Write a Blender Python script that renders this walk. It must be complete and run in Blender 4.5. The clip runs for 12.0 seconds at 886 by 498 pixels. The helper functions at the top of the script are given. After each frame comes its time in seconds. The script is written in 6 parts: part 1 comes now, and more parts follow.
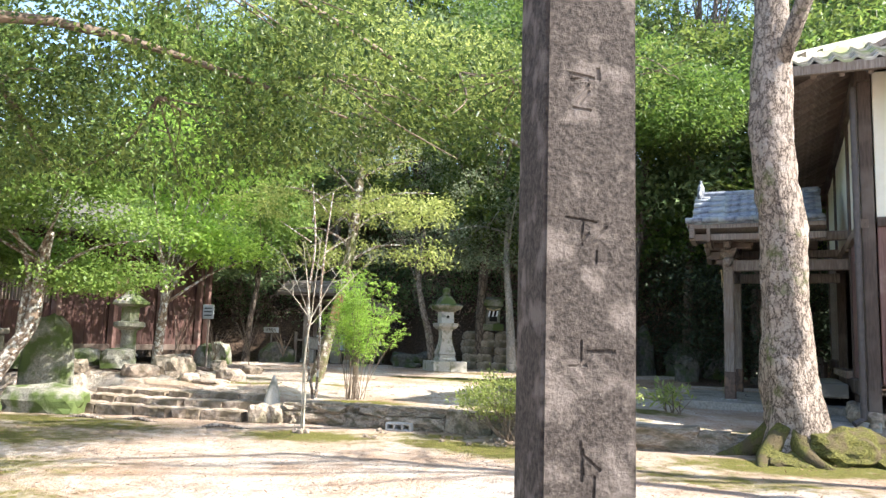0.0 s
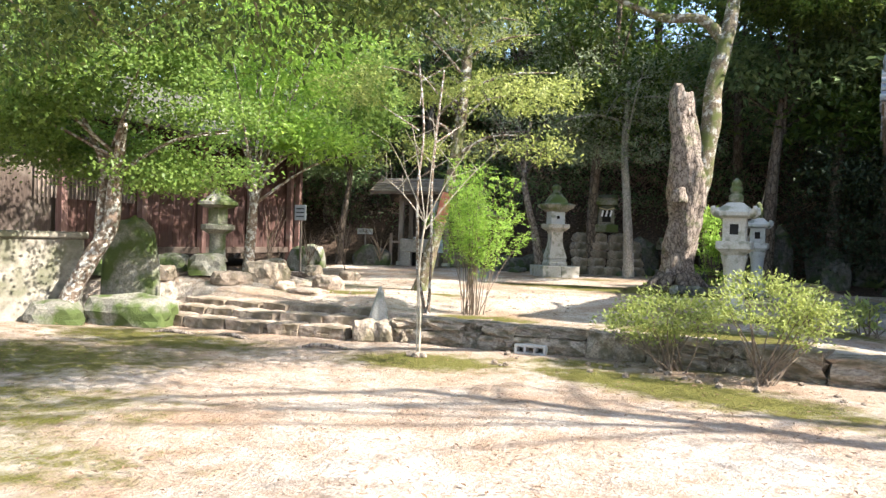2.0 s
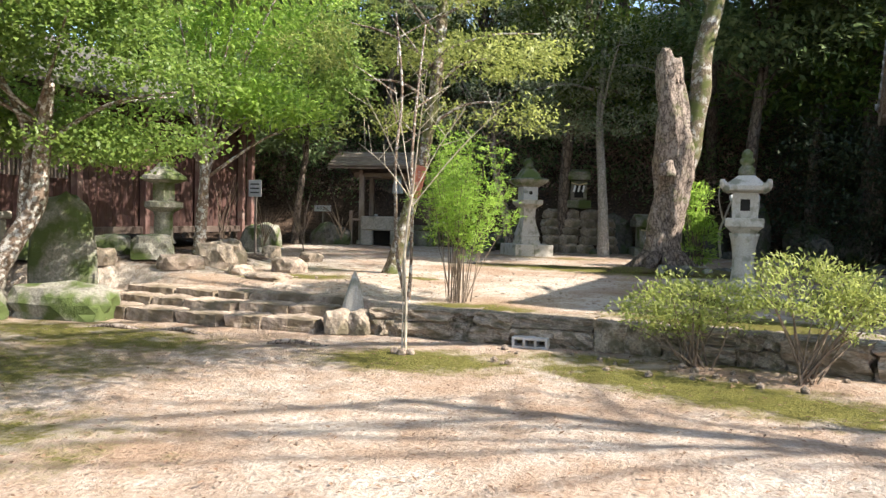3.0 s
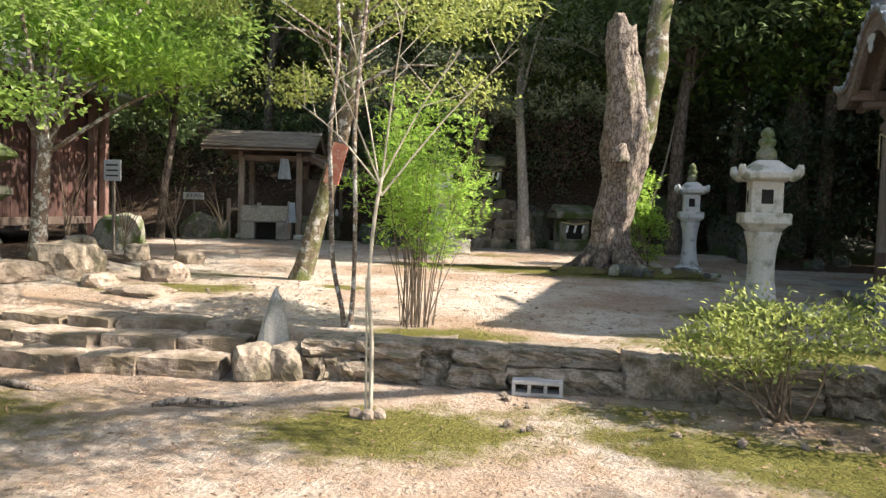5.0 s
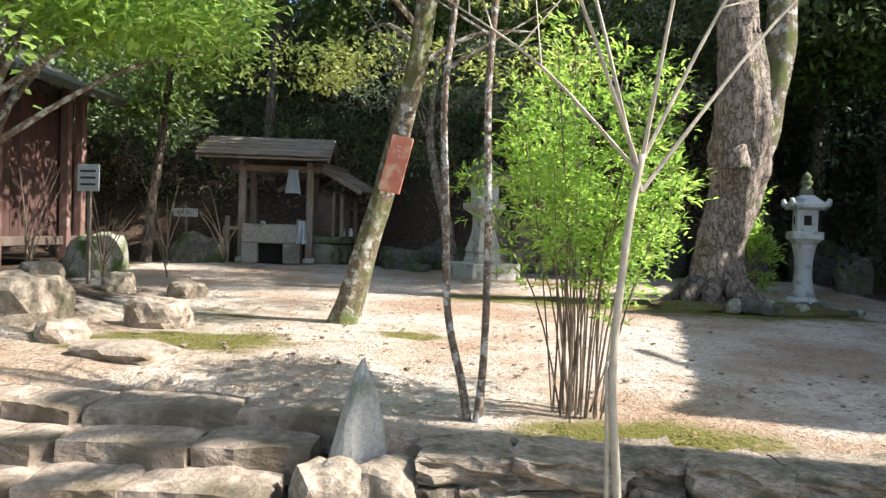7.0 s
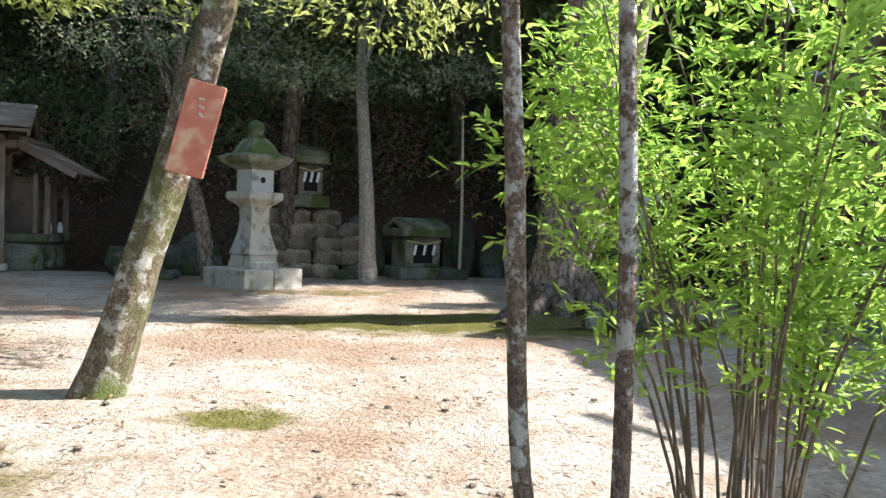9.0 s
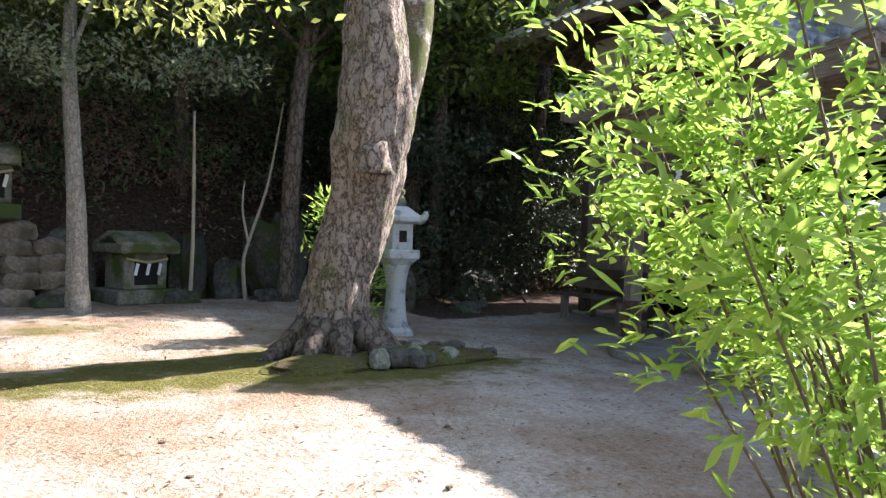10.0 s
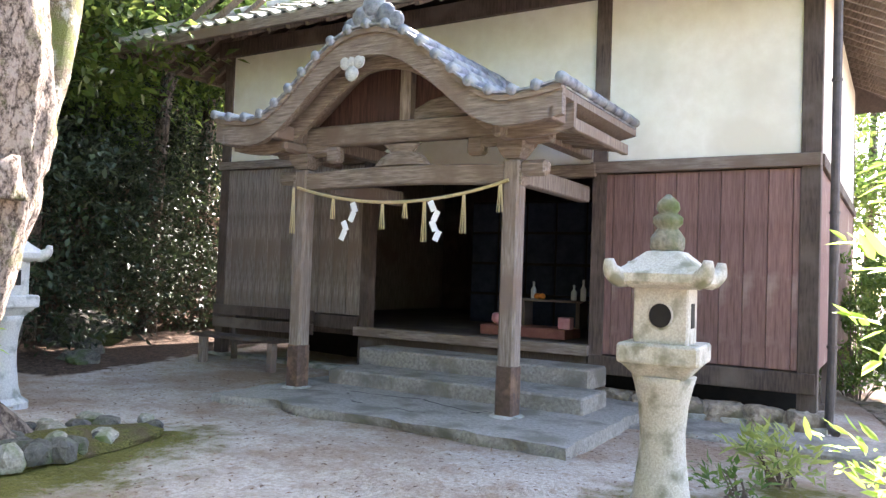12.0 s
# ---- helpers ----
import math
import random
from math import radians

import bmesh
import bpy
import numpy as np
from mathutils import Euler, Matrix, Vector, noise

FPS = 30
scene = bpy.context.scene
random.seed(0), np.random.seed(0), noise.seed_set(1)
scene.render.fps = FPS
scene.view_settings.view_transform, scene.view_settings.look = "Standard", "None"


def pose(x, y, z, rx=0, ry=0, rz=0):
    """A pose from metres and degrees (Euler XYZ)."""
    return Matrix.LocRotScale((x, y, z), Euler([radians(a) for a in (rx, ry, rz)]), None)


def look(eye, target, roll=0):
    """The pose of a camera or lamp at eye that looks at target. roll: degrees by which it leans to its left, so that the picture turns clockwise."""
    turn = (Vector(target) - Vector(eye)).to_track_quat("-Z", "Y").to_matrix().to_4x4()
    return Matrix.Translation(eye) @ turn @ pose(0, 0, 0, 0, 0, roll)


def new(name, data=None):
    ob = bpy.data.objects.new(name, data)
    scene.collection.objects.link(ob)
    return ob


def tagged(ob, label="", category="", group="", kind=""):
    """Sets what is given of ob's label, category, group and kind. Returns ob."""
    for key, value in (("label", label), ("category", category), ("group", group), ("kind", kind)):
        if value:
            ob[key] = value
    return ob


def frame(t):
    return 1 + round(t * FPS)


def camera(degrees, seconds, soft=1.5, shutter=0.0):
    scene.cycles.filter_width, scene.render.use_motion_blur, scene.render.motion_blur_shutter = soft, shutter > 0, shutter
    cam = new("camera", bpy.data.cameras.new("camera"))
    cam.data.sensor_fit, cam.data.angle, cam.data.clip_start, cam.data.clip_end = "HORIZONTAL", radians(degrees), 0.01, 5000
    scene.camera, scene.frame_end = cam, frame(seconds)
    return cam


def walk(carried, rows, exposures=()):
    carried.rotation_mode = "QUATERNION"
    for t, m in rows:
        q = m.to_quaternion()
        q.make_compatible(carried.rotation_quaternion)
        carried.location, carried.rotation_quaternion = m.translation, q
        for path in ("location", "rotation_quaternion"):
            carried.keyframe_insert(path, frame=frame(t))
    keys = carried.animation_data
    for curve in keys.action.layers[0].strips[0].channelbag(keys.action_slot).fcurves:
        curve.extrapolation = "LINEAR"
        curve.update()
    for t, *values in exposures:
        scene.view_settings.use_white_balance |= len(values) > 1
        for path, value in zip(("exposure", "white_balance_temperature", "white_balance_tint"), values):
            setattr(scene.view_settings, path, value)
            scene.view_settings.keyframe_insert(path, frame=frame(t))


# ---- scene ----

cam = camera(60.3, 12.0, soft=1.4)
ROWS = [
    (0, (1.465, -0.841, 1.306), (1.171, 1.122, 1.549), 1.7),
    (0.5, (1.174, -0.426, 1.236), (0.872, 1.537, 1.474), 1.8),
    (1, (0.98, 0.076, 1.339), (0.578, 2.027, 1.518), 1.5),
    (1.5, (0.716, 0.577, 1.378), (0.226, 2.515, 1.451), 1.6),
    (2, (0.475, 1.023, 1.391), (-0.025, 2.96, 1.364), 1.7),
    (2.5, (0.144, 1.557, 1.399), (-0.286, 3.509, 1.329), 1.5),
    (4.5, (-1.241, 3.872, 1.416), (-1.414, 5.862, 1.315), 1.7),
    (5, (-1.51, 4.512, 1.428), (-1.523, 6.509, 1.321), 1.7),
    (5.5, (-1.796, 5.194, 1.408), (-1.729, 7.191, 1.305), 1.8),
    (6, (-2.101, 5.842, 1.399), (-2.024, 7.838, 1.311), 1.8),
    (6.5, (-2.365, 6.54, 1.354), (-2.342, 8.539, 1.3), 1.8),
    (8.5, (-3.264, 9.214, 1.425), (-2.904, 11.18, 1.373), 1.9),
    (9, (-3.312, 9.906, 1.449), (-2.562, 11.759, 1.391), 1.8),
    (9.5, (-3.307, 10.524, 1.483), (-2.182, 12.177, 1.44), 1.9),
    (10, (-3.356, 11.209, 1.653), (-1.966, 12.646, 1.625), 2.0),
    (10.5, (-3.261, 11.616, 1.73), (-1.651, 12.803, 1.741), 1.6),
    (11, (-3.04, 11.966, 1.796), (-1.244, 12.846, 1.843), 1.7),
    (11.5, (-3.013, 12.25, 1.809), (-1.132, 12.926, 1.873), 2.0),
    (12, (-3.0, 12.579, 1.847), (-1.074, 13.111, 1.909), 2.0),
]
EXPO = [(0.0, 1.9, 6350, 10), (1.0, 1.9, 6450, 10), (1.5, 1.9, 6450, 10), (2.0, 1.8, 6500, 10), (2.5, 1.5, 6600, 11), (4.5, 1.4, 7000, 12), (5.5, 1.5, 6700, 11), (6.5, 1.55, 6450, 10), (8.5, 1.6, 6200, 10), (9.5, 1.6, 6150, 11), (10.0, 1.9, 6250, 16), (10.5, 2.3, 6300, 18), (11.0, 2.5, 6400, 15), (11.5, 2.95, 6500, 18), (12.0, 3.3, 6600, 20)]
walk(cam, [(t, look(e, g, r)) for t, e, g, r in ROWS], EXPO)

# ---- light ----
TO_SUN = Vector((0.95, -0.20, 0.86)).normalized()
world = bpy.data.worlds.new("sky")
world.use_nodes = True
scene.world = world
wn = world.node_tree.nodes
sky = wn.new("ShaderNodeTexSky")
sky.sky_type = "NISHITA"
sky.sun_disc = False
sky.sun_elevation = math.asin(TO_SUN.z)
sky.sun_rotation = math.atan2(TO_SUN.x, TO_SUN.y)
world.node_tree.links.new(sky.outputs["Color"], wn["Background"].inputs["Color"])
wn["Background"].inputs["Strength"].default_value = 0.15
sun = new("sun", bpy.data.lights.new("sun", "SUN"))
sun.data.energy = 5.0
sun.data.angle = radians(0.6)
sun.data.color = (1.0, 0.95, 0.86)
sun.matrix_world = look(TO_SUN * 60, (0, 0, 0))


# ---- materials ----
def mat(name, c1, c2, scale=8.0, rough=0.8, bump=0.3, c3=None, s3=1.5, stretch=(1, 1, 1), metal=0.0, island=0.0, t3=0.55, obrand=0.0, coat=0.0):
    """Procedural surface: two colours in fine grain, a third in large stains, bump from the grain."""
    m = bpy.data.materials.new(name)
    m.use_nodes = True
    n, l = m.node_tree.nodes, m.node_tree.links
    b = n["Principled BSDF"]
    b.inputs["Roughness"].default_value = rough
    b.inputs["Metallic"].default_value = metal
    b.inputs["Specular IOR Level"].default_value = 0.3
    tc = n.new("ShaderNodeTexCoord")
    mp = n.new("ShaderNodeMapping")
    mp.inputs["Scale"].default_value = stretch
    l.new(tc.outputs["Object"], mp.inputs["Vector"])
    a = n.new("ShaderNodeTexNoise")
    a.inputs["Scale"].default_value = scale
    a.inputs["Detail"].default_value = 8
    a.inputs["Roughness"].default_value = 0.65
    l.new(mp.outputs["Vector"], a.inputs["Vector"])
    r = n.new("ShaderNodeValToRGB")
    r.color_ramp.elements[0].position, r.color_ramp.elements[1].position = 0.34, 0.66
    r.color_ramp.elements[0].color, r.color_ramp.elements[1].color = (*c1, 1), (*c2, 1)
    l.new(a.outputs["Fac"], r.inputs["Fac"])
    out = r.outputs["Color"]
    if c3:
        g = n.new("ShaderNodeTexNoise")
        g.inputs["Scale"].default_value = s3
        g.inputs["Detail"].default_value = 6
        l.new(tc.outputs["Object"], g.inputs["Vector"])
        q = n.new("ShaderNodeValToRGB")
        q.color_ramp.elements[0].position, q.color_ramp.elements[1].position = t3 - 0.06, t3 + 0.08
        l.new(g.outputs["Fac"], q.inputs["Fac"])
        x = n.new("ShaderNodeMix")
        x.data_type = "RGBA"
        l.new(q.outputs["Color"], x.inputs["Factor"])
        l.new(out, x.inputs["A"])
        x.inputs["B"].default_value = (*c3, 1)
        out = x.outputs["Result"]
    if island or obrand:
        h = n.new("ShaderNodeHueSaturation")
        src = n.new("ShaderNodeNewGeometry").outputs["Random Per Island"] if island else n.new("ShaderNodeObjectInfo").outputs["Random"]
        k = island or obrand
        mr = n.new("ShaderNodeMapRange")
        mr.inputs["To Min"].default_value, mr.inputs["To Max"].default_value = 1 - k, 1 + k
        l.new(src, mr.inputs["Value"])
        l.new(mr.outputs["Result"], h.inputs["Value"])
        l.new(out, h.inputs["Color"])
        out = h.outputs["Color"]
    l.new(out, b.inputs["Base Color"])
    if bump:
        bp = n.new("ShaderNodeBump")
        bp.inputs["Strength"].default_value = bump
        bp.inputs["Distance"].default_value = 0.05 if bump >= 0.8 else 0.03
        l.new(a.outputs["Fac"], bp.inputs["Height"])
        l.new(bp.outputs["Normal"], b.inputs["Normal"])
    return m


def leaf_mat(name, c1, c2, trans=0.45, rough=0.45):
    """Leaf: colour differs from leaf to leaf, light passes through."""
    m = bpy.data.materials.new(name)
    m.use_nodes = True
    n, l = m.node_tree.nodes, m.node_tree.links
    b = n["Principled BSDF"]
    b.inputs["Roughness"].default_value = rough
    b.inputs["Specular IOR Level"].default_value = 0.35
    r = n.new("ShaderNodeValToRGB")
    r.color_ramp.elements[0].color, r.color_ramp.elements[1].color = (*c1, 1), (*c2, 1)
    l.new(n.new("ShaderNodeNewGeometry").outputs["Random Per Island"], r.inputs["Fac"])
    l.new(r.outputs["Color"], b.inputs["Base Color"])
    t = n.new("ShaderNodeBsdfTranslucent")
    g = n.new("ShaderNodeHueSaturation")
    g.inputs["Value"].default_value = 1.7
    g.inputs["Hue"].default_value = 0.495
    l.new(r.outputs["Color"], g.inputs["Color"])
    l.new(g.outputs["Color"], t.inputs["Color"])
    x = n.new("ShaderNodeMixShader")
    x.inputs["Fac"].default_value = trans
    l.new(b.outputs["BSDF"], x.inputs[1])
    l.new(t.outputs["BSDF"], x.inputs[2])
    l.new(x.outputs["Shader"], n["Material Output"].inputs["Surface"])
    return m


def bark_mat(name, dark, pale, scale, lichen=0.0, moss=0.0, lichen_size=6.0, spot=(0.42, 0.40, 0.36)):
    """Bark: plates with dark cracks along the trunk, pale lichen patches and green moss."""
    m = bpy.data.materials.new(name)
    m.use_nodes = True
    n, l = m.node_tree.nodes, m.node_tree.links
    b = n["Principled BSDF"]
    b.inputs["Roughness"].default_value = 0.95
    b.inputs["Specular IOR Level"].default_value = 0.2
    tc = n.new("ShaderNodeTexCoord")

    def node_noise(k, detail, z=1.0):
        mp = n.new("ShaderNodeMapping")
        mp.inputs["Scale"].default_value = (1, 1, z)
        l.new(tc.outputs["Object"], mp.inputs["Vector"])
        a = n.new("ShaderNodeTexNoise")
        a.inputs["Scale"].default_value, a.inputs["Detail"].default_value, a.inputs["Roughness"].default_value = k, detail, 0.7
        l.new(mp.outputs["Vector"], a.inputs["Vector"])
        return a

    def band(src, p0, p1):
        q = n.new("ShaderNodeMapRange")
        q.inputs["From Min"].default_value, q.inputs["From Max"].default_value = p0, p1
        l.new(src, q.inputs["Value"])
        return q.outputs["Result"]

    def blend(f, a, c):
        x = n.new("ShaderNodeMix")
        x.data_type = "RGBA"
        l.new(f, x.inputs["Factor"])
        l.new(a, x.inputs["A"])
        x.inputs["B"].default_value = (*c, 1)
        return x.outputs["Result"]

    warp = node_noise(scale * 0.6, 4)
    add = n.new("ShaderNodeMix")
    add.data_type = "VECTOR"
    add.inputs["Factor"].default_value = 0.12
    mp = n.new("ShaderNodeMapping")
    mp.inputs["Scale"].default_value = (1, 1, 0.38)
    l.new(tc.outputs["Object"], mp.inputs["Vector"])
    l.new(mp.outputs["Vector"], add.inputs["A"])
    l.new(warp.outputs["Color"], add.inputs["B"])
    v = n.new("ShaderNodeTexVoronoi")
    v.feature = "DISTANCE_TO_EDGE"
    v.inputs["Scale"].default_value = scale
    l.new(add.outputs["Result"], v.inputs["Vector"])
    plate = band(v.outputs["Distance"], 0.0, 0.22)
    fine = node_noise(scale * 4, 6, 0.5).outputs["Fac"]
    r = n.new("ShaderNodeValToRGB")
    r.color_ramp.elements[0].position, r.color_ramp.elements[1].position = 0.30, 0.68
    r.color_ramp.elements[0].color, r.color_ramp.elements[1].color = (*dark, 1), (*pale, 1)
    mul = n.new("ShaderNodeMath")
    mul.operation = "MULTIPLY_ADD"
    l.new(plate, mul.inputs[0])
    mul.inputs[1].default_value = 0.28
    low = n.new("ShaderNodeMath")
    low.operation = "SUBTRACT"
    l.new(fine, low.inputs[0])
    low.inputs[1].default_value = 0.14
    l.new(low.outputs[0], mul.inputs[2])
    l.new(mul.outputs[0], r.inputs["Fac"])
    col = r.outputs["Color"]
    if lichen:
        col = blend(band(node_noise(lichen_size, 5).outputs["Fac"], lichen + 0.02, lichen + 0.09), col, spot)
    if moss:
        col = blend(band(node_noise(2.3, 7).outputs["Fac"], 1.02 - moss, 1.16 - moss), col, (0.10, 0.115, 0.035))
    l.new(col, b.inputs["Base Color"])
    bp = n.new("ShaderNodeBump")
    bp.inputs["Strength"].default_value = 0.9
    bp.inputs["Distance"].default_value = 0.35 / scale
    l.new(mul.outputs[0], bp.inputs["Height"])
    l.new(bp.outputs["Normal"], b.inputs["Normal"])
    return m


STONE = mat("granite", (0.30, 0.28, 0.25), (0.46, 0.44, 0.40), 60, 0.9, 0.25, (0.16, 0.17, 0.13), 5, obrand=0.12)
LANTERN = mat("lantern_granite", (0.34, 0.32, 0.28), (0.52, 0.49, 0.43), 70, 0.9, 0.25, (0.20, 0.20, 0.15), 6, t3=0.58)
LANTERN_B = mat("pale_granite", (0.36, 0.37, 0.37), (0.52, 0.53, 0.52), 70, 0.9, 0.2, (0.2, 0.22, 0.2), 6, t3=0.6)
MOSSY = mat("mossy_stone", (0.13, 0.125, 0.10), (0.30, 0.28, 0.235), 30, 0.95, 0.5, (0.075, 0.10, 0.03), 2.5, t3=0.5, obrand=0.2)
MOSS = mat("moss", (0.05, 0.052, 0.014), (0.16, 0.145, 0.035), 40, 1.0, 0.9, (0.10, 0.075, 0.04), 5)
WALLSTONE = mat("wall_stone", (0.18, 0.14, 0.105), (0.42, 0.345, 0.27), 14, 0.95, 0.8, (0.13, 0.11, 0.072), 2.2, t3=0.56, obrand=0.22)
STEPSTONE = mat("step_stone", (0.19, 0.145, 0.112), (0.44, 0.355, 0.285), 14, 0.95, 0.8, (0.16, 0.125, 0.085), 2.2, t3=0.56, obrand=0.15)
PILLAR = mat("weathered_pillar", (0.02, 0.0155, 0.013), (0.085, 0.068, 0.058), 48, 0.95, 0.6, (0.14, 0.115, 0.10), 8, t3=0.58)
# stained concrete, darkened to carry the dappled shade on the garden wall
SHADEWALL = mat("shaded_stained_concrete", (0.17, 0.15, 0.12), (0.36, 0.325, 0.27), 9, 0.95, 0.5, (0.14, 0.135, 0.09), 2.0)
CONCRETE = mat("concrete", (0.36, 0.35, 0.34), (0.48, 0.46, 0.44), 40, 0.95, 0.3, (0.28, 0.26, 0.24), 3)
SLAB = mat("porch_slab", (0.20, 0.18, 0.155), (0.36, 0.33, 0.295), 26, 0.95, 0.5, (0.17, 0.155, 0.13), 2.2)
WOOD = mat("weathered_wood", (0.13, 0.10, 0.082), (0.31, 0.26, 0.22), 5, 0.85, 0.4, (0.19, 0.14, 0.11), 1.6, stretch=(9, 9, 0.8), obrand=0.14)
WOODX = mat("weathered_beam", (0.12, 0.09, 0.072), (0.31, 0.255, 0.21), 5, 0.85, 0.4, (0.17, 0.125, 0.095), 1.8, stretch=(0.8, 9, 9), obrand=0.1)
REDWOOD = mat("reddish_boards", (0.13, 0.07, 0.06), (0.24, 0.14, 0.12), 5, 0.75, 0.3, (0.30, 0.22, 0.19), 2.0, stretch=(9, 9, 0.6), obrand=0.16, t3=0.62)
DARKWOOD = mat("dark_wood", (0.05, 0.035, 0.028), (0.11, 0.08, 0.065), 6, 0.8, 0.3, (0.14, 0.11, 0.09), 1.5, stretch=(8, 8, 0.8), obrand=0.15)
HOUSEWOOD = mat("house_boards", (0.045, 0.022, 0.018), (0.11, 0.055, 0.045), 5, 0.8, 0.3, (0.07, 0.04, 0.035), 1.5, stretch=(9, 9, 0.6), obrand=0.2)
FOOTWOOD = mat("metal_shoe", (0.07, 0.045, 0.035), (0.13, 0.085, 0.065), 20, 0.6, 0.2, (0.2, 0.12, 0.08), 5)
PLASTER = mat("cream_plaster", (0.72, 0.68, 0.56), (0.78, 0.75, 0.64), 6, 0.95, 0.1, (0.66, 0.62, 0.50), 1.0)
TILE = mat("grey_roof_tile", (0.10, 0.11, 0.13), (0.26, 0.27, 0.305), 12, 0.5, 0.2, (0.30, 0.31, 0.30), 3, island=0.22)
TILE_OLD = mat("mossy_roof_tile", (0.22, 0.205, 0.17), (0.42, 0.385, 0.32), 12, 0.7, 0.3, (0.22, 0.24, 0.12), 2.0, island=0.25)
BARK = bark_mat("bark", (0.045, 0.033, 0.027), (0.22, 0.175, 0.14), 11)
BARK_PALE = bark_mat("pale_bark", (0.045, 0.033, 0.026), (0.36, 0.29, 0.24), 15, lichen=0.53, moss=0.46, spot=(0.34, 0.29, 0.25))
BARK_PATCH = bark_mat("lichen_bark", (0.10, 0.07, 0.052), (0.25, 0.185, 0.14), 30, lichen=0.48, lichen_size=14, spot=(0.50, 0.48, 0.44))
BARK_GREEN = bark_mat("mossy_bark", (0.07, 0.05, 0.035), (0.23, 0.185, 0.13), 26, lichen=0.495, moss=0.55, lichen_size=8, spot=(0.44, 0.42, 0.38))
BARK_WHITE = bark_mat("whitish_bark", (0.16, 0.145, 0.125), (0.42, 0.39, 0.35), 22, lichen=0.55, lichen_size=9)
BARK_THIN = mat("pale_twig", (0.34, 0.29, 0.22), (0.48, 0.42, 0.34), 20, 0.8, 0.2)
TWIG = mat("brown_twig", (0.10, 0.075, 0.055), (0.20, 0.15, 0.11), 20, 0.9, 0.3)
ROPE = mat("straw_rope", (0.42, 0.33, 0.17), (0.58, 0.48, 0.28), 60, 0.9, 0.3)
PAPER = mat("white_paper", (0.74, 0.75, 0.76), (0.82, 0.82, 0.82), 10, 0.8, 0.0)
TOWEL = mat("pale_blue_towel", (0.55, 0.62, 0.72), (0.70, 0.75, 0.82), 12, 0.95, 0.2)
RED = mat("faded_red_sign", (0.42, 0.13, 0.09), (0.56, 0.22, 0.15), 8, 0.7, 0.1, (0.58, 0.38, 0.26), 7, t3=0.57)
# flat black: shade painted into openings and hollows, also water and screen frame
BLACK = mat("plain_black_and_shade", (0.012, 0.011, 0.010), (0.02, 0.018, 0.016), 5, 0.9, 0.0)
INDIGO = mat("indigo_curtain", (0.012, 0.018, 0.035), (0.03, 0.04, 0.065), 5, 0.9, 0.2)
METAL = mat("brown_pipe", (0.06, 0.05, 0.05), (0.10, 0.085, 0.08), 10, 0.5, 0.1)
SIGNW = mat("white_sign", (0.40, 0.41, 0.41), (0.52, 0.52, 0.52), 8, 0.7, 0.0)
PINK = mat("pink_porcelain", (0.55, 0.22, 0.22), (0.65, 0.34, 0.33), 8, 0.4, 0.0)
ORANGE = mat("orange_fruit", (0.70, 0.22, 0.04), (0.75, 0.30, 0.06), 8, 0.5, 0.1)
REDLACQ = mat("red_brown_wood", (0.20, 0.07, 0.05), (0.30, 0.12, 0.09), 5, 0.6, 0.2)
LITTER = mat("fallen_leaf", (0.12, 0.07, 0.045), (0.26, 0.16, 0.10), 8, 0.9, 0.0, island=0.4)
INK = mat("sign_ink", (0.04, 0.04, 0.04), (0.06, 0.06, 0.06), 8, 0.8, 0.0)

TILE_DARK = mat("dark_roof", (0.05, 0.045, 0.04), (0.11, 0.10, 0.09), 12, 0.8, 0.3, (0.08, 0.09, 0.05), 2.0)
DARKROCK = mat("dark_rock", (0.05, 0.048, 0.042), (0.15, 0.14, 0.12), 12, 0.95, 0.9, (0.06, 0.08, 0.03), 2.5, t3=0.52, obrand=0.2)
L_DARK = leaf_mat("evergreen_leaf", (0.03, 0.06, 0.015), (0.15, 0.19, 0.045), 0.45, 0.35)
L_MID = leaf_mat("tree_leaf", (0.05, 0.10, 0.02), (0.13, 0.19, 0.04), 0.45)
L_BRIGHT = leaf_mat("young_leaf", (0.13, 0.235, 0.04), (0.31, 0.43, 0.09), 0.56)
L_YEL = leaf_mat("yellow_green_leaf", (0.16, 0.20, 0.05), (0.34, 0.37, 0.12), 0.45)
L_MAPLE = leaf_mat("maple_leaf", (0.09, 0.155, 0.035), (0.21, 0.29, 0.07), 0.5)
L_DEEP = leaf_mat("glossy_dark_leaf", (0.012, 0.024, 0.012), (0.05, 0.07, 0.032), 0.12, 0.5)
L_BACK = leaf_mat("undergrowth_leaf", (0.06, 0.10, 0.045), (0.19, 0.25, 0.105), 0.35, 0.5)
L_GREY = leaf_mat("grey_green_leaf", (0.13, 0.16, 0.095), (0.30, 0.33, 0.20), 0.4, 0.4)
L_BROWN = leaf_mat("withered_leaf", (0.16, 0.10, 0.075), (0.36, 0.25, 0.19), 0.2, 0.7)


# ---- building blocks ----
def mesh_of(name, bm, material, smooth=False):
    me = bpy.data.meshes.new(name)
    bm.normal_update()
    bm.to_mesh(me)
    bm.free()
    me.materials.append(material)
    if smooth:
        me.polygons.foreach_set("use_smooth", [True] * len(me.polygons))
    return me


def part(name, bm, material, parent, label="", smooth=False, at=None):
    """One mesh object under a thing or under a part."""
    ob = new(name, mesh_of(name, bm, material, smooth))
    ob.parent = parent
    if at is not None:
        ob.matrix_basis = at
    if label:
        ob["label"] = label
    return ob


def thing(name, label, category, at=None, group="", kind=""):
    ob = new(name)
    ob.empty_display_size = 0.1
    if at is not None:
        ob.matrix_basis = at
    return tagged(ob, label, category, group, kind)


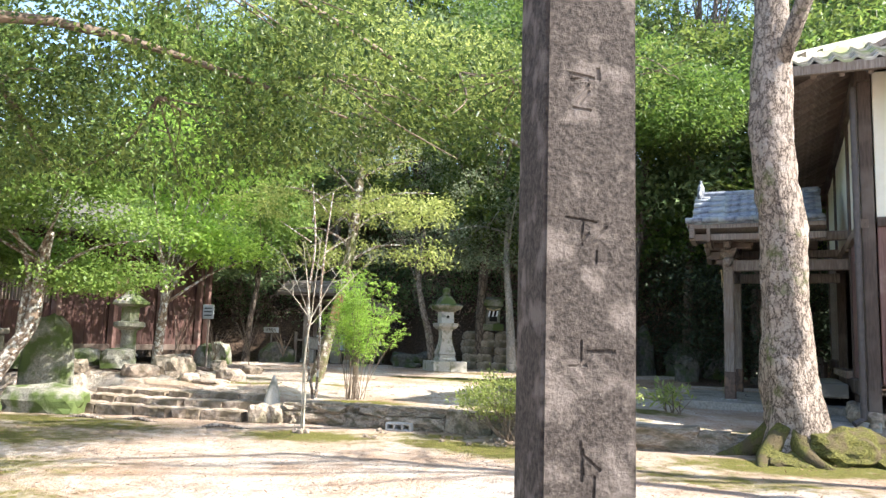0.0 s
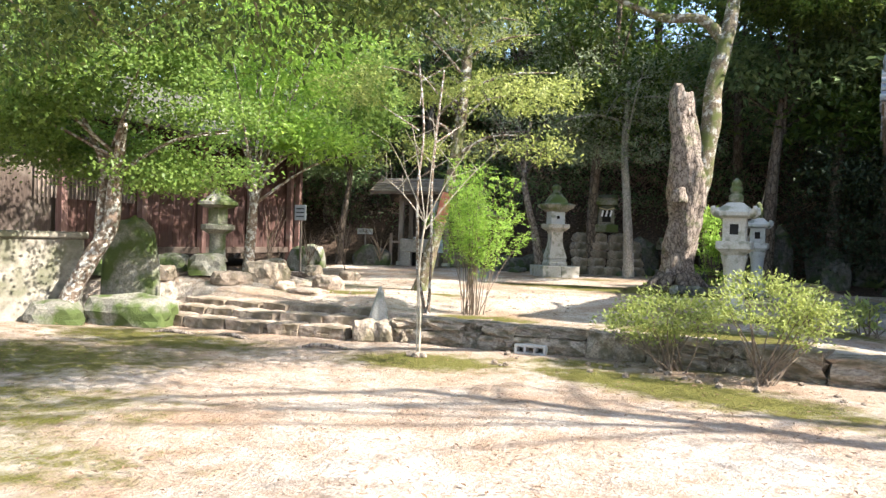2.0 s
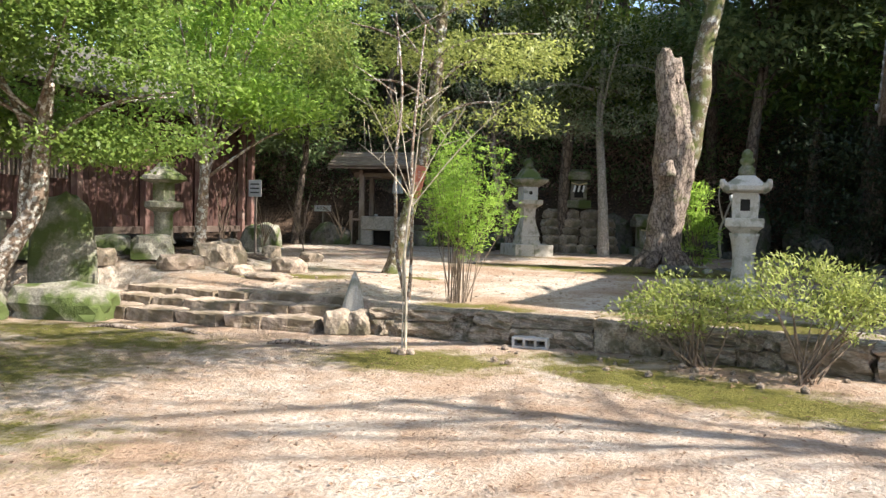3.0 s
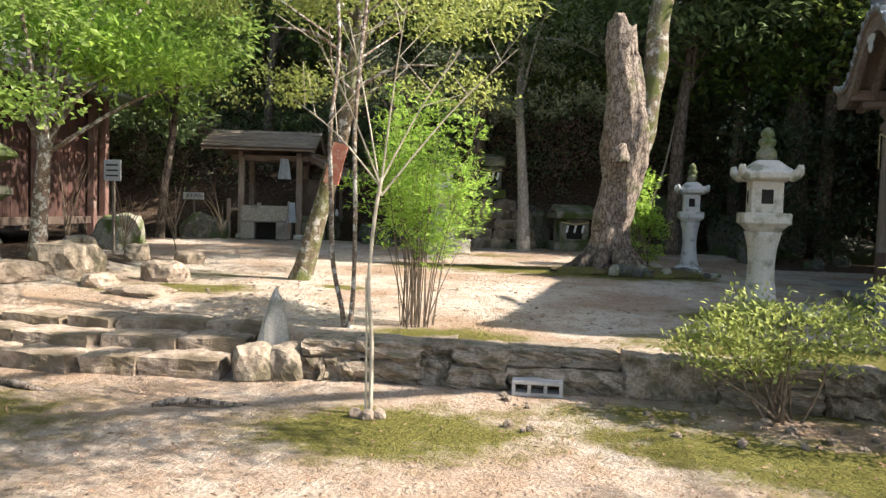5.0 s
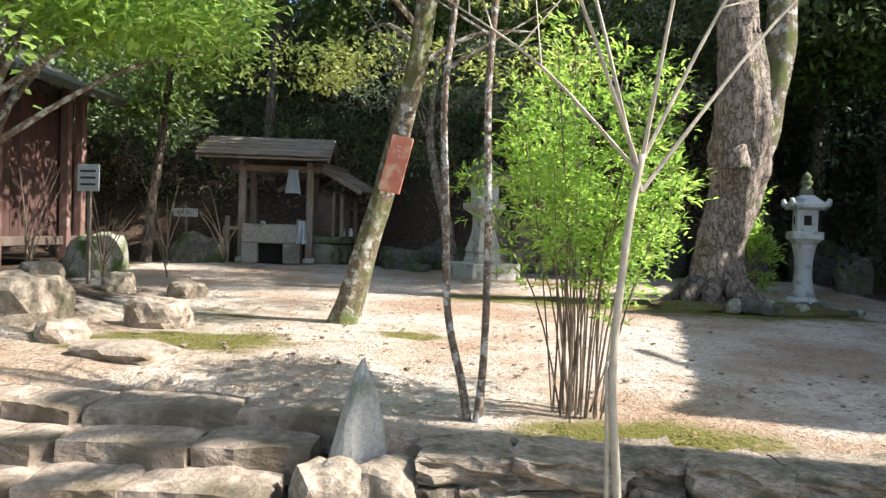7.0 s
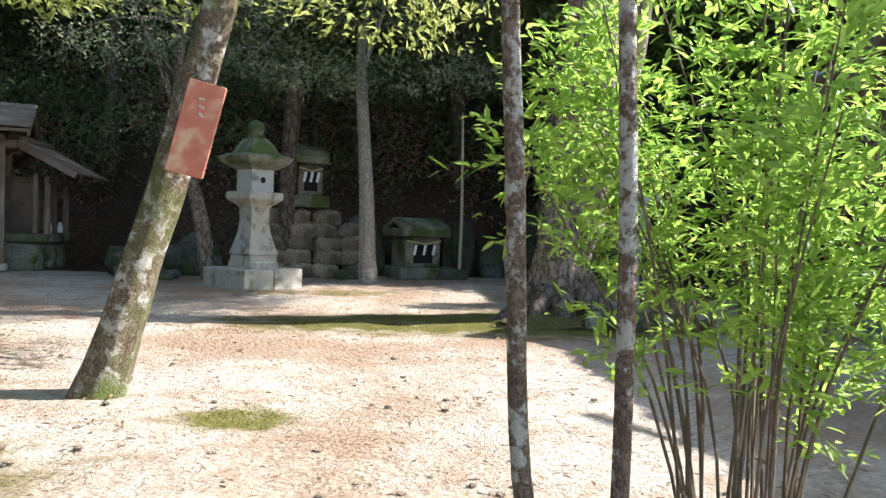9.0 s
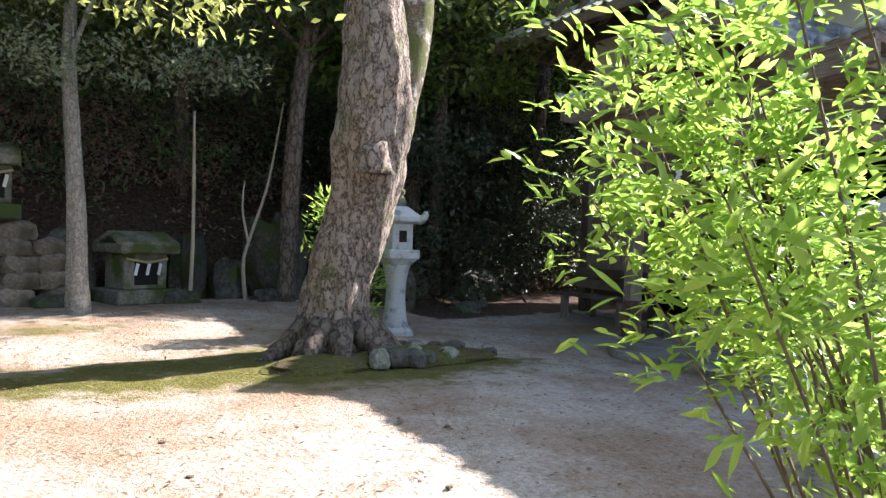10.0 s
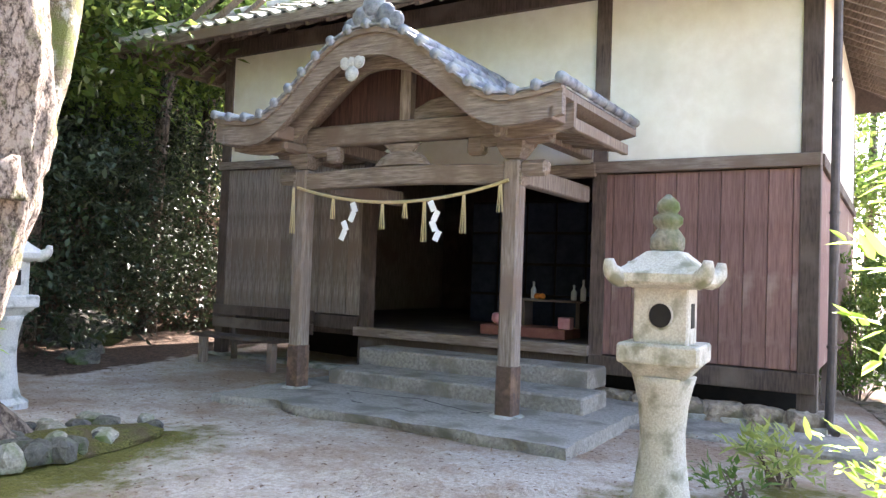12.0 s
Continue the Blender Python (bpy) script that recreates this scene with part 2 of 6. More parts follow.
def solo(name, bm, material, label, category, at=None, group="", kind="", smooth=False):
    ob = new(name, mesh_of(name, bm, material, smooth))
    if at is not None:
        ob.matrix_basis = at
    return tagged(ob, label, category, group, kind)


def bx(w, d, h, c=(0, 0, 0), bev=0.006, rot=(0, 0, 0), bm=None):
    """A box of that size about c, with bevelled edges."""
    own = bmesh.new()
    bmesh.ops.create_cube(own, size=1.0, matrix=Matrix.Diagonal((w, d, h, 1)))
    if bev:
        bmesh.ops.bevel(own, geom=own.edges[:], offset=min(bev, 0.4 * min(w, d, h)), segments=1, affect="EDGES", profile=0.5)
    bmesh.ops.transform(own, matrix=pose(*c, *rot), verts=own.verts[:])
    if bm is None:
        return own
    join(bm, own)
    return bm


def join(bm, other):
    me = bpy.data.meshes.new("tmp")
    other.to_mesh(me)
    other.free()
    bm.from_mesh(me)
    bpy.data.meshes.remove(me)
    return bm


def lathe(profile, n=24, turn=0.0, bm=None, c=(0, 0, 0), cap=True):
    """Rings of n corners: profile rows of radius and height."""
    bm = bm or bmesh.new()
    rings = [[bm.verts.new((c[0] + r * math.cos(turn + 2 * math.pi * k / n), c[1] + r * math.sin(turn + 2 * math.pi * k / n), c[2] + z)) for k in range(n)] for r, z in profile]
    for a, b in zip(rings, rings[1:]):
        for k in range(n):
            bm.faces.new((a[k], a[(k + 1) % n], b[(k + 1) % n], b[k]))
    if cap:
        bm.faces.new(rings[0][::-1])
        bm.faces.new(rings[-1])
    return bm


def tube(pts, radii, n=8, bm=None, rough=0.0, seed=0):
    """A tapered limb along points."""
    bm = bm or bmesh.new()
    pts = [Vector(p) for p in pts]
    rings = []
    for i, p in enumerate(pts):
        d = (pts[min(i + 1, len(pts) - 1)] - pts[max(i - 1, 0)]).normalized()
        u = d.cross(Vector((0.31, 0.95, 0.05))).normalized()
        v = d.cross(u)
        ring = []
        for k in range(n):
            a = 2 * math.pi * k / n
            q = u * math.cos(a) + v * math.sin(a)
            r = radii[i] * (1 + rough * noise.noise((q * 1.6 + p * 1.3 + Vector((seed, 0, 0)))))
            ring.append(bm.verts.new(p + q * r))
        rings.append(ring)
    for a, b in zip(rings, rings[1:]):
        for k in range(n):
            bm.faces.new((a[k], a[(k + 1) % n], b[(k + 1) % n], b[k]))
    bm.faces.new(rings[0][::-1])
    bm.faces.new(rings[-1])
    return bm


def smooth_path(pts, radii, k=6):
    """More points on a soft curve through the given ones."""
    P = [Vector(p) for p in pts]
    out, rad = [], []
    for i in range(len(P) - 1):
        a, b, c, d = P[max(i - 1, 0)], P[i], P[i + 1], P[min(i + 2, len(P) - 1)]
        for j in range(k):
            t = j / k
            out.append(0.5 * (2 * b + (c - a) * t + (2 * a - 5 * b + 4 * c - d) * t * t + (3 * b - a - 3 * c + d) * t ** 3))
            rad.append(radii[i] + (radii[i + 1] - radii[i]) * t)
    return out + [P[-1]], rad + [radii[-1]]


def limb(pts, radii, n=10, k=6, bm=None, rough=0.15, seed=0):
    p, r = smooth_path(pts, radii, k)
    return tube(p, r, n, bm, rough, seed)


def gnarl(bm, amount=0.02, freq=9.0):
    """Uneven bark: ridges that run along the trunk."""
    bm.normal_update()
    for v in bm.verts:
        q = Vector((v.co.x * freq, v.co.y * freq, v.co.z * freq * 0.35))
        v.co += v.normal * amount * (noise.noise(q) + 0.6 * noise.noise(q * 2.3))
    return bm


def rock(w, d, h, seed=0, sub=2, box=0.55, jag=0.22):
    """A natural stone that stands on its base at the origin."""
    bm = bmesh.new()
    bmesh.ops.create_icosphere(bm, subdivisions=sub, radius=1.0)
    o = Vector((seed * 3.7, seed * 1.3, seed * 0.7))
    for v in bm.verts:
        q = v.co.copy()
        k = max(abs(q.x), abs(q.y), abs(q.z))
        q = q.lerp(q / k * 0.85, box)
        q *= 1 + jag * noise.noise(v.co * 1.3 + o) + 0.5 * jag * noise.noise(v.co * 3.1 + o) + 0.3 * jag * noise.noise(v.co * 7.0 + o)
        v.co = Vector((q.x * w / 2, q.y * d / 2, max(-0.3, q.z) * h * 0.77 + 0.23 * h))
    return bm


def leaves(name, centers, dirs, length, width, material, parent, label="", fold=0.25, droop=0.0, vary=0.4, seed=1, fine=False):
    """Many small folded leaves in one mesh: each four corners and a raised midrib."""
    rng = np.random.default_rng(seed)
    C = np.asarray(centers, float)
    n = len(C)
    D = np.asarray(dirs, float) + rng.normal(0, 0.55, (n, 3))
    D[:, 2] -= droop
    D /= np.linalg.norm(D, axis=1)[:, None] + 1e-9
    U = rng.normal(0, 0.5, (n, 3)) + (0, 0, 1)
    S = np.cross(D, U)
    S /= np.linalg.norm(S, axis=1)[:, None] + 1e-9
    N = np.cross(S, D)
    L = length * (1 + vary * rng.uniform(-1, 1, n))[:, None]
    W = width * (1 + vary * rng.uniform(-1, 1, n))[:, None] / 2
    base = np.arange(n)[:, None]
    if fine:
        bend = -N * L * rng.uniform(0.02, 0.16, n)[:, None]
        rib = [C + D * L * f + bend * f * f for f in (0.0, 0.28, 0.65, 1.0)]
        lift = N * W * fold * 2
        V = np.stack([rib[0], rib[1], rib[2], rib[3], rib[1] + S * W * 0.85 + lift, rib[2] + S * W * 0.8 + lift, rib[1] - S * W * 0.85 + lift, rib[2] - S * W * 0.8 + lift], 1).reshape(-1, 3)
        F = np.concatenate([base * 8 + q for q in ((0, 4, 1), (1, 4, 5), (1, 5, 2), (2, 5, 3), (0, 1, 6), (1, 7, 6), (1, 2, 7), (2, 3, 7))], 1).reshape(-1, 3)
    else:
        V = np.stack([C, C + D * L * 0.45 + S * W + N * W * fold * 2, C + D * L, C + D * L * 0.45 - S * W + N * W * fold * 2], 1).reshape(-1, 3)
        F = np.concatenate([base * 4 + (0, 1, 2), base * 4 + (0, 2, 3)], 1).reshape(-1, 3)
    me = bpy.data.meshes.new(name)
    me.vertices.add(len(V))
    me.vertices.foreach_set("co", V.ravel())
    me.loops.add(F.size)
    me.loops.foreach_set("vertex_index", F.ravel().astype(np.int32))
    me.polygons.add(len(F))
    me.polygons.foreach_set("loop_start", np.arange(0, F.size, 3, dtype=np.int32))
    me.update(calc_edges=True)
    me.materials.append(material)
    ob = new(name, me)
    ob.parent = parent
    if label:
        ob["label"] = label
    return ob


def clumps(rng, blobs, per, spread=0.33):
    """Leaf places: many small sprays inside each blob (x, y, z, rx, ry, rz), with gaps between them."""
    pts, dirs = [], []
    for x, y, z, rx, ry, rz, k in blobs:
        c = np.array((x, y, z))
        r = np.array((rx, ry, rz))
        q = rng.normal(0, 1, (k, 3))
        q = q / np.linalg.norm(q, axis=1)[:, None] * rng.uniform(0.35, 1.05, (k, 1)) ** 0.6
        for s in q:
            p = c + s * r
            m = p + rng.normal(0, 1, (per, 3)) * spread * np.array((1, 1, 0.45))
            pts.append(m)
            dirs.append(np.tile(s * (1, 1, 0.4), (per, 1)) + rng.normal(0, 0.4, (per, 3)))
    return np.concatenate(pts), np.concatenate(dirs)


# ---- ground ----
EDGE = [(-14.0, 12.2), (-6.9, 11.55), (-5.8, 11.0), (-3.1, 10.62), (-1.9, 10.62), (-1.1, 10.5), (0.05, 10.35), (0.75, 10.15), (1.6, 9.9), (2.5, 9.55), (4.5, 9.6), (9.0, 9.3), (40.0, 9.3)]


def edge_y(x):
    return np.interp(x, [p[0] for p in EDGE], [p[1] for p in EDGE])


def sm(t):
    t = np.clip(t, 0, 1)
    return t * t * (3 - 2 * t)


def gz(x, y):
    """The height of the ground: lower yard, terrace, mound before the house, wooded hill behind."""
    x, y = np.asarray(x, float), np.asarray(y, float)
    over = y - edge_y(x)
    terr = 0.30 + 0.06 * sm(over / 2.2) + 0.012 * np.clip(y - 10.5, 0, 12)
    terr = terr - 0.10 * sm((x - 2.2) / 2.0) * (1 - sm((y - 19) / 3))
    terr = terr + 0.25 * sm((-5.2 - x) / 2.0) * sm((18 - y) / 3.0) * sm((y - 11.5) / 1.5)
    terr = terr + 0.07 * sm((-2.7 - x) / 0.5) * (1 - sm((y - 12) / 2.5))
    step = sm((over - 0.25) / 0.15)
    steps = (x < -3.1) & (x > -7.2)
    step = np.where(steps, sm((over - 0.45) / 0.6), step)
    z = terr * step
    z = z + 0.12 * sm((-5.5 - x) / 3.0) * sm((11 - y) / 3) * sm((y - 4) / 4)
    hill = np.clip(y - 23.6 - 2.4 * sm((-2.6 - x) / 1.5) + 0.25 * np.clip(x - 4, 0, 30), 0, 60)
    left = np.clip(-16 - x, 0, 60)
    z = z + 9.0 * (1 - np.exp(-hill / 9.0)) + 0.15 * hill * (hill > 0) + 0.3 * left * 0
    right = np.clip(x - 14 + 0.0 * y, 0, 60) * sm((y - 18) / 5)
    z = z + 6.0 * (1 - np.exp(-right / 8.0))
    return z


def g(x, y):
    return float(gz(x, y))


def ground_sheet():
    xs = np.concatenate([[-200, -90, -50, -34], np.arange(-25, -10, 0.5), np.arange(-10, 7, 0.1), np.arange(7, 22, 0.5), [26, 34, 50, 90, 200]])
    ys = np.concatenate([[-200, -90, -40, -20, -12], np.arange(-8, 1, 0.5), np.arange(1, 24, 0.1), np.arange(24, 46, 0.6), [50, 60, 90, 200]])
    X, Y = np.meshgrid(xs, ys)
    Z = gz(X, Y)
    rough = np.array([noise.noise((a * 1.1, b * 1.1, 0)) * 0.022 + noise.noise((a * 4, b * 4, 3)) * 0.013 for a, b in zip(X.ravel(), Y.ravel())]).reshape(X.shape)
    Z = Z + rough
    # moss mask, which also carries the painted shade of the left yard
    moss = np.zeros_like(X)
    for cx, cy, rx, ry, ang, k in MOSS_AND_SHADE:
        c, s = math.cos(radians(ang)), math.sin(radians(ang))
        u, v = ((X - cx) * c + (Y - cy) * s) / rx, (-(X - cx) * s + (Y - cy) * c) / ry
        moss = np.maximum(moss, k * np.clip(1.5 - np.hypot(u, v) * 1.1, 0, 1))
    litter = sm((Y - 22.3 - 1.0 * sm((-2.6 - X) / 1.5) + 0.22 * np.clip(X - 4, 0, 30)) / 1.8) + sm((-7.2 - X) / 2.0) * sm((Y - 11) / 2) * 0.8
    # litter mask extended to darken the ground left of the hall
    litter = litter + sm((Y - 19.2) / 0.9) * sm((X - 4.3) / 1.2)
    litter = litter + 0.62 * sm((-5.2 - X) / 1.2) * sm((Y - 12.0) / 0.8) * sm((19.5 - Y) / 3)
    me = bpy.data.meshes.new("ground")
    h, w = X.shape
    V = np.stack([X, Y, Z], -1).reshape(-1, 3)
    i = np.arange(h * w).reshape(h, w)
    F = np.stack([i[:-1, :-1], i[:-1, 1:], i[1:, 1:], i[1:, :-1]], -1).reshape(-1, 4)
    me.vertices.add(len(V))
    me.vertices.foreach_set("co", V.ravel())
    me.loops.add(F.size)
    me.loops.foreach_set("vertex_index", F.ravel().astype(np.int32))
    me.polygons.add(len(F))
    me.polygons.foreach_set("loop_start", np.arange(0, F.size, 4, dtype=np.int32))
    me.polygons.foreach_set("use_smooth", [True] * len(F))
    for nm, arr in (("moss", moss), ("litter", np.clip(litter, 0, 1)), ("bare", 0.75 * sm((Y - 5.8) / 2.5) * sm((edge_y(X) + 0.4 - Y) / 0.6))):
        at = me.attributes.new(nm, "FLOAT", "POINT")
        at.data.foreach_set("value", arr.ravel().astype(np.float32))
    me.update(calc_edges=True)
    me.materials.append(GROUND)
    return tagged(new("ground", me), "pale sandy ground with moss patches, painted yard shade, leaf litter and a wooded rise", "ground", kind="structure")


# moss patches, some of them painted shade: centre, half sizes, turn, strength
MOSS_AND_SHADE = [
    (-1.85, 9.3, 1.15, 0.75, 0, 1.0), (0.9, 8.7, 2.3, 0.7, -28, 1.0), (-0.2, 9.9, 0.9, 0.4, 0, 0.8), (-1.5, 11.1, 0.9, 0.35, 0, 1.0), (1.3, 10.6, 1.6, 0.9, -20, 1.0), (1.7, 12.4, 1.1, 0.7, 0, 0.9),
    (-0.5, 17.3, 2.6, 0.9, -8, 0.95), (1.9, 16.7, 1.3, 0.9, -20, 1.0), (1.0, 17.0, 1.9, 1.35, -12, 1.0), (-0.9, 20.4, 1.6, 0.5, 0, 0.7), (-2.8, 14.0, 0.45, 0.3, 0, 0.9), (-4.6, 13.2, 1.2, 0.9, 10, 0.9), (-5.2, 15.0, 1.3, 0.8, 0, 0.6),
    # second to fourth and (-3.4, 4.6): moss colour paints canopy shade on the yard
    (-5.6, 9.6, 2.2, 0.9, -12, 0.85), (-6.0, 7.6, 2.5, 1.4, 20, 0.85), (-4.5, 5.8, 2.0, 1.2, 10, 0.75), (-3.4, 4.6, 1.5, 0.9, 10, 0.7), (4.3, 8.6, 1.8, 0.8, 0, 1.0), (3.2, 7.4, 1.6, 0.6, -10, 0.7), (4.6, 10.2, 1.4, 0.5, 0, 0.7), (2.9, 11.5, 0.8, 0.5, 0, 0.8),
]


def ground_material():
    m = bpy.data.materials.new("sandy_ground")
    m.use_nodes = True
    n, l = m.node_tree.nodes, m.node_tree.links
    b = n["Principled BSDF"]
    b.inputs["Roughness"].default_value = 1.0
    b.inputs["Specular IOR Level"].default_value = 0.1
    tc = n.new("ShaderNodeTexCoord")

    def noise_tex(scale, detail=8, rough=0.65):
        a = n.new("ShaderNodeTexNoise")
        a.inputs["Scale"].default_value, a.inputs["Detail"].default_value, a.inputs["Roughness"].default_value = scale, detail, rough
        l.new(tc.outputs["Object"], a.inputs["Vector"])
        return a.outputs["Fac"]

    def ramp(src, p0, c0, p1, c1):
        r = n.new("ShaderNodeValToRGB")
        r.color_ramp.elements[0].position, r.color_ramp.elements[1].position = p0, p1
        r.color_ramp.elements[0].color, r.color_ramp.elements[1].color = (*c0, 1), (*c1, 1)
        l.new(src, r.inputs["Fac"])
        return r.outputs["Color"]

    def mix(f, a, c):
        x = n.new("ShaderNodeMix")
        x.data_type = "RGBA"
        l.new(f, x.inputs["Factor"])
        l.new(a, x.inputs["A"])
        l.new(c, x.inputs["B"])
        return x.outputs["Result"]

    def math_node(op, a, c):
        x = n.new("ShaderNodeMath")
        x.operation = op
        for k, v in enumerate((a, c)):
            if isinstance(v, float):
                x.inputs[k].default_value = v
            else:
                l.new(v, x.inputs[k])
        return x.outputs[0]

    fine, mid, big = noise_tex(28), noise_tex(3.5), noise_tex(0.6, 5)
    sand = ramp(fine, 0.3, (0.36, 0.295, 0.24), 0.66, (0.64, 0.575, 0.505))
    earth = ramp(fine, 0.3, (0.24, 0.155, 0.105), 0.7, (0.44, 0.32, 0.235))
    col = mix(ramp(big, 0.42, (0, 0, 0), 0.62, (1, 1, 1)), sand, earth)
    col = mix(ramp(mid, 0.50, (0, 0, 0), 0.70, (0.75, 0.75, 0.75)), col, earth)
    scuff = noise_tex(9, 6, 0.7)
    col = mix(ramp(scuff, 0.53, (0, 0, 0), 0.64, (0.7, 0.7, 0.7)), col, earth)

    def attr(name):
        a = n.new("ShaderNodeAttribute")
        a.attribute_name = name
        return a.outputs["Fac"]

    col = mix(math_node("MULTIPLY", attr("bare"), ramp(mid, 0.36, (0.25, 0.25, 0.25), 0.6, (0.9, 0.9, 0.9))), col, earth)
    green = ramp(fine, 0.3, (0.075, 0.08, 0.018), 0.7, (0.19, 0.17, 0.05))
    ochre = ramp(mid, 0.35, (0.20, 0.145, 0.07), 0.65, (0.11, 0.105, 0.025))
    green = mix(ramp(mid, 0.5, (0, 0, 0), 0.62, (0.7, 0.7, 0.7)), green, ochre)
    cover = math_node("ADD", attr("moss"), math_node("MULTIPLY", math_node("SUBTRACT", mid, 0.5), 1.6))
    cover = math_node("ADD", cover, math_node("MULTIPLY", math_node("SUBTRACT", fine, 0.5), 0.7))
    col = mix(ramp(cover, 0.38, (0, 0, 0), 0.85, (1, 1, 1)), col, green)
    brown = ramp(noise_tex(16), 0.35, (0.035, 0.026, 0.02), 0.65, (0.14, 0.095, 0.07))
    lit = math_node("ADD", attr("litter"), math_node("MULTIPLY", math_node("SUBTRACT", mid, 0.5), 1.2))
    col = mix(ramp(lit, 0.4, (0, 0, 0), 0.6, (1, 1, 1)), col, brown)
    l.new(col, b.inputs["Base Color"])
    bp = n.new("ShaderNodeBump")
    bp.inputs["Strength"].default_value, bp.inputs["Distance"].default_value = 0.9, 0.04
    l.new(math_node("ADD", fine, math_node("MULTIPLY", math_node("ADD", mid, scuff), 1.3)), bp.inputs["Height"])
    l.new(bp.outputs["Normal"], b.inputs["Normal"])
    return m


GROUND = ground_material()
ground_sheet()

# ---- the worship hall: local x runs along the front, y into the hall ----
HALL = pose(5.05, 15.40, 0, 0, 0, -105.5)
WY = 2.03
X0, X1 = -4.88, 4.12


def plank_wall(name, x0, x1, z0, z1, y, width, material, label, hall=HALL, thick=0.03):
    """A boarded wall: backing with each board a piece of its own."""
    w = solo(name, bx(x1 - x0, 0.06, z1 - z0, ((x0 + x1) / 2, y + 0.05, (z0 + z1) / 2), 0), DARKWOOD, label, "wall", hall, kind="structure")
    count = max(1, round((x1 - x0) / width))
    bw = (x1 - x0) / count
    me = mesh_of("board", bx(bw - 0.006, thick, z1 - z0 - 0.01, (0, 0, 0), 0.005), material)
    rng = random.Random(name)
    for k in range(count):
        ob = new("board", me)
        ob.parent = w
        ob.matrix_basis = pose(x0 + bw * (k + 0.5), y - 0.005 - rng.random() * 0.008, (z0 + z1) / 2)
    return w


plank_wall("wall_front_left", X0, -1.92, 1.17, 3.42, WY, 0.27, WOOD, "grey-brown weathered vertical boards on the hall front")
plank_wall("wall_front_right", 1.62, X1, 0.92, 3.12, WY, 0.25, REDWOOD, "reddish-brown weathered vertical boards on the hall front")


def hall_solid(name, w, d, h, c, material, label, bev=0.008):
    return solo(name, bx(w, d, h, c, bev), material, label, "wall" if "wall" in name else "beam", HALL, kind="structure")


hall_solid("trim_rail_left", 3.0, 0.14, 0.13, (-3.42, WY - 0.02, 3.49), WOODX, "weathered rail over the board wall")
hall_solid("trim_rail_right", 2.56, 0.14, 0.14, (2.86, WY - 0.02, 3.20), WOODX, "brown rail over the board wall")
hall_solid("trim_lintel", 3.6, 0.16, 0.16, (-0.15, WY - 0.02, 3.17), WOODX, "weathered lintel over the hall doorway")
hall_solid("wall_plaster_left", 3.10, 0.12, 1.95, (-3.35, WY + 0.06, 4.53), PLASTER, "cream plaster wall under the eaves")
hall_solid("wall_plaster_middle", 3.4, 0.12, 2.22, (-0.05, WY + 0.06, 4.37), PLASTER, "cream plaster wall above the doorway")
hall_solid("wall_plaster_right", 2.42, 0.12, 2.22, (2.90, WY + 0.06, 4.38), PLASTER, "cream plaster wall under the eaves")
for nm, x, z0, z1, w in (("trim_post_corner_left", X0 + 0.07, 0.3, 5.5, 0.18), ("trim_post_left", -1.84, 0.3, 5.5, 0.16), ("trim_post_right", 1.69, 0.3, 5.5, 0.18), ("trim_post_corner_right", X1 - 0.08, 0.3, 5.5, 0.20)):
    hall_solid(nm, w, 0.17, z1 - z0, (x, WY + 0.04, (z0 + z1) / 2), DARKWOOD, "dark upright post of the hall")
hall_solid("trim_sill_beam_right", 2.5, 0.16, 0.22, (2.87, WY - 0.01, 0.80), DARKWOOD, "dark sill beam under the board wall")
hall_solid("trim_sill_beam_left", 3.0, 0.16, 0.20, (-3.40, WY - 0.01, 1.06), DARKWOOD, "dark sill beam under the board wall")
hall_solid("trim_top_beam", 9.3, 0.20, 0.26, (-0.38, WY + 0.02, 5.45), DARKWOOD, "dark wall beam under the eaves")
hall_solid("wall_side_right_lower", 0.10, 7.0, 2.3, (X1 - 0.06, WY + 3.65, 2.05), REDWOOD, "boarded side wall of the hall")
hall_solid("wall_side_right_upper", 0.10, 7.0, 2.25, (X1 - 0.06, WY + 3.65, 4.35), PLASTER, "cream plaster side wall of the hall")
hall_solid("trim_side_rail", 0.16, 7.0, 0.14, (X1 - 0.04, WY + 3.65, 3.22), DARKWOOD, "dark rail along the side wall")
hall_solid("trim_side_post", 0.17, 0.17, 5.2, (X1 - 0.03, WY + 2.3, 2.9), DARKWOOD, "dark upright post on the side wall")
hall_solid("wall_side_left", 0.12, 7.0, 5.0, (X0 + 0.06, WY + 3.65, 3.0), WOOD, "boarded far side wall of the hall")
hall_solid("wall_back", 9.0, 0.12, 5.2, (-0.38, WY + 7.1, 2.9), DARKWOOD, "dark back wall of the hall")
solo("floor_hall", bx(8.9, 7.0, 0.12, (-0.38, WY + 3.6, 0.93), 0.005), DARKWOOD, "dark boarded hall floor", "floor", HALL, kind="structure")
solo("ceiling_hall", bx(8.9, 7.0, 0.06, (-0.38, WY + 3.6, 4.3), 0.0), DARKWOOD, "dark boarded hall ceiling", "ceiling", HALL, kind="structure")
hall_solid("trim_door_sill", 3.56, 0.22, 0.13, (-0.16, WY - 0.04, 0.955), WOODX, "weathered door sill of the hall")
hall_solid("wall_under_sill", 3.5, 0.10, 0.5, (-0.16, WY + 0.0, 0.65), DARKWOOD, "dark boards under the door sill")
hall_solid("wall_plinth_right", 2.7, 0.30, 0.22, (2.9, WY - 0.05, 0.26), STONE, "low stone plinth under the hall")
hall_solid("wall_plinth_left", 3.2, 0.30, 0.25, (-3.4, WY + 0.05, 0.28), STONE, "low stone plinth under the hall")
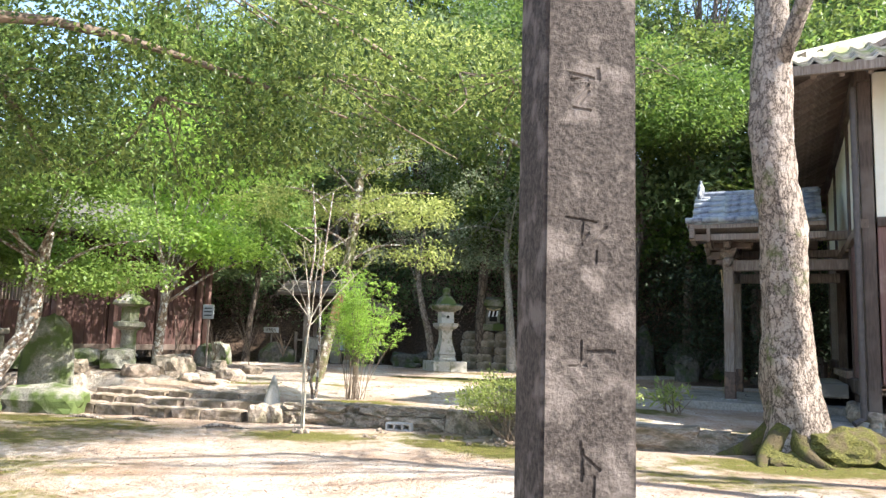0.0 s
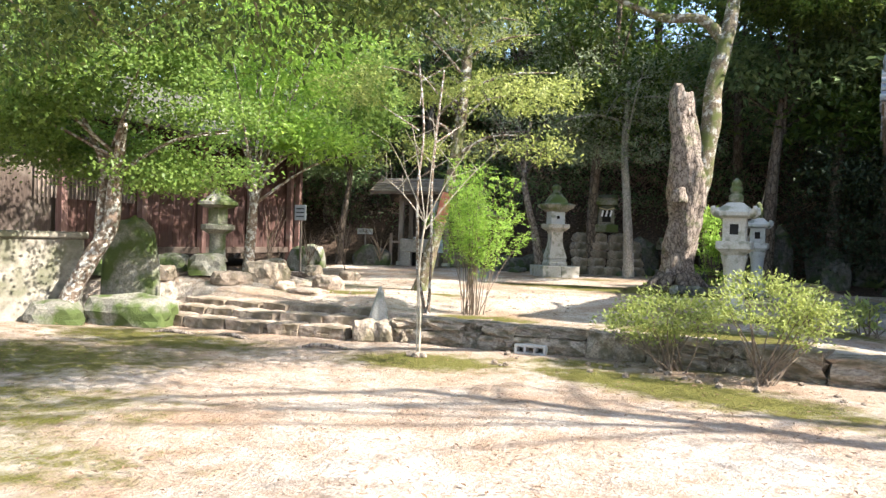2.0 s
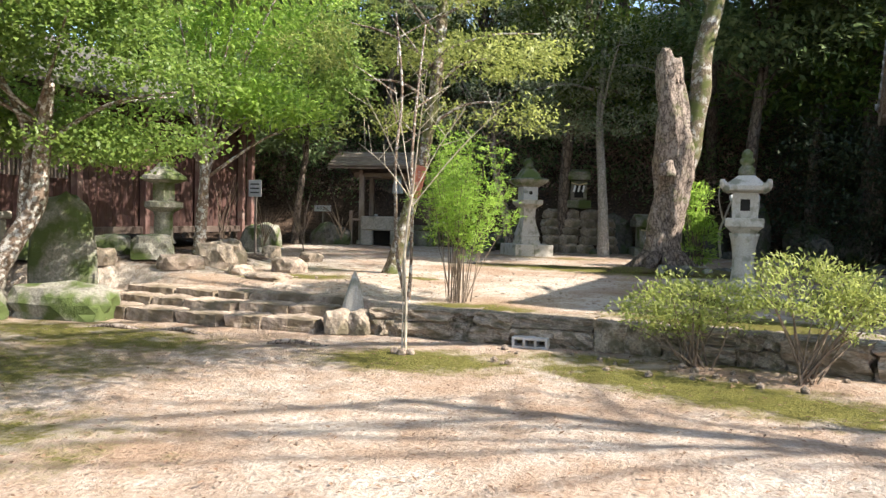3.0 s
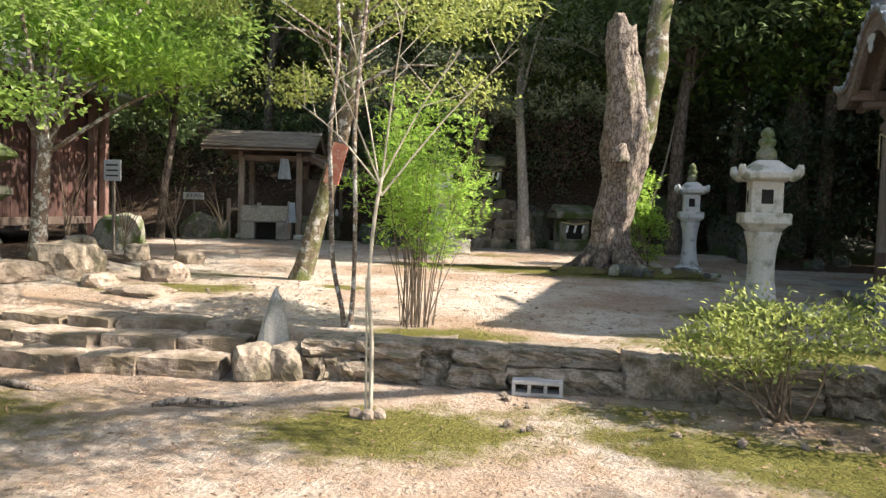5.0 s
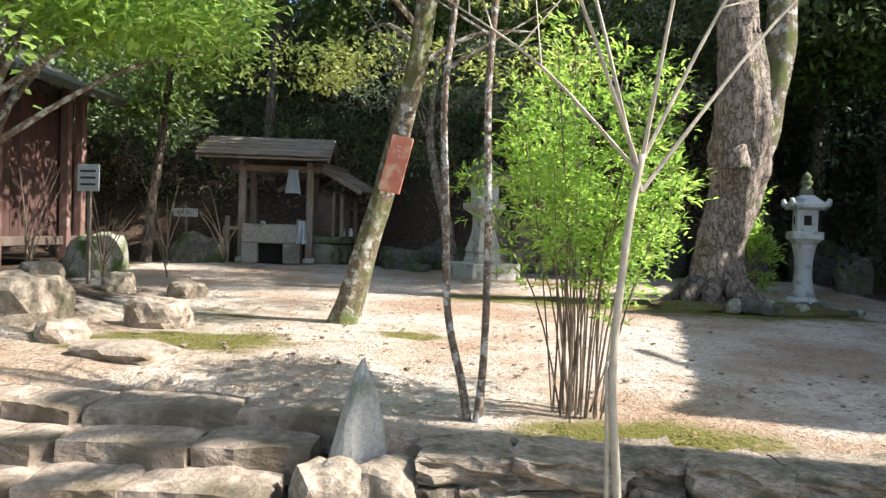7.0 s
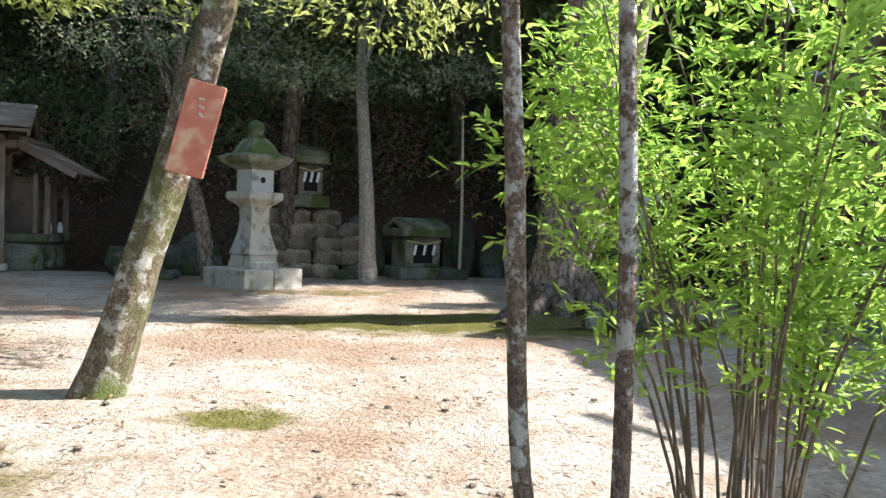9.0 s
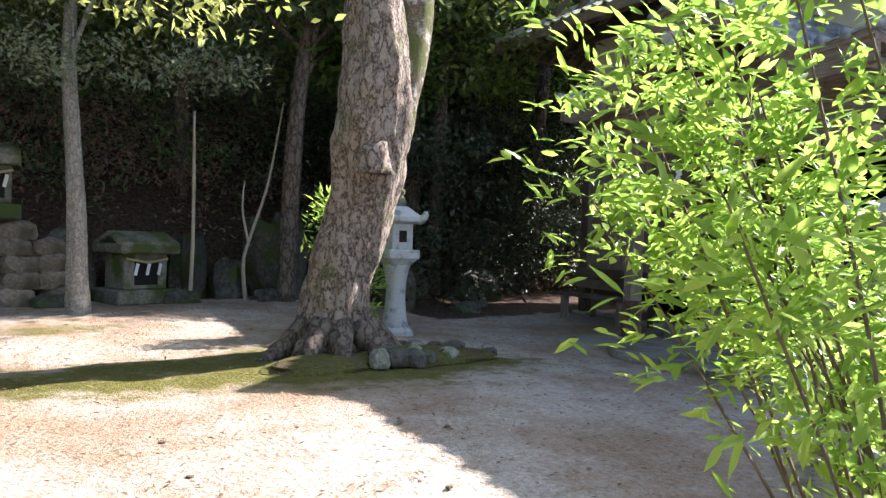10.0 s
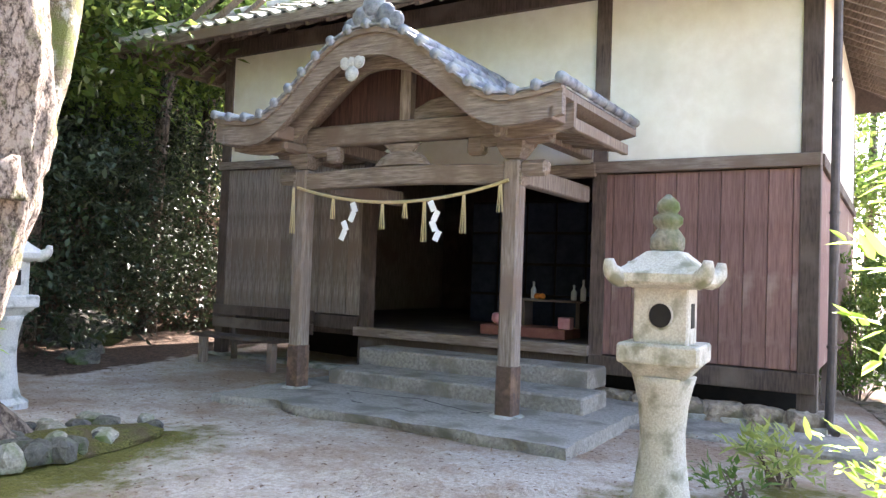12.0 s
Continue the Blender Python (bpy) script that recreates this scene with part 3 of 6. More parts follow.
# black sheet paints the shade of the crawl space
hall_solid("wall_underfloor_shade", 8.6, 0.08, 0.75, (-0.38, WY + 1.6, 0.55), BLACK, "black sheet for the shade under the hall floor")

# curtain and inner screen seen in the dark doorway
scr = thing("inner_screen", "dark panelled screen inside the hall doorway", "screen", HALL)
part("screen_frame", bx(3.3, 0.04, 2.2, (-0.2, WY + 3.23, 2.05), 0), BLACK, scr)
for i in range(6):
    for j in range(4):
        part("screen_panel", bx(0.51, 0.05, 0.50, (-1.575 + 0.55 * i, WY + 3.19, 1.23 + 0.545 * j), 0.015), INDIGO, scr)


def hall_roof():
    """The main roof: hipped, with eave boards, rafters and rows of mossy tiles."""
    roof = thing("hall_roof", "hipped tiled hall roof with deep eaves and exposed rafters", "roof", HALL, kind="structure")
    x0, x1, y0, y1, ez = X0 - 1.4, X1 + 0.8, WY - 1.15, WY + 8.05, 5.28
    half = (y1 - y0) / 2
    rise = 0.5
    slope = math.atan(rise)
    top = ez + half * rise
    ym = (y0 + y1) / 2
    A, B, C, D = (x0, y0, ez), (x1, y0, ez), (x1, y1, ez), (x0, y1, ez)
    R0, R1 = (x0 + half, ym, top), (x1 - half, ym, top)
    for name, corners in (("roof_deck", (A, B, R1, R0)), ("roof_deck", (B, C, R1)), ("roof_deck", (C, D, R0, R1)), ("roof_deck", (D, A, R0))):
        bm = bmesh.new()
        lo = [bm.verts.new(c) for c in corners]
        hi = [bm.verts.new((c[0], c[1], c[2] + 0.08)) for c in corners]
        bm.faces.new(lo[::-1])
        bm.faces.new(hi)
        for k in range(len(lo)):
            q = (k + 1) % len(lo)
            bm.faces.new((lo[k], lo[q], hi[q], hi[k]))
        part(name, bm, DARKWOOD, roof)
    part("eave_board", bx(x1 - x0 + 0.06, 0.07, 0.15, ((x0 + x1) / 2, y0 - 0.03, ez + 0.03), 0.006), WOODX, roof)
    part("eave_board", bx(0.07, y1 - y0, 0.15, (x1 + 0.03, ym, ez + 0.03), 0.006), WOOD, roof)
    part("eave_board", bx(0.07, y1 - y0, 0.15, (x0 - 0.03, ym, ez + 0.03), 0.006), WOOD, roof)
    ln = 2.3
    me = mesh_of("rafter", bx(0.07, ln, 0.09, (0, ln / 2, -0.05), 0.005), WOOD)
    for k in range(int((x1 - x0 - 1.0) / 0.36)):
        ob = new("rafter", me)
        ob.parent = roof
        ob.matrix_basis = pose(x0 + 0.5 + 0.36 * k, y0, ez, math.degrees(slope), 0, 0)
    for side in (0, 1):
        for k in range(int((y1 - y0 - 1.0) / 0.36)):
            ob = new("rafter", me)
            ob.parent = roof
            ob.matrix_basis = pose(x0 if side else x1, y0 + 0.5 + 0.36 * k, ez, 0, 0, -90 if side else 90) @ pose(0, 0, 0, math.degrees(slope), 0, 0)
    across, up = 0.27, 0.26
    rng = random.Random(12)
    faces = (((x0, y0), (1, 0), (0, 1), x1 - x0), ((x1, y0), (0, 1), (-1, 0), y1 - y0), ((x0, y1), (0, -1), (1, 0), y1 - y0))
    for (ox, oy), (ax, ay), (ux, uy), width in faces:
        bm = bmesh.new()
        for j in range(int(half / math.cos(slope) / up)):
            t0, t1 = j * up, j * up + up * 1.12
            for i in range(int(width / across)):
                c = (i + 0.5) * across
                if c < t0 * math.cos(slope) or width - c < t0 * math.cos(slope):
                    continue
                jit = rng.uniform(-0.008, 0.008)
                vs = []
                for t, lift in ((t0, 0.085), (t1, 0.05)):
                    d, zz = math.cos(slope) * t - 0.07, ez + math.sin(slope) * t + 0.05 + jit
                    for u, dz in ((-0.5, 0.03), (-0.2, -0.015), (0.15, -0.01), (0.38, 0.05), (0.5, 0.03)):
                        a = c + u * across
                        vs.append(bm.verts.new((ox + ax * a + ux * d, oy + ay * a + uy * d, zz + lift + dz)))
                front = [bm.verts.new((v.co.x, v.co.y, v.co.z - 0.04)) for v in vs[:5]]
                for q in range(4):
                    bm.faces.new((vs[q], vs[q + 1], vs[q + 6], vs[q + 5]))
                    bm.faces.new((front[q], front[q + 1], vs[q + 1], vs[q]))
        t = part("roof_tiles", bm, TILE_OLD, roof, "rows of mossy grey clay tiles")
        t["kind"] = "stuff"
    for c, r in ((A, R0), (B, R1), (C, R1), (D, R0)):
        part("hip_ridge", tube([Vector(c) + Vector((0, 0, 0.16)), Vector(r) + Vector((0, 0, 0.18))], [0.13, 0.13], 10), TILE_OLD, roof)
    part("ridge", bx(R1[0] - R0[0] + 0.5, 0.35, 0.5, ((R0[0] + R1[0]) / 2, ym, top + 0.25), 0.05), TILE_OLD, roof)


hall_roof()


# ---- the porch ----
def karahafu(u):
    """Height of the bowed gable over the half width, u from -1 to 1."""
    a = abs(u)
    if a < 0.74:
        return 0.86 * (0.5 + 0.5 * math.cos(math.pi * (a / 0.74) ** 1.12))
    return 0.07 * ((a - 0.74) / 0.26) ** 2


def porch():
    p = thing("porch", "weathered wooden shrine porch with a bowed tiled gable", "porch", HALL)
    for x in (-1.30, 1.49):
        post = part("post", bx(0.185, 0.185, 2.6, (x, 0, 1.72), 0.022), WOOD, p)
        part("post_shoe", bx(0.20, 0.20, 0.52, (x, 0, 0.68), 0.02), FOOTWOOD, post, "dark rusty shoe round the post foot")
        part("post_base", lathe([(0.19, 0.36), (0.19, 0.42), (0.16, 0.44)], 16, c=(x, 0, 0)), STONE, post)
        part("beam_end", bx(0.30, 0.14, 0.16, (x + (0.23 if x > 0 else -0.23), 0, 2.93), 0.04), WOODX, p)
        part("bracket", lathe([(0.12, 0), (0.20, 0.10), (0.20, 0.17)], 4, math.pi / 4, c=(x, 0, 3.03)), WOODX, p)
        part("bracket_arm", bx(0.85, 0.13, 0.13, (x, 0, 3.24), 0.03), WOODX, p)
        part("bracket_arm", bx(0.13, 0.85, 0.13, (x, 0, 3.26), 0.03), WOOD, p)
        part("side_beam", bx(0.14, 2.0, 0.20, (x, 1.02, 2.88), 0.015), WOOD, p)
        part("plate", bx(0.16, 2.9, 0.16, (x, 0.85, 3.40), 0.01), WOOD, p)
    bm = bmesh.new()
    rings = []
    for i in range(15):
        x, z = -1.42 + 3.02 * i / 14, 2.86 + 0.05 * math.sin(math.pi * i / 14)
        rings.append([bm.verts.new((x, yy, z + dz)) for yy, dz in ((-0.075, -0.09), (-0.06, -0.105), (0.06, -0.105), (0.075, -0.09), (0.075, 0.09), (0.06, 0.105), (-0.06, 0.105), (-0.075, 0.09))])
    for a, b in zip(rings, rings[1:]):
        for k in range(8):
            bm.faces.new((a[k], a[(k + 1) % 8], b[(k + 1) % 8], b[k]))
    bm.faces.new(rings[0])
    bm.faces.new(rings[-1][::-1])
    part("tie_beam", bm, WOODX, p, "slightly arched weathered tie beam")
    part("upper_beam", bx(3.3, 0.16, 0.24, (0.1, 0, 3.40), 0.02), WOODX, p)
    # carved strut between the beams
    bm = lathe([(0.30, 0.0), (0.22, 0.10), (0.12, 0.16), (0.20, 0.24)], 12)
    for v in bm.verts:
        v.co = Vector((v.co.x * 1.3, v.co.y * 0.35, v.co.z))
    part("frog_leg_strut", bm, WOODX, p, "carved strut between the beams", at=pose(0.1, 0, 3.02))
    part("king_post", bx(0.14, 0.12, 0.62, (0.15, 0.0, 3.78), 0.01), WOOD, p)
    bm = lathe([(0.42, 0.0), (0.38, 0.12), (0.2, 0.22), (0.05, 0.25)], 16)
    for v in bm.verts:
        v.co = Vector((v.co.x * 1.2, v.co.y * 0.15, v.co.z))
    part("carved_panel", bm, WOODX, p, at=pose(0.65, 0.05, 3.52))
    # bowed barge board, soffit and roof
    W0, W1, yf, yb, zb = -2.18, 2.24, -0.62, 1.62, 3.42
    mid, half = (W0 + W1) / 2, (W1 - W0) / 2
    N = 36
    us = [-1 + 2 * i / N for i in range(N + 1)]
    def strip(y0, y1, lo, hi):
        bm = bmesh.new()
        rows = []
        for u in us:
            x, z = mid + half * u, zb + karahafu(u)
            rows.append([bm.verts.new((x, y, z + dz)) for y, dz in ((y0, lo), (y1, lo), (y1, hi), (y0, hi))])
        for a, b in zip(rows, rows[1:]):
            for k in range(4):
                bm.faces.new((a[k], a[(k + 1) % 4], b[(k + 1) % 4], b[k]))
        bm.faces.new(rows[0])
        bm.faces.new(rows[-1][::-1])
        return bm
    part("barge_board", strip(yf, yf + 0.09, -0.17, 0.06), WOODX, p, "bowed weathered barge board")
    part("barge_trim", strip(yf - 0.03, yf + 0.09, 0.06, 0.11), WOODX, p)
    part("barge_board", strip(yf + 0.30, yf + 0.36, -0.24, 0.0), WOODX, p)
    part("soffit", strip(yf + 0.09, yb, 0.0, 0.07), WOOD, p)
    bm = bmesh.new()
    low = []
    for u in us:
        if karahafu(u) > 0.12:
            x, z = mid + half * u, zb + karahafu(u)
            low.append([bm.verts.new((x, y, zz)) for y, zz in ((yf + 0.70, zb - 0.02), (yf + 0.70, z - 0.02), (yf + 0.74, z - 0.02), (yf + 0.74, zb - 0.02))])
    for a, b in zip(low, low[1:]):
        for k in range(4):
            bm.faces.new((a[k], a[(k + 1) % 4], b[(k + 1) % 4], b[k]))
    bm.faces.new(low[0])
    bm.faces.new(low[-1][::-1])
    part("gable_board", bm, HOUSEWOOD, p, "dark brown boarding behind the gable")
    for x, z in ((-0.85, 3.02), (1.05, 3.02)):
        part("beam_block", bx(0.20, 0.14, 0.20, (x, 0, z + 0.17), 0.03), WOODX, p)
    # tiles: flat courses and round ridges from front to back over the curve
    roof = part("porch_roof", strip(yf - 0.02, yb, 0.08, 0.13), TILE, p, "grey clay tiles on the bowed porch roof")
    arc = [0.0]
    for a, b in zip(us, us[1:]):
        arc.append(arc[-1] + math.hypot(half * (b - a), karahafu(b) - karahafu(a)))
    count = 20
    rowme = None
    for k in range(count + 1):
        s = arc[-1] * k / count
        u = float(np.interp(s, arc, us))
        u2 = min(1.0, u + 0.02)
        u1 = max(-1.0, u - 0.02)
        ang = math.degrees(math.atan2(karahafu(u2) - karahafu(u1), half * (u2 - u1)))
        if rowme is None:
            bm = bmesh.new()
            for j in range(8):
                y0 = yf - 0.06 + j * 0.285
                lathe([(0.056, 0.0), (0.050, 0.285)], 10, bm=bm)
                bm.verts.ensure_lookup_table()
                for v in bm.verts[-20:]:
                    v.co = Vector((v.co.x, y0 + v.co.z, v.co.y))
            rowme = mesh_of("roll_tile", bm, TILE, True)
        ob = new("roll_tile", rowme)
        ob.parent = roof
        ob.matrix_basis = pose(mid + half * u, 0, zb + karahafu(u) + 0.15, 0, -ang, 0)
    for k in range(count):
        s = arc[-1] * (k + 0.5) / count
        u = float(np.interp(s, arc, us))
        ang = math.degrees(math.atan2(karahafu(min(1, u + 0.02)) - karahafu(max(-1, u - 0.02)), half * 0.04))
        bm = bmesh.new()
        for j in range(8):
            bx(arc[-1] / count - 0.02, 0.30, 0.02, (0, yf - 0.05 + (j + 0.5) * 0.285, 0.012 * (j % 2)), 0.0, (3, 0, 0), bm)
        ob = part("tile_course", bm, TILE, roof, at=pose(mid + half * u, 0, zb + karahafu(u) + 0.145, 0, -ang, 0))
    # ridge with end ornament
    part("ridge", bx(0.22, yb - yf + 0.05, 0.16, (mid + 0.02, (yb + yf) / 2, zb + 1.08), 0.05), TILE, roof)
    bm = bmesh.new()
    for x, z, r in ((0, 0.22, 0.15), (-0.15, 0.12, 0.13), (0.15, 0.12, 0.13), (-0.29, 0.04, 0.10), (0.29, 0.04, 0.10), (0, 0.36, 0.07)):
        q = bmesh.new()
        bmesh.ops.create_icosphere(q, subdivisions=2, radius=r)
        for v in q.verts:
            v.co = Vector((v.co.x + x, v.co.y * 0.5, v.co.z + z))
        join(bm, q)
    part("ridge_ornament", bm, TILE, roof, "scrolled ridge-end tile", at=pose(mid + 0.05, yf + 0.02, zb + 0.98))
    # carved pendant under the gable
    bm = bmesh.new()
    for x, z, r in ((0, -0.08, 0.09), (-0.09, 0.04, 0.08), (0.09, 0.04, 0.08), (0, 0.05, 0.07)):
        q = bmesh.new()
        bmesh.ops.create_icosphere(q, subdivisions=2, radius=r)
        for v in q.verts:
            v.co = Vector((v.co.x + x, v.co.y * 0.4, v.co.z + z))
        join(bm, q)
    part("gable_pendant", bm, LANTERN_B, p, "carved pale gable pendant", at=pose(-0.18, yf + 0.02, zb + 0.60))
    for s in (-1, 1):
        x = W0 + 0.12 if s < 0 else W1 - 0.12
        part("side_eave", bx(0.07, yb - yf, 0.12, (x, (yb + yf) / 2, zb - 0.08), 0.01), WOOD, p)
        for j in range(7):
            part("eave_rafter", bx(0.62, 0.07, 0.07, (x - s * 0.3, yf + 0.2 + 0.3 * j, zb - 0.06), 0.005, (0, s * 8, 0)), WOODX, p)


porch()


def stone_steps_hall():
    st = thing("hall_steps", "two worn pale stone steps before the hall doorway", "steps", HALL)
    part("step", bx(3.35, 0.75, 0.20, (0.42, 0.90, 0.50), 0.02), SLAB, st)
    part("step", bx(3.25, 0.60, 0.24, (0.25, 1.60, 0.68), 0.02), SLAB, st)


stone_steps_hall()
slab = bx(4.15, 2.85, 0.30, (0.42, 0.475, 0.275), 0)
bmesh.ops.subdivide_edges(slab, edges=slab.edges[:], cuts=24, use_grid_fill=True)
for v in slab.verts:
    worn = sm((-0.55 - v.co.y) / 0.4)
    v.co.y += float(worn) * (0.16 * noise.noise(Vector((v.co.x * 1.7, 3, v.co.z * 2))) + 0.05 * noise.noise(v.co * 7))
    v.co.x += 0.05 * noise.noise(v.co * 3 + Vector((9, 0, 0)))
    if v.co.z > 0.4:
        v.co.z += 0.010 * noise.noise(v.co * 2.5) - 0.03 * float(worn) * max(0.0, noise.noise(v.co * 4))
solo("porch_slab", slab, SLAB, "cracked pale stone slab under the porch", "slab", HALL)
crack = bmesh.new()
rng = random.Random(4)
for a, b in (((-1.2, 0.1), (0.3, 0.25)), ((0.3, 0.25), (1.2, -0.1)), ((-0.6, 0.1), (-0.2, -0.35)), ((-0.2, -0.35), (0.9, -0.45)), ((0.9, -0.45), (1.25, 0.1)), ((-1.3, -0.2), (-0.6, 0.1))):
    n = 7
    pts = [(a[0] + (b[0] - a[0]) * k / n + rng.uniform(-0.03, 0.03), a[1] + (b[1] - a[1]) * k / n + rng.uniform(-0.03, 0.03), 0.4255) for k in range(n + 1)]
    for q, w in zip(pts, pts[1:]):
        d = Vector(w) - Vector(q)
        nrm = Vector((-d.y, d.x, 0)).normalized() * rng.uniform(0.008, 0.02)
        crack.faces.new([crack.verts.new(Vector(v)) for v in (Vector(q) - nrm, Vector(w) - nrm, Vector(w) + nrm, Vector(q) + nrm)])
solo("slab_cracks", crack, mat("crack_dirt", (0.06, 0.055, 0.05), (0.10, 0.09, 0.08), 20, 1.0, 0), "dark winding cracks in the porch slab", "crack", HALL, kind="structure")
side = solo("side_paving", bx(2.6, 0.9, 0.20, (3.6, 1.35, 0.22), 0.03), SLAB, "pale stone paving strip along the hall", "paving", HALL, kind="structure")


for k, (x, y, z, ln, tilt) in enumerate(((2.25, 2.2, 0.46, 0.9, 3), (2.9, 2.3, 0.42, 1.0, -4), (3.3, 2.15, 0.50, 0.7, 8))):
    solo("stored_timber", bx(ln, 0.13, 0.10, (0, 0, 0.05), 0.01), WOODX, "old grey timber stored under the hall floor", "timber", HALL @ pose(x, y, z - 0.12, 0, tilt * 0.4, tilt), "timber under the hall")
for k in range(6):
    solo("plinth_stone", rock(0.5, 0.34, 0.24, 140 + k, 3, box=0.8, jag=0.2), WALLSTONE, "rough stone along the foot of the hall", "rock", HALL @ pose(1.95 + 0.42 * k, 1.98, 0.30, 0, 0, 8 * k), "stones along the hall")


def bench():
    b = thing("bench", "low dark weathered bench against the hall wall", "bench", HALL)
    for k in range(3):
        part("seat_board", bx(1.75, 0.12, 0.045, (-3.55, 1.12 + 0.135 * k, 0.78), 0.006), DARKWOOD, b)
    for k in range(2):
        part("back_board", bx(2.1, 0.035, 0.16, (-3.6, 1.72, 0.94 + 0.2 * k), 0.006), DARKWOOD, b)
    for x in (-4.2, -2.8):
        part("leg", bx(0.10, 0.12, 0.48, (x, 1.14, 0.53), 0.01), WOOD, b)
        part("leg", bx(0.08, 0.08, 0.85, (x, 1.77, 0.70), 0.01), DARKWOOD, b)


bench()


def shimenawa():
    r = thing("straw_rope", "sagging straw rope with paper streamers across the porch", "rope", HALL)
    pts = [(-1.30 + 2.79 * k / 16, -0.13, 2.80 - 0.20 * (1 - ((k - 8) / 8) ** 2)) for k in range(17)]
    part("rope", tube(pts, [0.018] * 17, 6), ROPE, r)
    for x, ln in ((-1.36, 0.55), (-0.75, 0.25), (-0.05, 0.3), (0.25, 0.18), (0.5, 0.45), (0.98, 0.42), (1.40, 0.3)):
        k = (x + 1.30) / 2.79 * 16
        z = 2.80 - 0.20 * max(0, 1 - ((k - 8) / 8) ** 2)
        bm = bmesh.new()
        for j in range(5):
            tube([(x + 0.006 * (j - 2), -0.13, z), (x + 0.018 * (j - 2), -0.13 + 0.008 * (j % 2), z - ln)], [0.006, 0.004], 4, bm)
        part("straw_tassel", bm, ROPE, r)
    for x, lean in ((-0.42, 0.10), (0.62, -0.02)):
        bm = bmesh.new()
        for j in range(4):
            bx(0.07, 0.006, 0.12, (x + lean * -j * 0.6 + (0.018 if j % 2 else -0.018), -0.14, 2.55 - 0.105 * j), 0, (0, 25 if j % 2 else -25, 4), bm)
        part("paper_streamer", bm, PAPER, r, "white zigzag paper streamer")


shimenawa()

# offerings inside the doorway
al = thing("offering_table", "low red-brown altar table with offerings inside the doorway", "table", HALL)
part("platform", bx(1.3, 0.6, 0.14, (0.35, WY + 1.0, 1.06), 0.01), REDLACQ, al)
part("table_top", bx(1.0, 0.34, 0.03, (0.62, WY + 1.2, 1.50), 0.005), DARKWOOD, al)
for x in (0.2, 1.04):
    part("table_leg", bx(0.06, 0.3, 0.36, (x, WY + 1.2, 1.31), 0.005), DARKWOOD, al)
solo("flower_pot", lathe([(0.06, 0), (0.13, 0.06), (0.12, 0.15), (0.09, 0.17)], 16), PINK, "pink and white patterned porcelain pot", "pot", HALL @ pose(-0.05, WY + 0.85, 1.13), smooth=True)
solo("offering_box", bx(0.18, 0.14, 0.16, (0, 0, 0.08), 0.01), PINK, "small pink box on the platform", "box", HALL @ pose(0.95, WY + 0.85, 1.13))
for x in (0.38, 0.46):
    solo("orange", lathe([(0.01, 0), (0.04, 0.015), (0.05, 0.04), (0.035, 0.075), (0.005, 0.085)], 12), ORANGE, "small orange fruit on the altar table", "fruit", HALL @ pose(x, WY + 1.15, 1.515), "fruit on the table", smooth=True)
for x, h in ((0.30, 0.25), (0.92, 0.22), (1.06, 0.30)):
    solo("offering_bottle", lathe([(0.035, 0), (0.04, 0.02), (0.04, h * 0.55), (0.015, h * 0.72), (0.015, h)], 12), SIGNW, "slim pale offering bottle on the altar table", "bottle", HALL @ pose(x, WY + 1.2, 1.515), "bottles on the table", smooth=True)
solo("candle_stand", lathe([(0.06, 0), (0.02, 0.03), (0.015, 0.6), (0.05, 0.62), (0.045, 0.85), (0.01, 0.9)], 12), SIGNW, "tall pale candle stand in the dark hall", "stand", HALL @ pose(-0.1, WY + 1.25, 1.13), smooth=True)

# drainpipe at the corner
dp = thing("drainpipe", "dark brown drainpipe at the hall corner", "pipe", HALL)
part("pipe", tube([(4.28, WY - 0.12, 5.2), (4.28, WY - 0.12, 1.0), (4.26, WY - 0.12, 0.42), (4.34, WY - 0.25, 0.34)], [0.045] * 4, 10), METAL, dp)
for z in (1.2, 2.6, 4.0):
    part("pipe_bracket", lathe([(0.055, z), (0.055, z + 0.03)], 10, c=(4.28, WY - 0.12, 0)), METAL, dp)


# ---- house with board walls on the far side of the yard ----
HOUSE = pose(-9.55, 22.3, 0, 0, 0, -94.5)


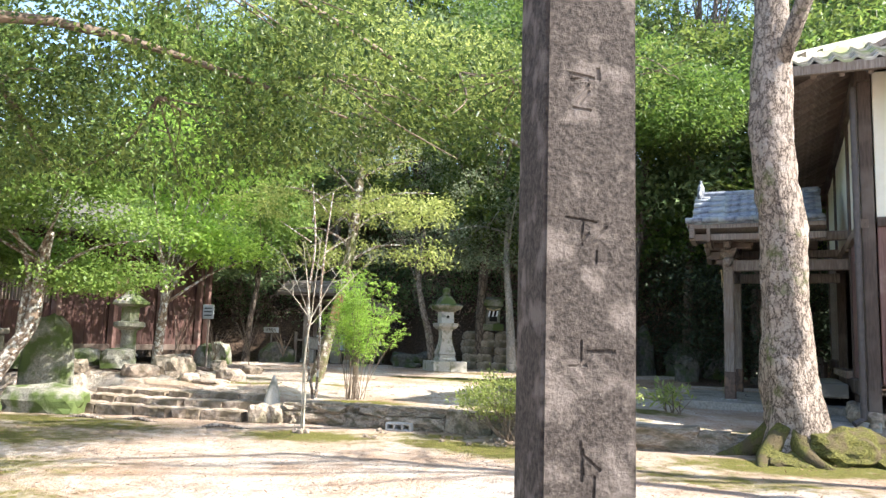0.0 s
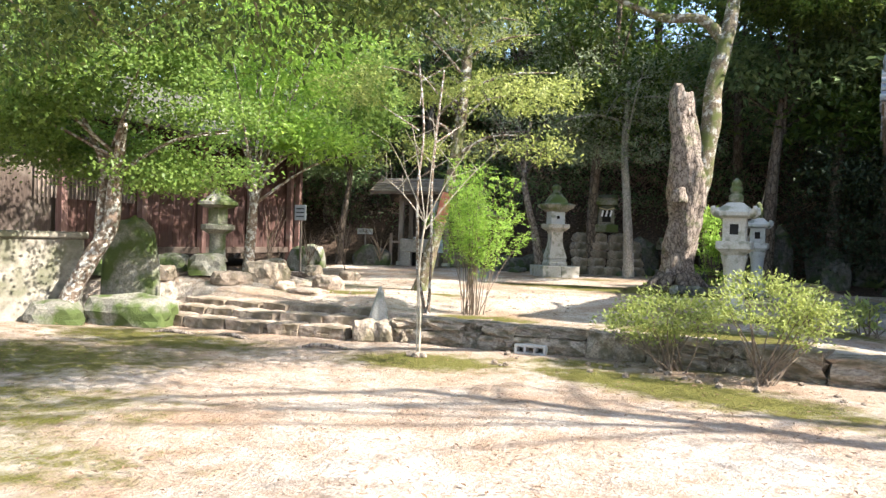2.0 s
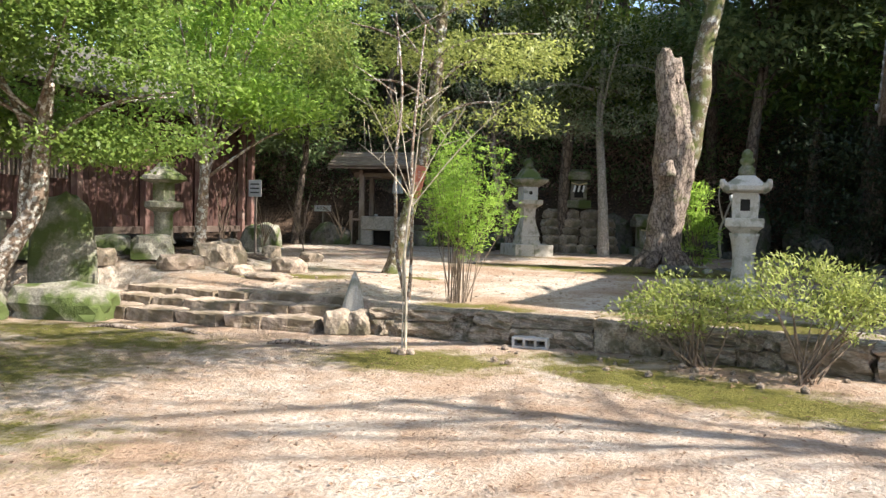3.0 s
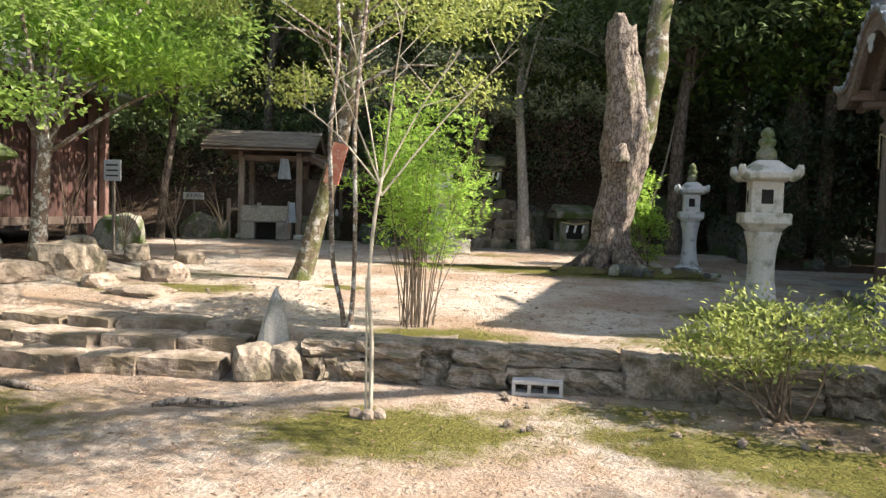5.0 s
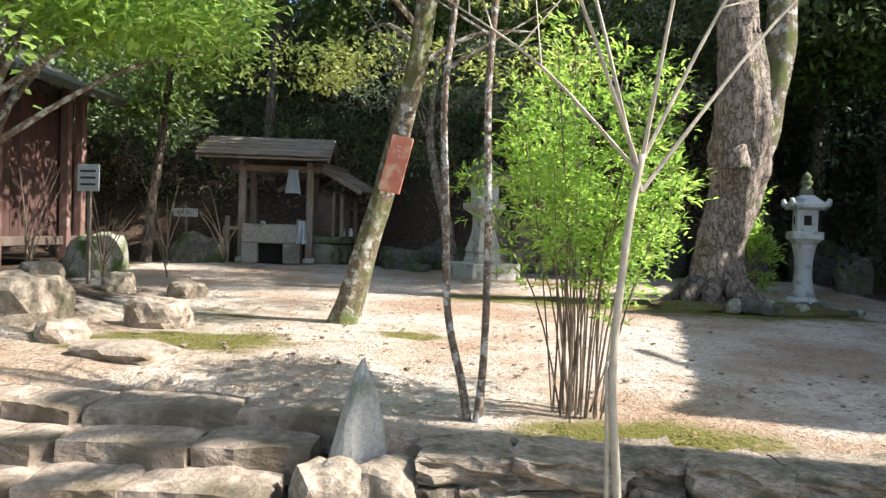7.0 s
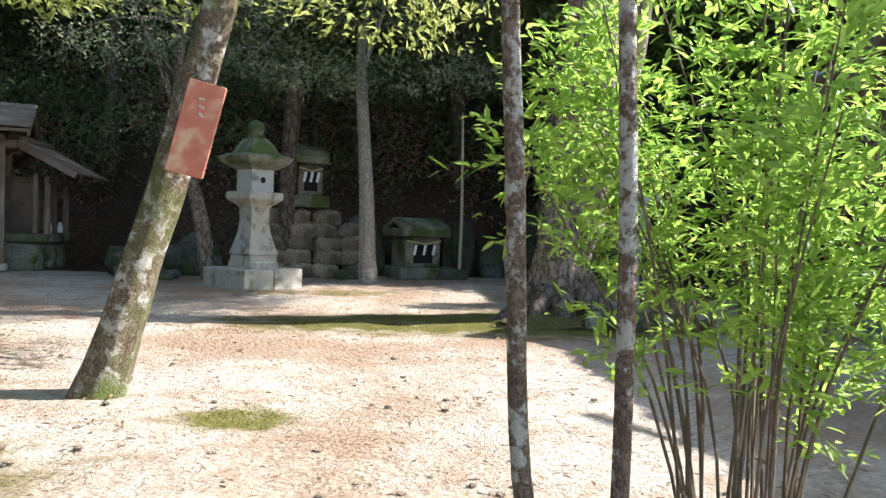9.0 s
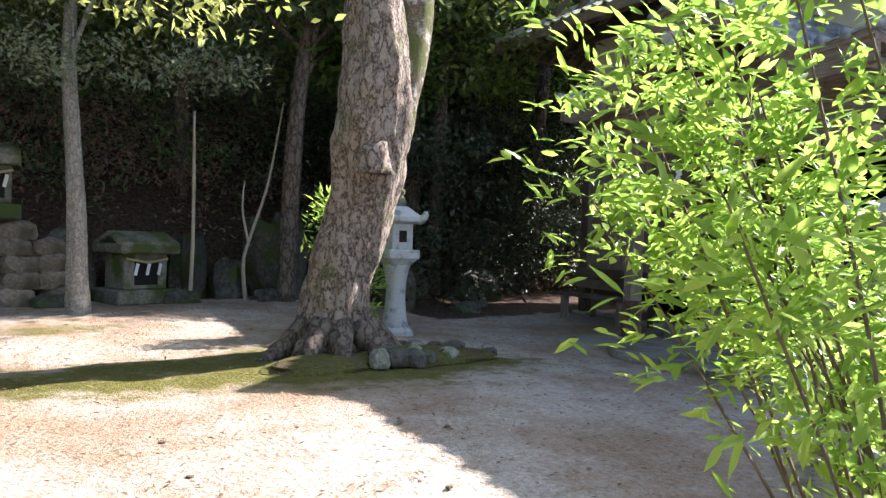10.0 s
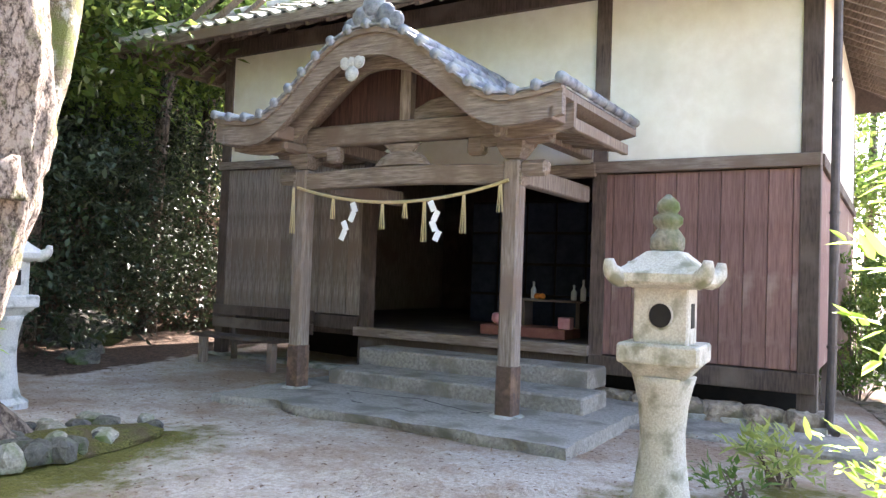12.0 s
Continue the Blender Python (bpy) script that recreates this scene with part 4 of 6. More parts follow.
def house():
    h = thing("house", "dark red-brown boarded wooden house with a tiled roof", "house", HOUSE)
    part("wall", bx(12.0, 5.0, 2.9, (6.0, -2.7, 2.35), 0.01), DARKWOOD, h)
    for x, w in ((0.05, 0.16), (0.55, 0.14), (2.6, 0.15), (4.7, 0.16), (6.8, 0.16), (9.0, 0.16), (11.6, 0.16)):
        part("post", bx(w, 0.16, 3.4, (x, 0.0, 2.1), 0.01), REDWOOD, h)
    me = mesh_of("board", bx(0.235, 0.03, 2.7, (0, 0, 0), 0.004), HOUSEWOOD)
    for k in range(36):
        ob = new("board", me)
        ob.parent = h
        ob.matrix_basis = pose(0.2 + 0.24 * k, -0.14 - 0.006 * (k % 3), 2.25)
    me = mesh_of("lattice_slat", bx(0.04, 0.05, 1.1, (0, 0, 0), 0.004), WOOD)
    for k in range(26):
        ob = new("lattice_slat", me)
        ob.parent = h
        ob.matrix_basis = pose(7.0 + 0.1 * k, -0.06, 2.5)
    part("sill_beam", bx(11.8, 0.14, 0.16, (6.0, -0.06, 0.93), 0.01), DARKWOOD, h)
    part("floor_post", bx(0.15, 0.15, 0.9, (3.7, -0.3, 0.55), 0.01), DARKWOOD, h)
    part("roof", bx(13.6, 4.6, 0.14, (6.0, -1.3, 4.55), 0.01, (-24, 0, 0)), TILE_DARK, h)
    part("roof", bx(13.6, 4.6, 0.14, (6.0, -5.3, 4.55), 0.01, (24, 0, 0)), TILE_DARK, h)


house()

# low wall with planting, big upright slab and rocks at the edge of the yard
lw = thing("garden_wall", "low weathered concrete wall with planting on top", "wall", pose(-7.9, 10.9, 0, 0, 0, 62), kind="structure")
part("wall_body", bx(7.0, 0.3, 1.35, (-3.4, 0, 0.55), 0.02), SHADEWALL, lw)
part("coping", bx(7.1, 0.40, 0.10, (-3.4, 0, 1.28), 0.02), SHADEWALL, lw)
stl = bmesh.new()
join(stl, rock(0.95, 0.28, 1.5, 11, 3, jag=0.12))
solo("standing_slab", stl, MOSSY, "tall rough upright stone slab with lichen", "stone", pose(-7.15, 11.25, 0.2, 0, 0, 12))

for k, (x, y, w, d, h, m) in enumerate([(-6.75, 10.75, 1.5, 0.8, 0.50, MOSSY), (-7.6, 10.2, 0.8, 0.6, 0.4, MOSSY), (-6.05, 13.6, 0.9, 0.7, 0.45, WALLSTONE), (-6.9, 13.0, 0.8, 0.7, 0.42, MOSSY), (-5.1, 14.2, 0.6, 0.5, 0.28, STEPSTONE), (-7.8, 13.3, 0.7, 0.6, 0.35, MOSSY), (-6.2, 12.6, 0.7, 0.5, 0.25, STEPSTONE), (-7.4, 12.4, 0.6, 0.5, 0.28, WALLSTONE), (-6.6, 12.0, 0.9, 0.5, 0.2, STEPSTONE), (-8.4, 20.6, 0.95, 0.8, 0.75, MOSSY), (-9.0, 21.5, 0.75, 0.7, 0.6, MOSSY), (-7.9, 19.2, 0.9, 0.7, 0.7, MOSSY), (-5.4, 13.0, 0.55, 0.4, 0.18, STEPSTONE), (-4.7, 12.4, 0.8, 0.5, 0.12, STEPSTONE), (-8.6, 12.6, 0.8, 0.7, 0.5, MOSSY), (-5.6, 16.5, 0.5, 0.4, 0.22, WALLSTONE), (-6.3, 16.2, 0.6, 0.4, 0.25, WALLSTONE), (-6.9, 15.6, 0.5, 0.45, 0.28, WALLSTONE)]):
    solo("boulder", rock(w, d, h, k + 20, 3), m, "rounded mossy garden boulder" if m is MOSSY else "pale rough garden stone half sunk in earth", "rock", pose(x, y, g(x, y) - 0.06 * h, 0, 0, 40 * k), "garden rocks")


# ---- stone lanterns ----
def lantern_scrolled(name, at, k=1.0, slim=1.0, m=LANTERN, label=""):
    """Square garden lantern: round flared shaft, slab platform, fire box with black plates for openings, roof with
    corner scrolls, jewel.
    """
    L = thing(name, label, "stone lantern", at, "stone lanterns")
    part("base", lathe([(0.30, -0.05), (0.30, 0.05), (0.22, 0.10)], 20), m, L)
    part("shaft", lathe([(0.23, 0.06), (0.185, 0.20), (0.155, 0.42), (0.15, 0.55), (0.165, 0.72), (0.195, 0.84), (0.215, 0.90)], 24), m, L, smooth=True)

    def slab(rows, q=0.02):
        """Square rings with cut corners: rows of half side and height."""
        bm = bmesh.new()
        rings = []
        for h, z in rows:
            c = min(q, 0.3 * h)
            rings.append([bm.verts.new((x, y, z)) for x, y in ((h, c - h), (h, h - c), (h - c, h), (c - h, h), (-h, h - c), (-h, c - h), (c - h, -h), (h - c, -h))])
        for a, b in zip(rings, rings[1:]):
            for i in range(8):
                bm.faces.new((a[i], a[(i + 1) % 8], b[(i + 1) % 8], b[i]))
        bm.faces.new(rings[0][::-1])
        bm.faces.new(rings[-1])
        return bm

    part("platform", slab([(0.16, 0.89), (0.235, 0.97), (0.262, 0.985), (0.267, 1.0), (0.267, 1.085), (0.255, 1.10)]), m, L)
    box = part("fire_box", slab([(0.178, 1.10), (0.178, 1.44)], 0.012), m, L)
    for q in range(4):
        a = q * math.pi / 2
        r = 0.178 + 0.002
        bm = lathe([(0.072, 0), (0.072, 0.004)], 24) if q % 2 == 0 else bx(0.13, 0.15, 0.004, (0, 0, 0), 0)
        rim = lathe([(0.086, 0), (0.074, 0.010)], 24, cap=False) if q % 2 == 0 else None
        spin = Matrix.Translation((r * math.cos(a), r * math.sin(a), 1.27)) @ Matrix.Rotation(a, 4, "Z") @ Matrix.Rotation(math.pi / 2, 4, "Y") @ Matrix.Rotation(math.pi / 2, 4, "Z")
        # no hole is cut: a black plate paints the inner shade
        part("opening", bm, BLACK, box, "black plate for the shaded opening of the fire box", at=spin)
        if rim:
            part("opening_rim", rim, m, box, at=spin)
    roof = part("roof", slab([(0.19, 1.43), (0.28, 1.455), (0.295, 1.47), (0.295, 1.52), (0.25, 1.555), (0.19, 1.60), (0.12, 1.655), (0.09, 1.66)]), m, L)
    for q in range(4):
        a = math.pi / 4 + q * math.pi / 2
        bm = limb([(0.26, 0, 1.50), (0.36, 0, 1.49), (0.43, 0, 1.53), (0.445, 0, 1.60)], [0.05, 0.062, 0.055, 0.03], 8, 4, None, 0)
        part("scroll", bm, m, roof, at=Matrix.Rotation(a, 4, "Z"), smooth=True)
    part("jewel", lathe([(0.095, 1.65), (0.115, 1.68), (0.115, 1.74), (0.085, 1.78), (0.07, 1.80), (0.10, 1.83), (0.10, 1.87), (0.06, 1.895), (0.08, 1.92), (0.072, 1.96), (0.015, 2.01)], 18), MOSSY, L, "jewel finial with moss", smooth=True)
    L.scale = (k * slim, k * slim, k)
    return L


lantern_scrolled("stone_lantern", pose(1.77, 12.5, g(1.77, 12.5) + 0.02, 0, 0, -12), 0.975, 0.90, LANTERN, "weathered square granite lantern with a scrolled roof")
lantern_scrolled("stone_lantern", pose(2.91, 18.52, g(2.91, 18.52) + 0.0, 0, 0, -12), 0.97, 0.84, LANTERN_B, "pale grey granite lantern beside the old trunk")


def lantern_square():
    L = thing("stone_lantern", "square granite lantern with a mossy roof on a block base", "stone lantern", pose(-1.70, 21.25, g(-1.7, 21.25), 0, 0, 27), "stone lanterns")
    part("plinth", bx(0.5, 1.02, 0.30, (-0.255, 0, 0.13), 0.015), LANTERN, L)
    part("plinth", bx(0.5, 1.02, 0.30, (0.255, 0, 0.13), 0.015), LANTERN, L)
    q = math.sqrt(2) / 2
    part("foot", lathe([(0.36, 0.28), (0.36, 0.36), (0.33, 0.38), (0.33, 0.46), (0.30, 0.48)], 4, math.pi / 4), LANTERN, L)
    part("shaft", lathe([(0.40 * q * 1.25, 0.48), (0.30, 0.62), (0.235, 0.80), (0.21, 0.98), (0.22, 1.14), (0.26, 1.20)], 4, math.pi / 4), LANTERN, L)
    part("platform", lathe([(0.27, 1.19), (0.40, 1.27), (0.41, 1.29), (0.41, 1.37), (0.36, 1.38)], 4, math.pi / 4), LANTERN, L)
    box = part("fire_box", lathe([(0.265, 1.38), (0.265, 1.70)], 4, math.pi / 4), LANTERN_B, L)
    # black disc painted for the shade in the round hole
    part("opening", lathe([(0.045, 0), (0.045, 0.004)], 16), BLACK, box, at=pose(0, -0.189, 1.55, 90, 0, 0))
    part("roof", lathe([(0.30, 1.70), (0.50, 1.80), (0.56, 1.88), (0.50, 1.90), (0.34, 1.94), (0.26, 2.06), (0.16, 2.16)], 4, math.pi / 4), MOSSY, L, "square upturned roof covered in moss")
    part("jewel", lathe([(0.12, 2.14), (0.14, 2.18), (0.09, 2.22), (0.13, 2.30), (0.10, 2.38), (0.02, 2.42)], 16), MOSSY, L, smooth=True)


lantern_square()

LD = thing("stone_lantern", "old mossy round lantern on a pile of rocks", "stone lantern", pose(-6.95, 13.4, g(-6.95, 13.4) + 0.2), "stone lanterns")
part("shaft", lathe([(0.20, 0.0), (0.15, 0.08), (0.14, 0.45), (0.17, 0.52)], 14), MOSSY, LD, smooth=True)
part("platform", lathe([(0.18, 0.51), (0.30, 0.58), (0.30, 0.66), (0.22, 0.68)], 14), MOSSY, LD)
part("fire_box", lathe([(0.19, 0.68), (0.19, 0.98)], 6), MOSSY, LD)
part("roof", lathe([(0.22, 0.97), (0.36, 1.02), (0.34, 1.08), (0.18, 1.18), (0.07, 1.30)], 14), MOSSY, LD)


# ---- front pillar with carved characters ----
def pillar():
    p = thing("stone_pillar", "tall square weathered stone pillar with worn carved characters", "pillar", pose(1.535, 2.183, -0.05, 0, 0, 18))
    bm = bmesh.new()
    bmesh.ops.create_cube(bm, size=1.0, matrix=Matrix.Translation((0, 0, 2.1)) @ Matrix.Diagonal((0.361, 0.367, 4.2, 1)))
    bmesh.ops.bevel(bm, geom=bm.edges[:], offset=0.012, segments=2, affect="EDGES")
    for v in bm.verts:
        v.co.x += 0.004 * noise.noise(v.co * 3)
    stone = part("block", bm, PILLAR, p, "rough stone shaft with worn carved characters")
    rng = random.Random(8)
    cut = bmesh.new()
    for zc in (0.40, 0.88, 1.33, 1.77, 2.30, 2.85, 3.4):
        for k in range(rng.randrange(4, 7)):
            tilt = rng.choice((0, 8, -6, 90, 84, 40, -48))
            bx(rng.uniform(0.05, 0.13), 0.03, rng.uniform(0.010, 0.020), (rng.uniform(-0.05, 0.05), -0.1915, zc + rng.uniform(-0.09, 0.09)), 0.004, (0, tilt + rng.uniform(-6, 6), 0), cut)
    tool = new("chisel", mesh_of("chisel", cut, PILLAR))
    tool.matrix_world = pose(1.535, 2.183, -0.05, 0, 0, 18)
    mod = stone.modifiers.new("carving", "BOOLEAN")
    mod.operation, mod.solver, mod.use_self, mod.object = "DIFFERENCE", "EXACT", True, tool
    bpy.context.view_layer.update()
    carved = bpy.data.meshes.new_from_object(stone.evaluated_get(bpy.context.evaluated_depsgraph_get()))
    stone.modifiers.clear()
    stone.data = carved
    bpy.data.objects.remove(tool)


pillar()


# ---- trees ----
def old_tree():
    """Broken-topped old tree with one living fork and knotted roots."""
    x, y = 1.24, 17.46
    t = thing("old_tree", "thick old tree with a broken trunk, mossy fork and knotted roots", "tree", pose(x, y, g(x, y)))
    bm = limb([(-0.05, 0, -0.1), (-0.05, 0, 0.25), (0.0, -0.05, 0.8), (0.10, -0.18, 1.5), (0.12, -0.28, 2.1), (0.08, -0.38, 2.8), (0.0, -0.45, 3.5), (-0.05, -0.5, 3.95)], [0.45, 0.36, 0.33, 0.325, 0.36, 0.33, 0.27, 0.21], 72, 16, None, 0.28, 2)
    gnarl(bm, 0.035, 8.0)
    for v in bm.verts:
        if v.co.z > 3.55:
            v.co.z += 0.35 * noise.noise(v.co * 6)
    part("trunk", bm, BARK_PALE, t, smooth=True)
    part("limb", limb([(0.22, -0.25, 1.9), (0.36, -0.35, 2.5), (0.50, -0.4, 3.2), (0.55, -0.4, 4.1), (0.8, -0.3, 5.2), (0.95, -0.2, 6.4)], [0.26, 0.24, 0.20, 0.17, 0.15, 0.11], 14, 6, None, 0.2, 3), BARK_GREEN, t, "mossy living limb", smooth=True)
    part("limb", limb([(0.75, -0.3, 5.0), (0.3, -0.3, 5.5), (-0.5, -0.2, 5.6), (-1.6, -0.3, 6.1)], [0.13, 0.10, 0.08, 0.04], 9, 5), BARK_GREEN, t, smooth=True)
    part("limb", limb([(0.95, 0, 6.2), (0.4, -0.2, 7.2), (-0.2, -0.6, 8.0)], [0.11, 0.09, 0.05], 9, 5), BARK_GREEN, t, smooth=True)
    rng = random.Random(5)
    for k in range(9):
        a = k * 0.7 + rng.uniform(-0.2, 0.2)
        ln = rng.uniform(0.6, 1.1)
        part("root", limb([(0.3 * math.cos(a), 0.3 * math.sin(a), 0.3), (0.6 * math.cos(a), 0.6 * math.sin(a), 0.08), (ln * math.cos(a + 0.2), ln * math.sin(a + 0.2), -0.04)], [0.15, 0.09, 0.04], 8, 5, None, 0.3, k), BARK, t, smooth=True)
    part("knot", rock(0.34, 0.3, 0.34, 3, 3, jag=0.35), BARK_PALE, t, at=pose(-0.05, -0.55, 1.8), smooth=True)
    for k in range(7):
        solo("root_stone", rock(0.24, 0.20, 0.18, k + 3), DARKROCK if k % 2 else MOSSY, "rounded grey stone among the roots", "rock", pose(x + 0.15 - 0.12 * (k % 3) + 0.1 * (k // 3), y - 0.55 - 0.12 * (k % 4), g(x, y - 0.6), 0, 0, 33 * k), "stones among the roots")
    r2 = np.random.default_rng(31)
    # out-of-view crown, thickened; last two clumps added to shade the far terrace
    blobs = [(1.0, 0.3, 7.4, 2.2, 1.8, 1.0, 130), (-1.6, -0.4, 6.8, 1.7, 1.3, 0.8, 50), (-0.3, -0.8, 8.6, 2.0, 1.5, 0.9, 55), (3.4, 1.4, 7.2, 1.8, 1.5, 0.8, 110), (3.0, 0.2, 6.4, 1.2, 1.0, 0.5, 50)]
    c, d = clumps(r2, blobs, 60, 0.26)
    leaves("crown", c, d, 0.12, 0.055, L_MID, t, seed=3)


old_tree()


def sign_tree():
    """Leaning tree with a red board tied to it."""
    x, y = -3.5, 14.75
    t = thing("leaning_tree", "leaning lichen-barked tree in the sandy yard", "tree", pose(x, y, g(x, y)))
    part("trunk", limb([(0, 0, -0.1), (0.05, 0, 0.15), (0.22, -0.05, 0.75), (0.42, -0.1, 1.45), (0.60, -0.15, 2.2), (0.72, -0.2, 3.0), (0.80, -0.1, 4.2), (0.75, 0.1, 5.6), (0.9, 0.1, 7.2)], [0.20, 0.135, 0.112, 0.105, 0.10, 0.098, 0.085, 0.07, 0.04], 32, 10, None, 0.25, 4), BARK_GREEN, t, smooth=True)
    rng = random.Random(3)
    for k in range(16):
        z = 2.5 + 0.19 * k
        a = k * 2.1
        ln = rng.uniform(0.9, 1.9)
        s = Vector((0.66 + 0.03 * (z - 2.5), -0.15, z))
        e = s + Vector((math.cos(a) * ln, math.sin(a) * ln, rng.uniform(0.1, 0.6)))
        part("branch", limb([s, s.lerp(e, 0.5) + Vector((0, 0, 0.15)), e], [0.035, 0.022, 0.008], 6, 4), BARK_PATCH, t, smooth=True)
    r2 = np.random.default_rng(12)
    # last eight clumps added overhead to shade the house and the boulders
    blobs = [(1.6, -0.8, 3.5, 1.5, 1.2, 0.30, 46), (-0.5, -0.7, 3.7, 1.3, 1.1, 0.35, 36), (0.9, 0.9, 3.9, 1.5, 1.0, 0.35, 36), (0.5, -0.2, 4.9, 1.7, 1.5, 0.5, 44), (0.2, 1.5, 2.9, 1.2, 0.7, 0.3, 16), (2.2, 1.1, 2.8, 1.1, 0.7, 0.3, 15), (-0.9, 1.2, 2.75, 0.9, 0.7, 0.25, 12), (-0.3, -0.4, 6.6, 1.9, 1.9, 0.8, 60), (1.8, 0.6, 7.0, 1.8, 1.8, 0.7, 56), (0.2, 2.4, 6.9, 1.7, 1.5, 0.7, 50), (0.5, -2.2, 6.8, 1.7, 1.4, 0.7, 44), (2.0, -2.0, 5.6, 1.5, 1.3, 0.5, 70), (3.2, -1.0, 6.0, 1.3, 1.2, 0.5, 50), (1.0, -1.0, 5.8, 1.4, 1.3, 0.5, 50), (2.8, -3.0, 5.7, 1.5, 1.2, 0.5, 90)]
    c, d = clumps(r2, blobs, 42, 0.17)
    leaves("crown", c, d, 0.085, 0.036, L_YEL, t, "sparse yellow-green leaves, denser clumps added overhead for shade", seed=5)
    s = thing("red_sign", "faded red board tied to the leaning trunk", "sign", pose(x + 0.50, y - 0.29, g(x, y) + 1.55, -3, 13, -14))
    part("board", bx(0.215, 0.02, 0.54, (0, 0, 0), 0.006), RED, s)
    for k in range(3):
        part("lettering", bx(0.035, 0.003, 0.012, (0.01 * (k - 1), -0.0105, 0.17 - 0.045 * k), 0, (0, 18 * k, 0)), LANTERN, s)


sign_tree()


def slim_tree(x, y, pts, radii, material, label, blobs, lm, ll, lw_, per, seed, branches=8, spread=0.2):
    t = thing("slim_tree", label, "tree", pose(x, y, g(x, y)))
    part("trunk", gnarl(limb(pts, radii, 32, 14, None, 0.18, seed), 0.10 * radii[1], 3.2 / radii[1]), material, t, smooth=True)
    rng = random.Random(seed)
    P = [Vector(p) for p in pts]
    for k in range(branches):
        q = P[-1].lerp(P[-2], rng.random() * 1.2)
        if blobs:
            b = blobs[k % len(blobs)]
            e = Vector((b[0] + rng.uniform(-1, 1) * b[3], b[1] + rng.uniform(-1, 1) * b[4], b[2] + rng.uniform(-0.5, 0.5) * b[5]))
            part("branch", limb([q, q.lerp(e, 0.5) + Vector((0, 0, 0.2)), e], [radii[-1] * 0.7, radii[-1] * 0.4, 0.006], 6, 4), material, t, smooth=True)
    if blobs:
        c, d = clumps(np.random.default_rng(seed), blobs, per, spread)
        leaves("crown", c, d, ll, lw_, lm, t, seed=seed)
    return t


slim_tree(0.2, 21.79, [(0, 0, -0.1), (-0.03, 0, 0.8), (-0.1, 0, 2.0), (-0.2, 0, 3.4), (-0.15, 0, 5.2)], [0.17, 0.12, 0.11, 0.09, 0.06], BARK_WHITE, "slim pale-barked tree at the foot of the slope", [(-0.2, -0.3, 5.3, 1.8, 1.2, 0.8, 50), (0.8, -0.5, 4.4, 1.3, 0.8, 0.4, 26), (-1.3, -0.4, 4.0, 1.0, 0.8, 0.35, 22), (0.9, -0.7, 3.3, 1.3, 0.8, 0.35, 26), (-1.1, -0.6, 3.2, 1.1, 0.7, 0.3, 20)], L_GREY, 0.09, 0.04, 40, 21)
# two highest clumps added so that their shade reaches the house
slim_tree(-2.2, 22.4, [(0, 0, -0.1), (-0.15, 0, 0.9), (-0.4, 0, 1.9), (-0.55, 0, 2.8), (-0.4, 0, 4.3)], [0.13, 0.11, 0.09, 0.07, 0.04], BARK_PALE, "slim bent tree behind the square lantern", [(-0.4, 0, 4.3, 1.6, 1.0, 0.5, 36), (-1.5, -0.3, 3.5, 1.1, 0.7, 0.35, 24), (0.8, -0.4, 3.5, 1.0, 0.7, 0.3, 22), (-0.4, 0.4, 6.6, 2.2, 1.6, 0.9, 70), (-1.8, -0.6, 6.9, 1.6, 1.5, 0.8, 44)], L_GREY, 0.08, 0.035, 40, 22)
# last three clumps added to shade the house wall
slim_tree(-8.6, 23.2, [(0, 0, -0.1), (0.1, 0, 1.2), (0.3, 0, 2.6), (0.5, -0.2, 4.0)], [0.12, 0.10, 0.08, 0.05], BARK, "broad-leaved green tree behind the house corner", [(0.7, -0.5, 4.0, 1.1, 0.9, 0.5, 34), (1.6, -0.3, 4.3, 0.9, 0.8, 0.4, 24), (-0.3, -0.4, 4.5, 1.0, 0.8, 0.5, 24), (0.5, -0.6, 3.2, 0.8, 0.6, 0.35, 16), (1.7, -2.6, 4.6, 1.3, 1.3, 0.6, 60), (1.8, -4.6, 4.9, 1.3, 1.4, 0.6, 60), (1.9, -3.4, 5.8, 1.4, 1.8, 0.6, 60)], L_MAPLE, 0.17, 0.075, 26, 26, branches=12)
# upper five clumps added as a screen between sun and house wall
slim_tree(-6.45, 13.6, [(0, 0, -0.1), (0.05, 0, 0.7), (0.1, 0, 1.4), (0.05, 0, 2.1)], [0.11, 0.09, 0.075, 0.05], BARK_PATCH, "young tree with drooping bright leaves beside the old lantern", [(1.25, 0.2, 2.55, 0.85, 0.6, 0.38, 42), (0.5, 0.3, 2.75, 0.8, 0.7, 0.45, 36), (-0.3, 0.2, 2.5, 0.6, 0.6, 0.4, 18), (0.2, 0.6, 3.7, 1.2, 1.6, 0.5, 70), (-0.2, 1.8, 4.3, 1.2, 1.5, 0.6, 70), (0.1, -0.6, 4.4, 1.2, 1.4, 0.6, 60), (0.0, 3.0, 5.2, 1.3, 1.6, 0.6, 60), (0.4, 0.8, 5.3, 1.2, 1.6, 0.5, 50)], L_BRIGHT, 0.12, 0.05, 38, 23, branches=16)
# crown clump set out of view, off the trunk, to dapple the yard
slim_tree(4.5, 9.45, [(0, 0, -0.1), (-0.05, 0, 0.4), (-0.12, 0, 1.5), (-0.14, 0, 2.8), (-0.25, 0, 4.2), (-0.1, 0.1, 8.5)], [0.56, 0.37, 0.30, 0.28, 0.26, 0.18], BARK_PALE, "stout pale tree with mossy foot beside the hall", [(0.5, -3.2, 11.5, 2.2, 1.6, 0.9, 30)], L_MID, 0.10, 0.045, 45, 24, branches=3, spread=0.3)
